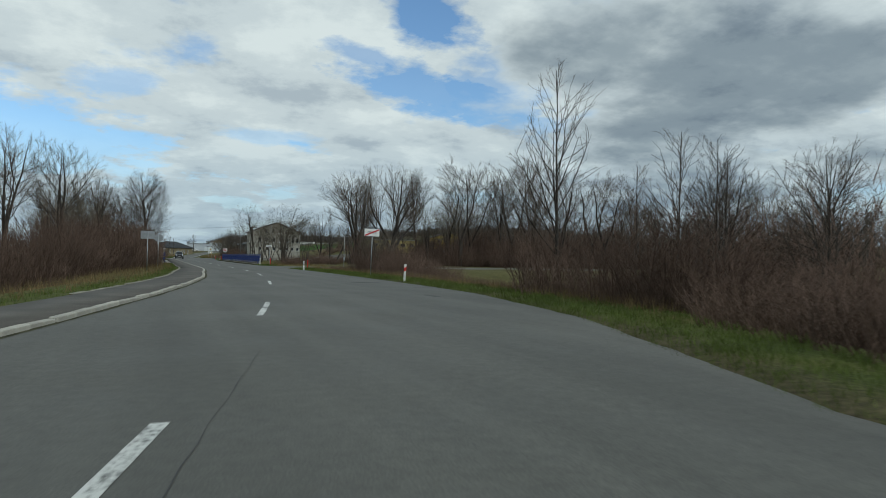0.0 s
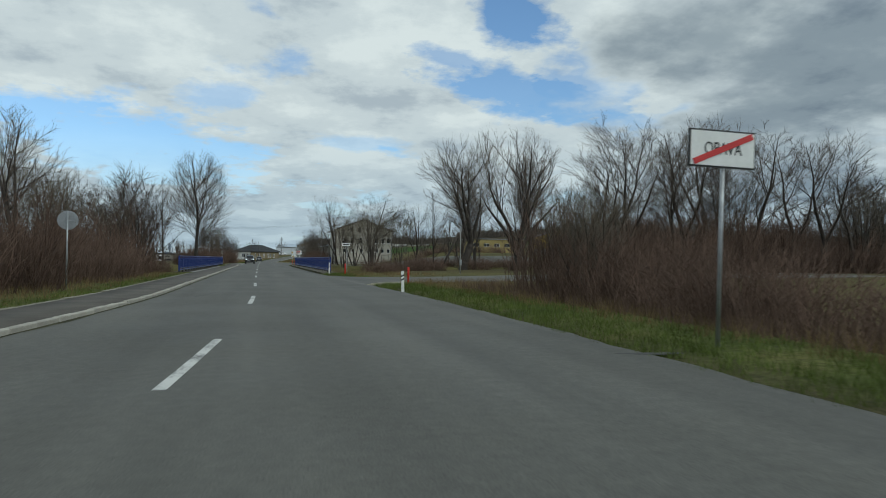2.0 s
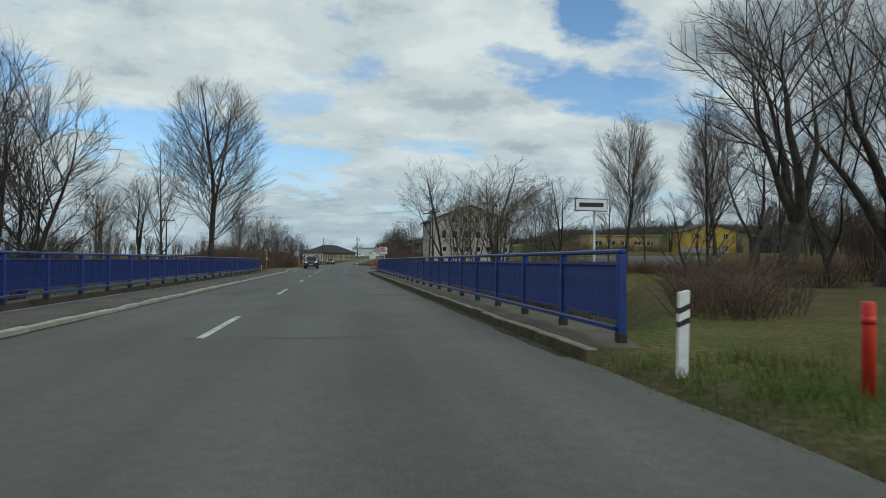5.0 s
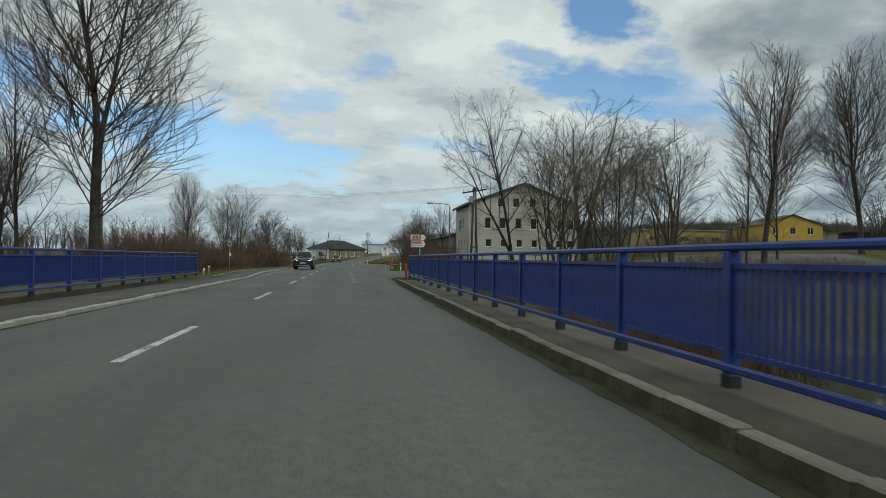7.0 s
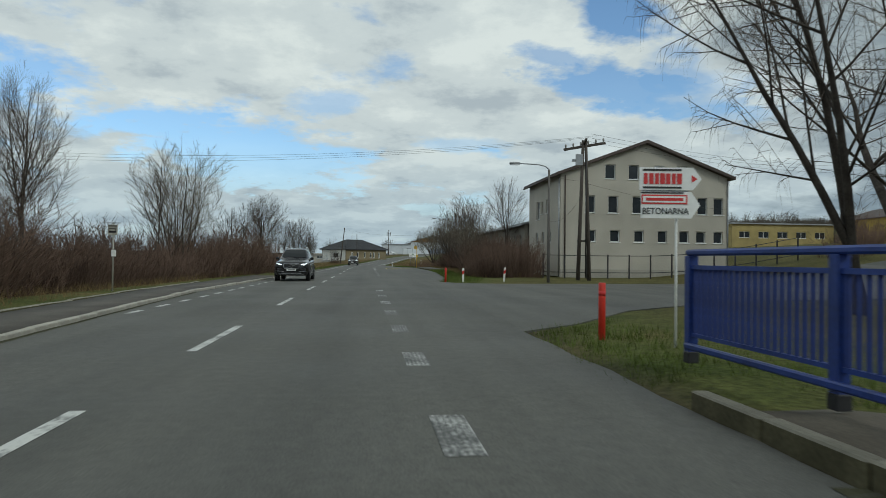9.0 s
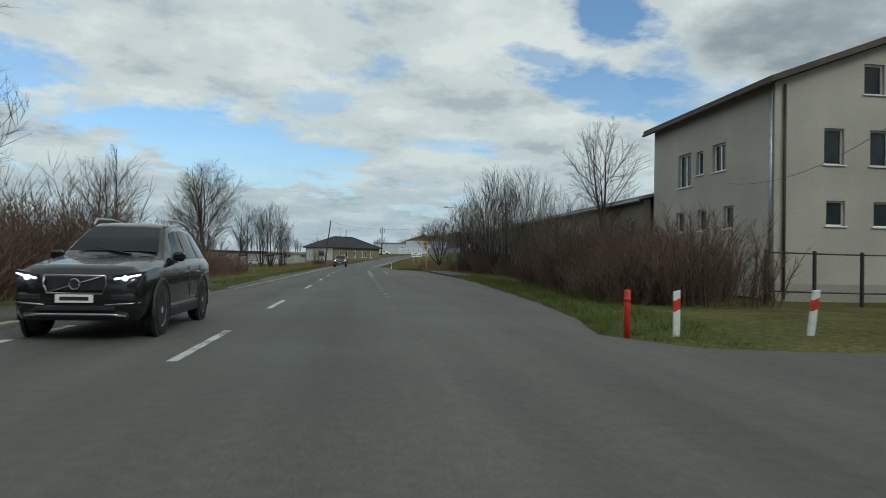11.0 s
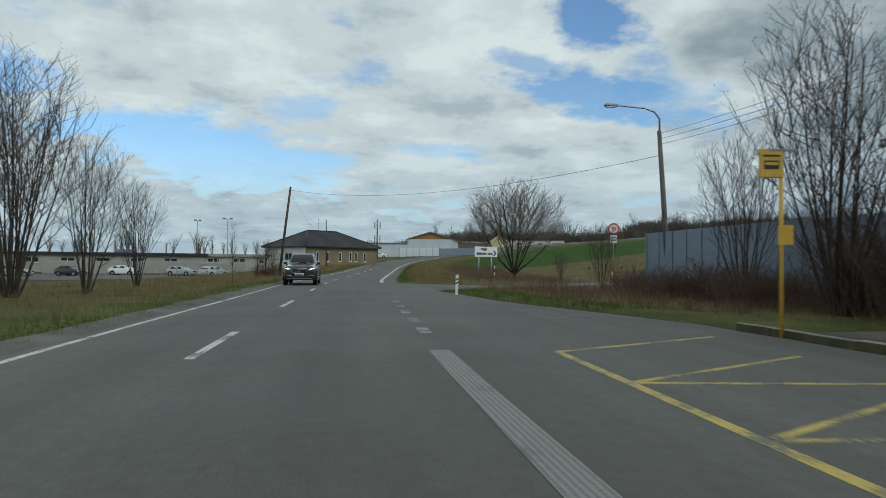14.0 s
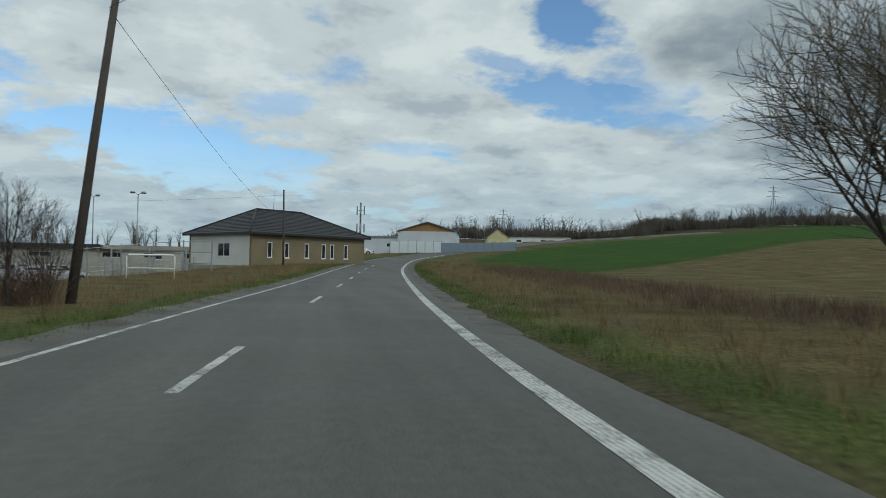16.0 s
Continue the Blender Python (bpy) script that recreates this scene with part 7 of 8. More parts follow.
def pylon(x, y, h):
    ob = thing("pylon", "distant lattice power pylon", "pylon", pose(x, y, land(x, y)))
    v, f = [], []
    for sx, sy in ((-1, -1), (1, -1), (1, 1), (-1, 1)):
        tube([Vector((sx * h * 0.08, sy * h * 0.08, 0)), Vector((sx * h * 0.02, sy * h * 0.02, h * 0.7)), Vector((0, 0, h))], [0.16, 0.13, 0.1], 4, False, v, f)
    for i in range(8):
        z, z2 = h * 0.085 * i, h * 0.085 * (i + 1)
        a, b = h * (0.08 - 0.06 * i / 8.2), h * (0.08 - 0.06 * (i + 1) / 8.2)
        for p, q in (((-a, -a), (b, -b)), ((a, -a), (-b, -b)), ((a, a), (-b, b)), ((-a, a), (b, b))):
            tube([Vector((*p, z)), Vector((*q, z2))], [0.07, 0.07], 3, False, v, f)
    part("lattice", raw_mesh("lattice", v, f, GREY_STEEL), None, ob)
    for z, w in ((0.7, 0.2), (0.82, 0.16), (0.92, 0.12)):
        part("crossarm", tube_mesh("crossarm", [(-w * h, 0, z * h), (0, 0, z * h + 0.6), (w * h, 0, z * h)], [0.1, 0.2, 0.1], GREY_STEEL, 4), None, ob)


pylon(259, 585, 50 - land(259, 585))
pylon(128, 685, 40 - land(128, 685))

# ---------------------------------------------------------------- vehicles


def loft(sections, mat, name, smooth_it=True):
    """A skin over closed cross-sections of equal count, with end caps."""
    k = len(sections[0])
    v = [p for s in sections for p in s]
    f = [(i * k + j, i * k + (j + 1) % k, (i + 1) * k + (j + 1) % k, (i + 1) * k + j) for i in range(len(sections) - 1) for j in range(k)]
    f.append(tuple(reversed(range(k))))
    f.append(tuple((len(sections) - 1) * k + j for j in range(k)))
    me = raw_mesh(name, v, f, mat, True)
    me.set_sharp_from_angle(angle=radians(40))
    return me


def ring(y, half, z0, z1, r=0.12, tuck=0.0):
    """A rounded box section across the car at y."""
    return [(-half + r, y, z0), (half - r, y, z0), (half, y, z0 + r), (half - tuck * 0.3, y, (z0 + z1) / 2), (half - tuck, y, z1 - r), (half - tuck - r, y, z1), (-half + tuck + r, y, z1), (-half + tuck, y, z1 - r), (-half + tuck * 0.3, y, (z0 + z1) / 2), (-half, y, z0 + r)]


def make_car(name, label, paint, at, L=4.5, W=1.82, H=1.48, suv=0.0, bonnet=0.95, wheels=0.33):
    """A car whose front looks towards -y of its own axes."""
    ob = thing(name, label, "car", at)
    gz = 0.22 + 0.12 * suv
    hb = 0.98 + 0.16 * suv
    half = W / 2
    secs = [ring(0.0, half * 0.80, gz + 0.12, hb - 0.22, 0.10), ring(0.10, half * 0.94, gz, hb - 0.12, 0.12), ring(0.45, half, gz, hb - 0.05, 0.12, 0.03), ring(L * 0.27, half, gz, hb + 0.02, 0.12, 0.04),
            ring(L * 0.5, half, gz, hb + 0.03, 0.1, 0.04), ring(L * 0.86, half, gz, hb + 0.04, 0.12, 0.04), ring(L - 0.1, half * 0.95, gz + 0.04, hb, 0.12, 0.03), ring(L, half * 0.86, gz + 0.15, hb - 0.15, 0.1)]
    part("body", loft(secs, paint, "body"), None, ob)
    c0, c1, c2, c3 = L * 0.255, L * 0.43, L * 0.80, L * 0.955
    t = half - 0.20
    cab = [ring(c0, half - 0.10, hb - 0.04, hb + 0.03, 0.03), ring(c1, t + 0.04, hb - 0.04, H - 0.02, 0.07, 0.12), ring((c1 + c2) / 2, t + 0.05, hb - 0.04, H, 0.07, 0.12), ring(c2, t + 0.04, hb - 0.04, H - 0.04, 0.07, 0.12), ring(c3, half - 0.12, hb - 0.04, hb + 0.05, 0.03)]
    part("cabin", loft(cab, paint, "cabin"), None, ob)

    def quad(nm, pts, mat, off):
        bm = bmesh.new()
        fc = bm.faces.new([bm.verts.new(p) for p in pts])
        bm.normal_update()
        nrm = fc.normal.copy()
        if nrm.dot(Vector(off)) < 0:
            bmesh.ops.reverse_faces(bm, faces=[fc])
            nrm = -nrm
        bmesh.ops.translate(bm, vec=nrm * 0.014, verts=bm.verts)
        return part(nm, bm, mat, ob)

    a, b = half - 0.24, t - 0.16
    quad("windscreen", [(-a, c0 + 0.10, hb + 0.07), (a, c0 + 0.10, hb + 0.07), (b, c1 - 0.06, H - 0.07), (-b, c1 - 0.06, H - 0.07)], CAR_GLASS, (0, -1, 1))
    quad("rear_window", [(-a, c3 - 0.08, hb + 0.1), (a, c3 - 0.08, hb + 0.1), (b, c2 + 0.04, H - 0.1), (-b, c2 + 0.04, H - 0.1)], CAR_GLASS, (0, 1, 1))
    for s in (-1, 1):
        for y0, y1 in ((c1 - 0.12, L * 0.60 - 0.03), (L * 0.60 + 0.03, c2 - 0.02)):
            if y1 - y0 < 0.25:
                continue
            quad("side_window", [(s * (t + 0.045), y0 - 0.1, hb + 0.08), (s * (t + 0.045), y1 + 0.05, hb + 0.08), (s * (t - 0.075), y1 - 0.05, H - 0.10), (s * (t - 0.075), y0 + 0.15, H - 0.10)], CAR_GLASS, (s, 0, 0.2))
        m = part("mirror", one_box(s * half - 0.02 if s > 0 else s * half - 0.2, s * half + 0.2 if s > 0 else s * half + 0.02, c0 + 0.25, c0 + 0.37, hb + 0.02, hb + 0.17, bevel=0.03), paint, ob)
        lamp = part("headlight", one_box(s * half * 0.72 - 0.19, s * half * 0.72 + 0.19, 0.0, 0.22, hb - 0.34, hb - 0.18, bevel=0.03), LAMP_CLEAR, ob)
        part("fog_lamp", one_box(s * half * 0.74 - 0.1, s * half * 0.74 + 0.1, -0.005, 0.1, gz + 0.12, gz + 0.2, bevel=0.02), LAMP_CLEAR, ob)
        part("tail_light", one_box(s * half * 0.8 - 0.12, s * half * 0.8 + 0.12, L - 0.16, L + 0.005, hb - 0.34, hb - 0.1, bevel=0.03), SIGN_RED, ob)
        for wy in (L * 0.19, L * 0.80):
            bm = bmesh.new()
            bmesh.ops.create_cone(bm, cap_ends=True, segments=24, radius1=wheels, radius2=wheels, depth=0.22, matrix=Matrix.Translation((s * (half - 0.10), wy, wheels)) @ pose(0, 0, 0, 0, 90, 0))
            w = part("wheel", bm, RUBBER, ob)
            bm = bmesh.new()
            bmesh.ops.create_cone(bm, cap_ends=True, segments=20, radius1=wheels * 0.66, radius2=wheels * 0.6, depth=0.03, matrix=Matrix.Translation((s * (half + 0.015), wy, wheels)) @ pose(0, 0, 0, 0, 90 * s, 0))
            part("rim", bm, RIM, w)
            bm = bmesh.new()
            bmesh.ops.create_cone(bm, cap_ends=True, segments=24, radius1=wheels + 0.07, radius2=wheels + 0.07, depth=0.10, matrix=Matrix.Translation((s * (half - 0.045), wy, wheels + 0.02)) @ pose(0, 0, 0, 0, 90, 0))
            part("wheel_arch", bm, BLACK_PLASTIC, ob)
    part("grille", one_box(-half * 0.45, half * 0.45, -0.015, 0.1, hb - 0.40, hb - 0.16, bevel=0.03), BLACK_PLASTIC, ob)
    part("grille_trim", one_box(-half * 0.47, half * 0.47, -0.02, 0.05, hb - 0.17, hb - 0.145), RIM, ob)
    if suv:
        for s in (-1, 1):
            part("roof_rail", tube_mesh("roof_rail", [(s * (t - 0.1), c1 + 0.05, H - 0.03), (s * (t - 0.1), c1 + 0.2, H + 0.05), (s * (t - 0.1), c2 - 0.2, H + 0.04), (s * (t - 0.1), c2, H - 0.05)], [0.022] * 4, RIM, 6), None, ob)
        gx, g0, g1 = half * 0.47, hb - 0.41, hb - 0.15
        part("grille_frame", tube_mesh("grille_frame", [(-gx, -0.02, g1), (gx, -0.02, g1), (gx * 0.92, -0.02, g0), (-gx * 0.92, -0.02, g0), (-gx, -0.02, g1)], [0.02] * 5, RIM, 6), None, ob)
    part("number_plate", one_box(-0.26, 0.26, -0.035, -0.01, gz + 0.22, gz + 0.33), SIGN_WHITE, ob)
    part("plate_bar", one_box(-0.2, 0.2, -0.039, -0.034, gz + 0.25, gz + 0.30), SIGN_BLACK, ob)
    part("lower_intake", one_box(-half * 0.6, half * 0.6, -0.012, 0.1, gz + 0.04, gz + 0.15, bevel=0.02), BLACK_PLASTIC, ob)
    part("skid_trim", one_box(-half * 0.7, half * 0.7, -0.02, 0.06, gz - 0.005, gz + 0.03), RIM, ob)
    return ob


# stations along a tall estate car: y, bottom, half width, shoulder height, roof half width, roof height
SUV_STATIONS = [(0.0, 0.46, 0.66, 0.80, 0.52, 0.86), (0.06, 0.36, 0.84, 0.88, 0.66, 0.96), (0.22, 0.28, 0.92, 0.95, 0.76, 1.03), (0.80, 0.26, 0.97, 1.01, 0.80, 1.10), (1.40, 0.26, 0.975, 1.05, 0.82, 1.16),
                (1.52, 0.26, 0.975, 1.05, 0.80, 1.18), (1.90, 0.26, 0.98, 1.06, 0.70, 1.45), (2.28, 0.26, 0.98, 1.07, 0.62, 1.66), (2.60, 0.26, 0.98, 1.08, 0.63, 1.72), (3.20, 0.26, 0.98, 1.09, 0.63, 1.74),
                (3.95, 0.27, 0.98, 1.10, 0.61, 1.70), (4.45, 0.30, 0.96, 1.10, 0.59, 1.62), (4.72, 0.34, 0.94, 1.09, 0.62, 1.36), (4.86, 0.40, 0.90, 1.04, 0.68, 1.12), (4.93, 0.50, 0.80, 0.95, 0.62, 1.02)]


def suv(name, label, paint, at, size=(1.0, 1.0, 1.0)):
    """A tall estate car with its front towards -y: one skin, glass, lamps, grille, cladding and spoked wheels."""
    ob = thing(name, label, "car", at @ Matrix.Diagonal((*size, 1)))
    cols = list(zip(*SUV_STATIONS))

    def at_y(y):
        return [float(np.interp(y, cols[0], c)) for c in cols[1:]]

    def section(y):
        zb, hw, zs, hr, zr = at_y(y)
        half_side = [(hw - 0.10, zb), (hw - 0.02, zb + 0.10), (hw, zb + (zs - zb) * 0.35), (hw - 0.012, zb + (zs - zb) * 0.62), (hw - 0.02, zs - 0.06), (hw - 0.055, zs), (hr + 0.035, zr - 0.07), (hr - 0.04, zr - 0.015), (hr * 0.5, zr + 0.008)]
        return [(x, y, z) for x, z in half_side] + [(-x, y, z) for x, z in reversed(half_side)]

    ys = sorted({*cols[0], *np.linspace(0.3, 4.6, 12)})
    part("body", loft([section(y) for y in ys], paint, "body"), None, ob)

    def side_point(y, s, k):
        zb, hw, zs, hr, zr = at_y(y)
        a, b = Vector((hw - 0.055, y, zs)), Vector((hr + 0.035, y, zr - 0.07))
        p = a.lerp(b, k)
        n = Vector((b.z - a.z, 0, a.x - b.x)).normalized()
        return Vector((s * (p.x + n.x * 0.008), y, p.z + n.z * 0.008))

    def side_glass(nm, s, y0, y1, y2, y3):
        """Glass between the lower edge y0..y1 and the upper edge y2..y3."""
        v, f = [], []
        for i in range(6):
            t = i / 5
            for k in range(4):
                u = k / 3
                y = (y0 + (y1 - y0) * t) * (1 - u) + (y2 + (y3 - y2) * t) * u
                v.append(tuple(side_point(y, s, 0.10 + 0.82 * u)))
        for i in range(5):
            for k in range(3):
                a = i * 4 + k
                f.append((a, a + 4, a + 5, a + 1) if s > 0 else (a, a + 1, a + 5, a + 4))
        part(nm, raw_mesh(nm, v, f, CAR_GLASS, True), None, ob)

    def cross_glass(nm, y0, y1, inset, sign):
        v, f = [], []
        for i in range(6):
            y = y0 + (y1 - y0) * i / 5
            zb, hw, zs, hr, zr = at_y(y)
            for q in (-1, -0.5, 0, 0.5, 1):
                v.append(((hr - inset) * q, y - 0.008 * sign, zr + (0.012 if abs(q) < 1 else 0.004)))
        for i in range(5):
            for k in range(4):
                a = i * 5 + k
                f.append((a, a + 1, a + 6, a + 5) if sign > 0 else (a, a + 5, a + 6, a + 1))
        part(nm, raw_mesh(nm, v, f, CAR_GLASS, True), None, ob)

    cross_glass("windscreen", 1.60, 2.24, 0.06, 1)
    cross_glass("rear_window", 4.78, 4.50, 0.08, 1)
    for s in (-1, 1):
        side_glass("side_window", s, 1.75, 2.72, 2.34, 2.72)
        side_glass("side_window", s, 2.80, 3.62, 2.80, 3.58)
        side_glass("side_window", s, 3.70, 4.36, 3.66, 4.16)
        m = part("mirror", one_box(s * 1.0 - 0.10, s * 1.0 + 0.10, 1.78, 1.92, 1.10, 1.25, bevel=0.04), paint, ob)
        part("mirror_stalk", one_box(s * 0.92 - 0.05, s * 0.92 + 0.05, 1.80, 1.88, 1.07, 1.12), BLACK_PLASTIC, m)
        lamp = bmesh.new()
        out = [(0.50, -0.010, 0.80), (0.86, 0.14, 0.86), (0.90, 0.20, 0.96), (0.52, 0.015, 0.90)]
        f1 = [lamp.verts.new((s * x, y - 0.02, z)) for x, y, z in out]
        f2 = [lamp.verts.new((s * x, y + 0.10, z)) for x, y, z in out]
        lamp.faces.new(f1)
        lamp.faces.new(f2[::-1])
        for i in range(4):
            lamp.faces.new((f1[i], f2[i], f2[(i + 1) % 4], f1[(i + 1) % 4]))
        bmesh.ops.recalc_face_normals(lamp, faces=lamp.faces)
        head = part("headlight", lamp, CAR_GLASS, ob, "dark headlight with a lit white strip")
        part("lamp_strip", tube_mesh("lamp_strip", [(s * 0.54, -0.03, 0.855), (s * 0.72, 0.045, 0.88), (s * 0.87, 0.13, 0.915)], [0.018, 0.02, 0.014], HEADLAMP, 6), None, head)
        bulb = bmesh.new()
        bmesh.ops.create_uvsphere(bulb, u_segments=10, v_segments=6, radius=0.042, matrix=Matrix.Translation((s * 0.68, 0.022, 0.865)))
        part("lamp_lens", bulb, HEADLAMP, head)
        part("bumper_trim", tube_mesh("bumper_trim", [(s * 0.42, -0.035, 0.50), (s * 0.76, 0.02, 0.52), (s * 0.88, 0.12, 0.53)], [0.012, 0.014, 0.010], RIM, 6), None, ob)
        part("fog_recess", one_box(s * 0.64 - 0.17, s * 0.64 + 0.17, -0.012, 0.14, 0.545, 0.66, bevel=0.03), BLACK_PLASTIC, ob)
        part("tail_light", one_box(s * 0.80 - 0.09, s * 0.80 + 0.09, 4.76, 4.91, 0.82, 1.02, bevel=0.03), SIGN_RED, ob)
        part("sill_trim", one_box(s * 0.965 - 0.02, s * 0.965 + 0.02, 1.42, 3.42, 0.40, 0.43), RIM, ob)
        part("sill_cladding", one_box(s * 0.955 - 0.03, s * 0.955 + 0.03, 1.40, 3.44, 0.24, 0.385, bevel=0.01), BLACK_PLASTIC, ob)
        for y0 in (2.76, 3.66):
            part("door_seam", tube_mesh("door_seam", [(s * 0.968, y0, 0.44), (s * 0.986, y0, 0.70), (s * 0.968, y0, 1.02)], [0.006] * 3, BLACK_PLASTIC, 4), None, ob)
        for y0 in (2.45, 3.35):
            part("door_handle", one_box(s * 0.975 - 0.02, s * 0.975 + 0.02, y0, y0 + 0.22, 0.90, 0.935, bevel=0.008), RIM, ob)
        part("roof_rail", tube_mesh("roof_rail", [(s * 0.60, 2.35, 1.68), (s * 0.60, 2.50, 1.775), (s * 0.60, 3.30, 1.80), (s * 0.585, 4.15, 1.745), (s * 0.58, 4.32, 1.66)], [0.02] * 5, RIM, 6), None, ob)
        for wy in (0.92, 3.90):
            arc = [(s * 0.965, wy + 0.46 * math.cos(w), 0.37 + 0.46 * math.sin(w)) for w in np.linspace(-0.25, math.pi + 0.25, 15)]
            part("wheel_arch", tube_mesh("wheel_arch", arc, [0.035] * 15, BLACK_PLASTIC, 6), None, ob)
            well = bmesh.new()
            bmesh.ops.create_cone(well, cap_ends=True, segments=28, radius1=0.44, radius2=0.44, depth=0.06, matrix=Matrix.Translation((s * 0.952, wy, 0.375)) @ pose(0, 0, 0, 0, 90, 0))
            part("wheel_well", well, BLACK_PLASTIC, ob)
            prof = [(0.245, -0.12), (0.345, -0.125), (0.375, -0.09), (0.378, 0.0), (0.375, 0.09), (0.345, 0.125), (0.245, 0.12)]
            v, f, n, m2 = [], [], 28, len(prof)
            for i in range(n):
                w = 6.28318 * i / n
                v.extend((s * 0.875 + dx, wy + r * math.cos(w), 0.378 + r * math.sin(w)) for r, dx in prof)
            for i in range(n):
                for j in range(m2 - 1):
                    a, b = i * m2 + j, ((i + 1) % n) * m2 + j
                    f.append((a, b, b + 1, a + 1))
            wheel = part("wheel", raw_mesh("wheel", v, f, RUBBER, True), None, ob)
            rim = bmesh.new()
            bmesh.ops.create_cone(rim, cap_ends=True, segments=28, radius1=0.25, radius2=0.25, depth=0.02, matrix=Matrix.Translation((s * 0.93, wy, 0.378)) @ pose(0, 0, 0, 0, 90, 0))
            part("rim_bed", rim, BLACK_PLASTIC, wheel)
            spokes = bmesh.new()
            for i in range(10):
                box(spokes, -0.012, 0.012, -0.018, 0.018, 0.03, 0.245, m=Matrix.Translation((s * 0.965, wy, 0.378)) @ pose(0, 0, 0, 36 * i + (5 if i % 2 else -5), 0, 0))
            bmesh.ops.create_cone(spokes, cap_ends=True, segments=16, radius1=0.055, radius2=0.05, depth=0.03, matrix=Matrix.Translation((s * 0.968, wy, 0.378)) @ pose(0, 0, 0, 0, 90, 0))
            part("rim", spokes, ALLOY, wheel)
            part("rim_ring", tube_mesh("rim_ring", [(s * 0.972, wy + 0.245 * math.cos(w), 0.378 + 0.245 * math.sin(w)) for w in np.linspace(0, 6.28318, 25)], [0.014] * 25, ALLOY, 6), None, wheel)
    part("grille", one_box(-0.42, 0.42, -0.03, 0.06, 0.66, 0.89, bevel=0.04), BLACK_PLASTIC, ob)
    part("grille_frame", tube_mesh("grille_frame", [(-0.42, -0.035, 0.895), (0.42, -0.035, 0.895), (0.435, -0.035, 0.78), (0.38, -0.035, 0.655), (-0.38, -0.035, 0.655), (-0.435, -0.035, 0.78), (-0.42, -0.035, 0.895)], [0.016] * 7, RIM, 6), None, ob)
    for i in range(7):
        part("grille_bar", one_box(-0.35 + i * 0.105, -0.335 + i * 0.105, -0.042, -0.025, 0.68, 0.87), BLACK_PLASTIC, ob)
    disc = bmesh.new()
    bmesh.ops.create_cone(disc, cap_ends=True, segments=20, radius1=0.07, radius2=0.07, depth=0.02, matrix=Matrix.Translation((0, -0.05, 0.78)) @ pose(0, 0, 0, 90, 0, 0))
    part("badge", disc, BLACK_PLASTIC, ob)
    part("badge_ring", tube_mesh("badge_ring", [(0.072 * math.cos(w), -0.058, 0.78 + 0.072 * math.sin(w)) for w in np.linspace(0, 6.28318, 17)], [0.010] * 17, RIM, 5), None, ob)
    part("grille_sash", tube_mesh("grille_sash", [(-0.36, -0.046, 0.67), (0.36, -0.046, 0.885)], [0.010, 0.010], RIM, 5), None, ob)
    part("number_plate", one_box(-0.26, 0.26, -0.055, -0.03, 0.53, 0.64), SIGN_WHITE, ob)
    part("plate_bar", one_box(-0.2, 0.2, -0.059, -0.054, 0.56, 0.61), SIGN_BLACK, ob)
    part("lower_intake", one_box(-0.55, 0.55, -0.025, 0.1, 0.41, 0.49, bevel=0.02), BLACK_PLASTIC, ob)
    part("skid_trim", tube_mesh("skid_trim", [(-0.70, 0.02, 0.345), (-0.5, -0.035, 0.37), (0.5, -0.035, 0.37), (0.70, 0.02, 0.345)], [0.018] * 4, RIM, 6), None, ob)
    part("lower_cladding", one_box(-0.74, 0.74, 0.01, 0.25, 0.28, 0.42, bevel=0.05), BLACK_PLASTIC, ob)
    part("wiper", tube_mesh("wiper", [(0.30, 1.52, 1.20), (-0.30, 1.66, 1.30)], [0.012, 0.008], BLACK_PLASTIC, 4), None, ob)
    part("antenna", one_box(-0.02, 0.02, 4.05, 4.2, 1.70, 1.77, bevel=0.008), paint, ob)
    return ob


suv("offroad_car", "black off-road car with its front towards the road", CAR_BLACK, pose(-1.75, 161.7, 0.0), (0.95, 0.9, 1.03))
suv("suv_car", "dark brown sport utility car in the oncoming lane", CAR_BROWN, pose(-0.18, 247.9, 0.0, 0, 0, -1), (0.93, 1.0, 1.02))
for i, (x, y, turn, mat, nm) in enumerate(((-13.8, 304.5, 150, CAR_SILVER, "silver"), (-19, 311, 70, CAR_SILVER, "silver"), (-27, 312, 80, CAR_WHITE, "white"), (-33, 308, 65, CAR_BLACK, "black"), (-38.5, 306, 100, CAR_SILVER, "silver"), (-44, 305, 75, CAR_BLACK, "dark"), (-50, 304, 95, CAR_WHITE, "white"), (-12, 150, 0, None, ""))):
    if mat is not None:
        make_car("parked_car", "%s hatchback parked in the fenced yard" % nm, mat, pose(x, y, land(x, y), 0, 0, turn), 4.2, 1.74, 1.46)
make_car("parked_car", "red car parked among shrubs beyond the bridge", CAR_RED, pose(-22, 178, land(-22, 178), 0, 0, 80), 4.2, 1.74, 1.46)
make_car("parked_car", "white car parked before the far hall", CAR_WHITE, pose(14, 384, land(14, 384), 0, 0, 70), 4.3, 1.76, 1.5)


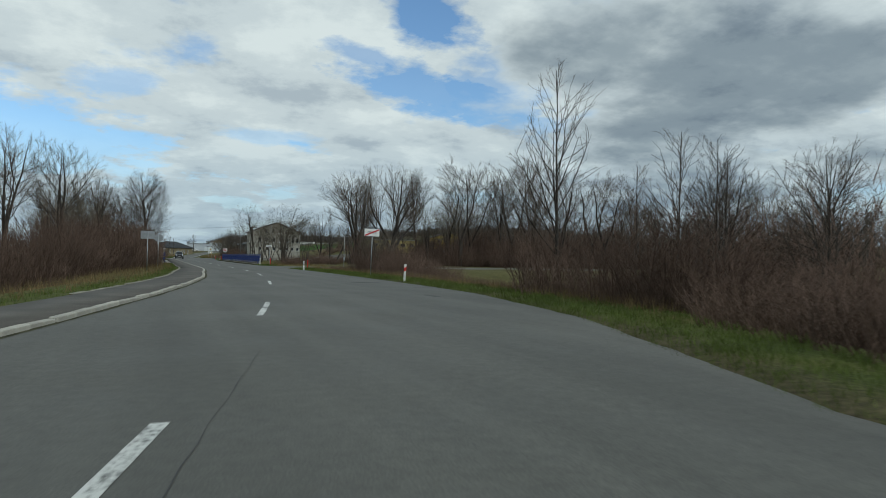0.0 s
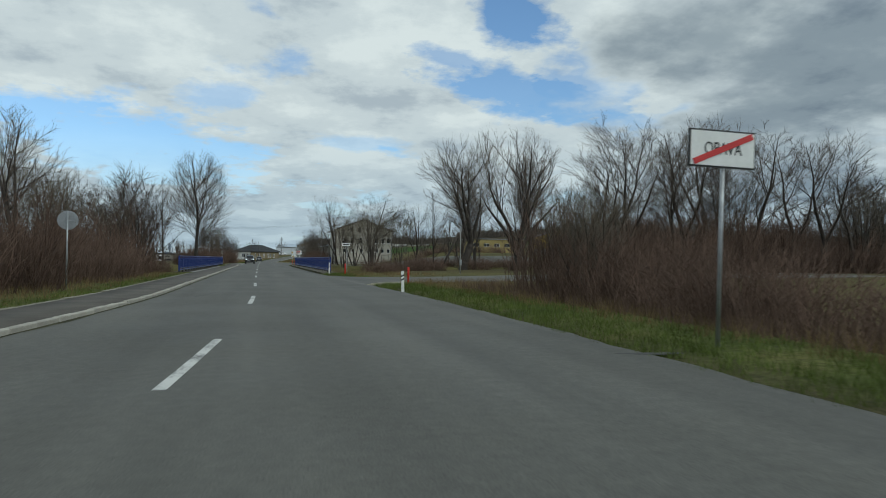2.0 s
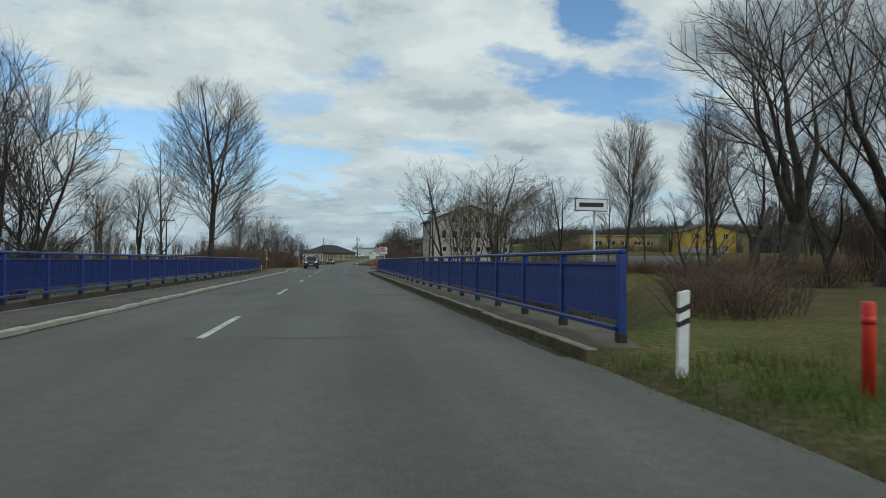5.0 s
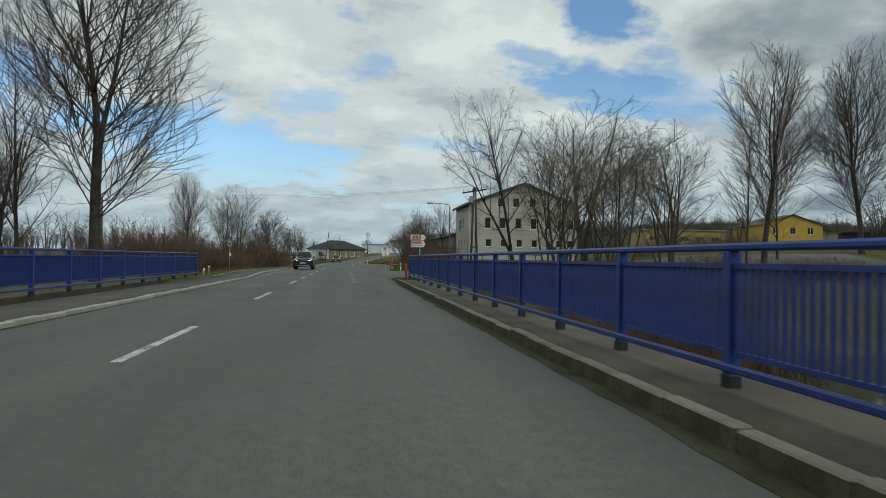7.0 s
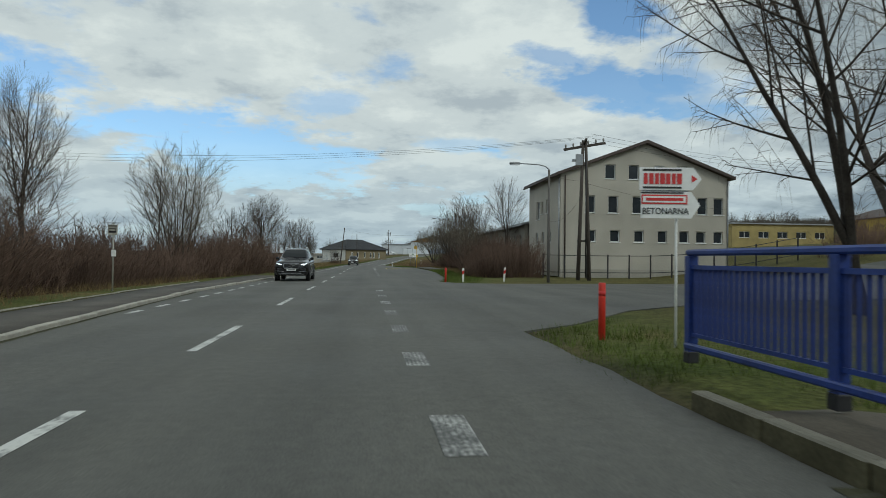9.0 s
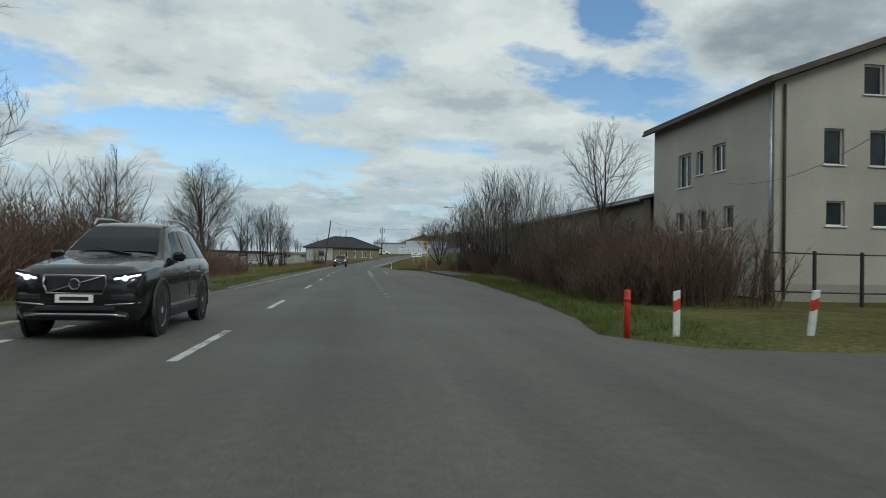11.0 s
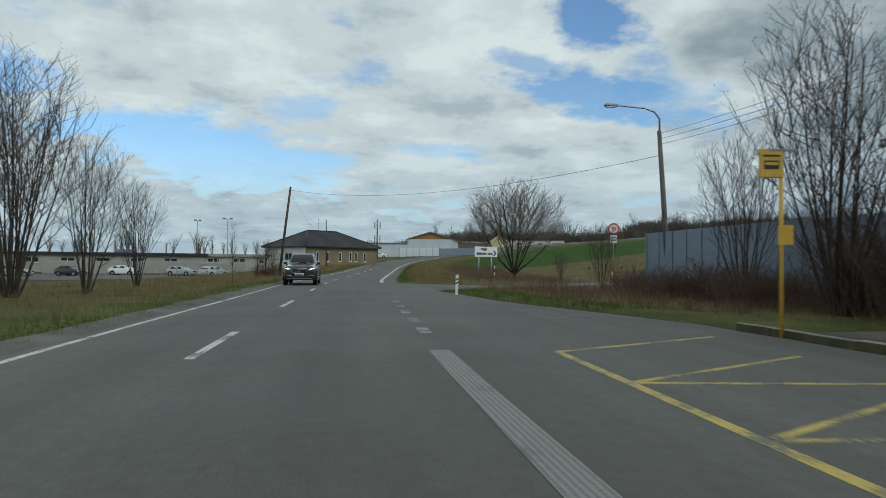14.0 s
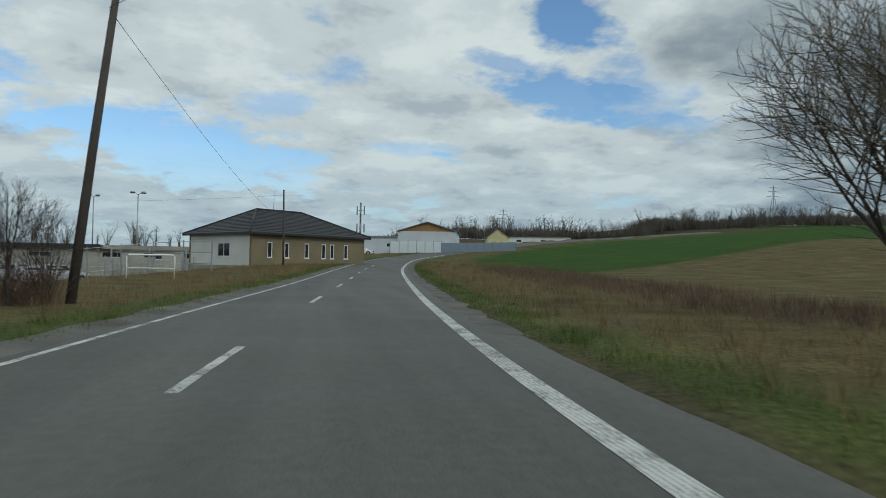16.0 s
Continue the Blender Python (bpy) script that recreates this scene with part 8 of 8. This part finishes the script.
def make_bus(at):
    ob = thing("coach", "white coach with dark windows parked in the yard", "bus", at)
    L, W, H = 11.5, 2.5, 3.1
    secs = [ring(y, W / 2 * k, 0.35, H - d, 0.15) for y, k, d in ((0, 0.92, 0.25), (0.25, 1, 0.05), (L - 0.2, 1, 0), (L, 0.94, 0.2))]
    part("body", loft(secs, CAR_WHITE, "body"), None, ob)
    for s in (-1, 1):
        for i in range(6):
            part("side_window", one_box(s * W / 2 - 0.012, s * W / 2 + 0.012, 0.9 + i * 1.75, 2.55 + i * 1.75, 1.45, 2.5), CAR_GLASS, ob)
        for wy in (2.4, 8.6):
            bm = bmesh.new()
            bmesh.ops.create_cone(bm, cap_ends=True, segments=20, radius1=0.48, radius2=0.48, depth=0.3, matrix=Matrix.Translation((s * (W / 2 - 0.12), wy, 0.48)) @ pose(0, 0, 0, 0, 90, 0))
            part("wheel", bm, RUBBER, ob)
    part("windscreen", one_box(-W / 2 + 0.2, W / 2 - 0.2, -0.012, 0.03, 1.2, 2.6), CAR_GLASS, ob)


make_bus(pose(-36.5, 291.5, land(-34, 292), 0, 0, 62))


def container(x, y, turn):
    ob = thing("container", "red steel shipping container in the parking yard", "container", pose(x, y, land(x, y), 0, 0, turn))
    part("body", one_box(-3.0, 3.0, -1.2, 1.2, 0.12, 2.6, bevel=0.02), CAR_RED, ob)
    for i in range(24):
        part("rib", one_box(-2.85 + i * 0.245, -2.75 + i * 0.245, -1.23, -1.2, 0.25, 2.45), CAR_RED, ob)
    for q in (-2.95, 2.95):
        for p in (-1.15, 1.15):
            part("corner_post", one_box(q - 0.09, q + 0.09, p - 0.09, p + 0.09, 0.0, 2.64), CAR_RED, ob)


container(-45.5, 286.5, 20)

# ---------------------------------------------------------------- far trees and grass


def far_woods():
    """Bare woods along the skyline, all in one sheet of small clumps."""
    r = random.Random(91)
    v, f = [], []

    def bush_tree(x, y, h):
        z = land(x, y)
        for i in range(6):
            a = r.uniform(0, 6.28)
            lean = r.uniform(0, 0.42)
            t = r.uniform(0.7, 1.0) * h
            p1 = Vector((x + math.cos(a) * lean * t * 0.35, y + math.sin(a) * lean * t * 0.35, z + t * 0.5))
            p2 = Vector((x + math.cos(a) * lean * t, y + math.sin(a) * lean * t, z + t))
            tube([Vector((x, y, z)), p1], [h * 0.012, h * 0.008], 3, False, v, f)
            spike(p1, p2, h * 0.008, v, f)
            for c in range(13):
                q = p1.lerp(p2, r.uniform(-0.5, 0.95))
                e = q + Vector((r.uniform(-1, 1), r.uniform(-1, 1), r.uniform(0.1, 1.0))) * h * 0.20
                spike(q, e, h * 0.0048, v, f)

    def strip(a, b, n, h0, h1, wide):
        for i in range(n):
            t = r.random()
            bush_tree(a[0] + (b[0] - a[0]) * t + r.uniform(-wide, wide), a[1] + (b[1] - a[1]) * t + r.uniform(-wide, wide), r.uniform(h0, h1))

    def dense(a, b, n, h0, h1, wide):
        """A far wood seen from its edge: many stout spires."""
        for i in range(n):
            t = r.random()
            x, y = a[0] + (b[0] - a[0]) * t + r.uniform(-wide, wide), a[1] + (b[1] - a[1]) * t + r.uniform(-wide, wide)
            z, h = land(x, y), r.uniform(h0, h1) * (0.85 + 0.3 * noise.noise(Vector((x * 0.03, y * 0.03, 2))))
            for j in range(13):
                p = Vector((x + r.uniform(-1.5, 1.5), y + r.uniform(-1.5, 1.5), z + r.uniform(0, 0.35) * h))
                spike(p, p + Vector((r.uniform(-0.3, 0.3) * h, r.uniform(-0.3, 0.3) * h, h * r.uniform(0.4, 0.65))), h * 0.024, v, f)

    dense((40, 560), (360, 590), 1500, 6, 10, 18)
    dense((280, 540), (520, 330), 1200, 6, 10, 18)
    strip((60, 545), (340, 575), 160, 8, 13, 22)
    strip((-30, 480), (40, 530), 26, 6, 10, 12)
    strip((260, 520), (460, 340), 110, 8, 12, 22)
    strip((-160, 440), (-30, 470), 50, 6, 10, 14)
    strip((-200, 350), (-90, 420), 40, 6, 10, 14)
    strip((75, 165), (180, 195), 110, 8, 13, 12)
    strip((62, 275), (150, 290), 90, 8, 13, 8)
    strip((95, 110), (170, 60), 130, 9, 15, 14)
    strip((100, 230), (320, 260), 80, 8, 13, 16)
    strip((-160, 60), (-50, 130), 130, 8, 14, 16)
    strip((-120, -20), (-46, 50), 90, 8, 13, 12)
    strip((-140, 150), (-45, 250), 120, 6, 11, 14)
    strip((104, 205), (170, 222), 70, 9, 14, 8)
    strip((60, -40), (150, 100), 120, 9, 14, 20)
    ob = new("far_woods", raw_mesh("far_woods", v, f, FAR_WOOD))
    tagged(ob, "bare brown woods along the skyline", "trees", kind="stuff")


far_woods()


def grass(name, label, mat, spots, seed, h0, h1, wide, per):
    """Blades in tufts at the given places."""
    r = random.Random(seed)
    v, f = [], []
    for x, y in spots:
        z = land(x, y) - 0.02
        for i in range(per):
            a = r.uniform(0, 6.28)
            px, py = x + r.gauss(0, 0.09), y + r.gauss(0, 0.09)
            h = r.uniform(h0, h1)
            dx, dy = math.cos(a) * wide, math.sin(a) * wide
            lx, ly = r.uniform(-0.5, 0.5) * h, r.uniform(-0.5, 0.5) * h
            n = len(v)
            v.extend(((px - dx, py - dy, z), (px + dx, py + dy, z), (px + lx, py + ly, z + h)))
            f.append((n, n + 1, n + 2))
    tagged(new(name, raw_mesh(name, v, f, mat)), label, "grass", kind="stuff")


def spots(seed, n, y0, y1, off0, off1, right=True, skip=True, power=1.0):
    r = random.Random(seed)
    out = []
    while len(out) < n:
        y = r.uniform(y0, y1)
        o = off0 + (off1 - off0) * r.random() ** power
        x = right_edge(y) + o if right else left_edge(y) - o
        if right and side_gap(x, y) < 0.25:
            continue
        if RIVER0 - 8 < y < RIVER1 + 8 and o < 1.4:
            continue
        if not right and y < 176 and o < 2.0:
            continue
        if right and 206 < y < 228 and o < 2.2:
            continue
        out.append((x, y))
    return out


grass("verge_grass", "short green and brown grass along the verges", GREEN_GRASS, spots(1, 6500, -14, 76, -0.06, 2.6, power=1.3) + spots(2, 3800, 128, 250, -0.05, 2.4, power=1.3) + spots(3, 1800, 176, 330, 0.2, 1.6, False) + spots(4, 900, 0, 72, 1.9, 3.0, False) + spots(5, 900, 256, 330, 0.25, 1.4), 6, 0.06, 0.20, 0.006, 9)
grass("dry_grass", "tall straw-coloured dead grass behind the verges", DRY_GRASS, spots(11, 2600, 0, 76, 1.8, 9, power=1.3) + spots(12, 1500, 170, 250, 1.5, 7) + spots(13, 3000, 252, 340, 1.0, 13, power=1.2) + spots(14, 2600, 205, 330, 1.2, 10, False, power=1.2) + spots(15, 1000, 0, 72, 2.4, 6, False) + spots(16, 700, 134, 200, 2.6, 5, False), 7, 0.15, 0.45, 0.006, 8)
grass("dead_weeds", "red-brown dead weeds beside the field", SHRUB, spots(21, 1500, 257, 320, 6.5, 14) + spots(22, 500, 226, 250, 2.5, 8) + spots(23, 2600, 6, 50, 2.6, 11, power=1.2), 8, 0.2, 0.6, 0.008, 7)
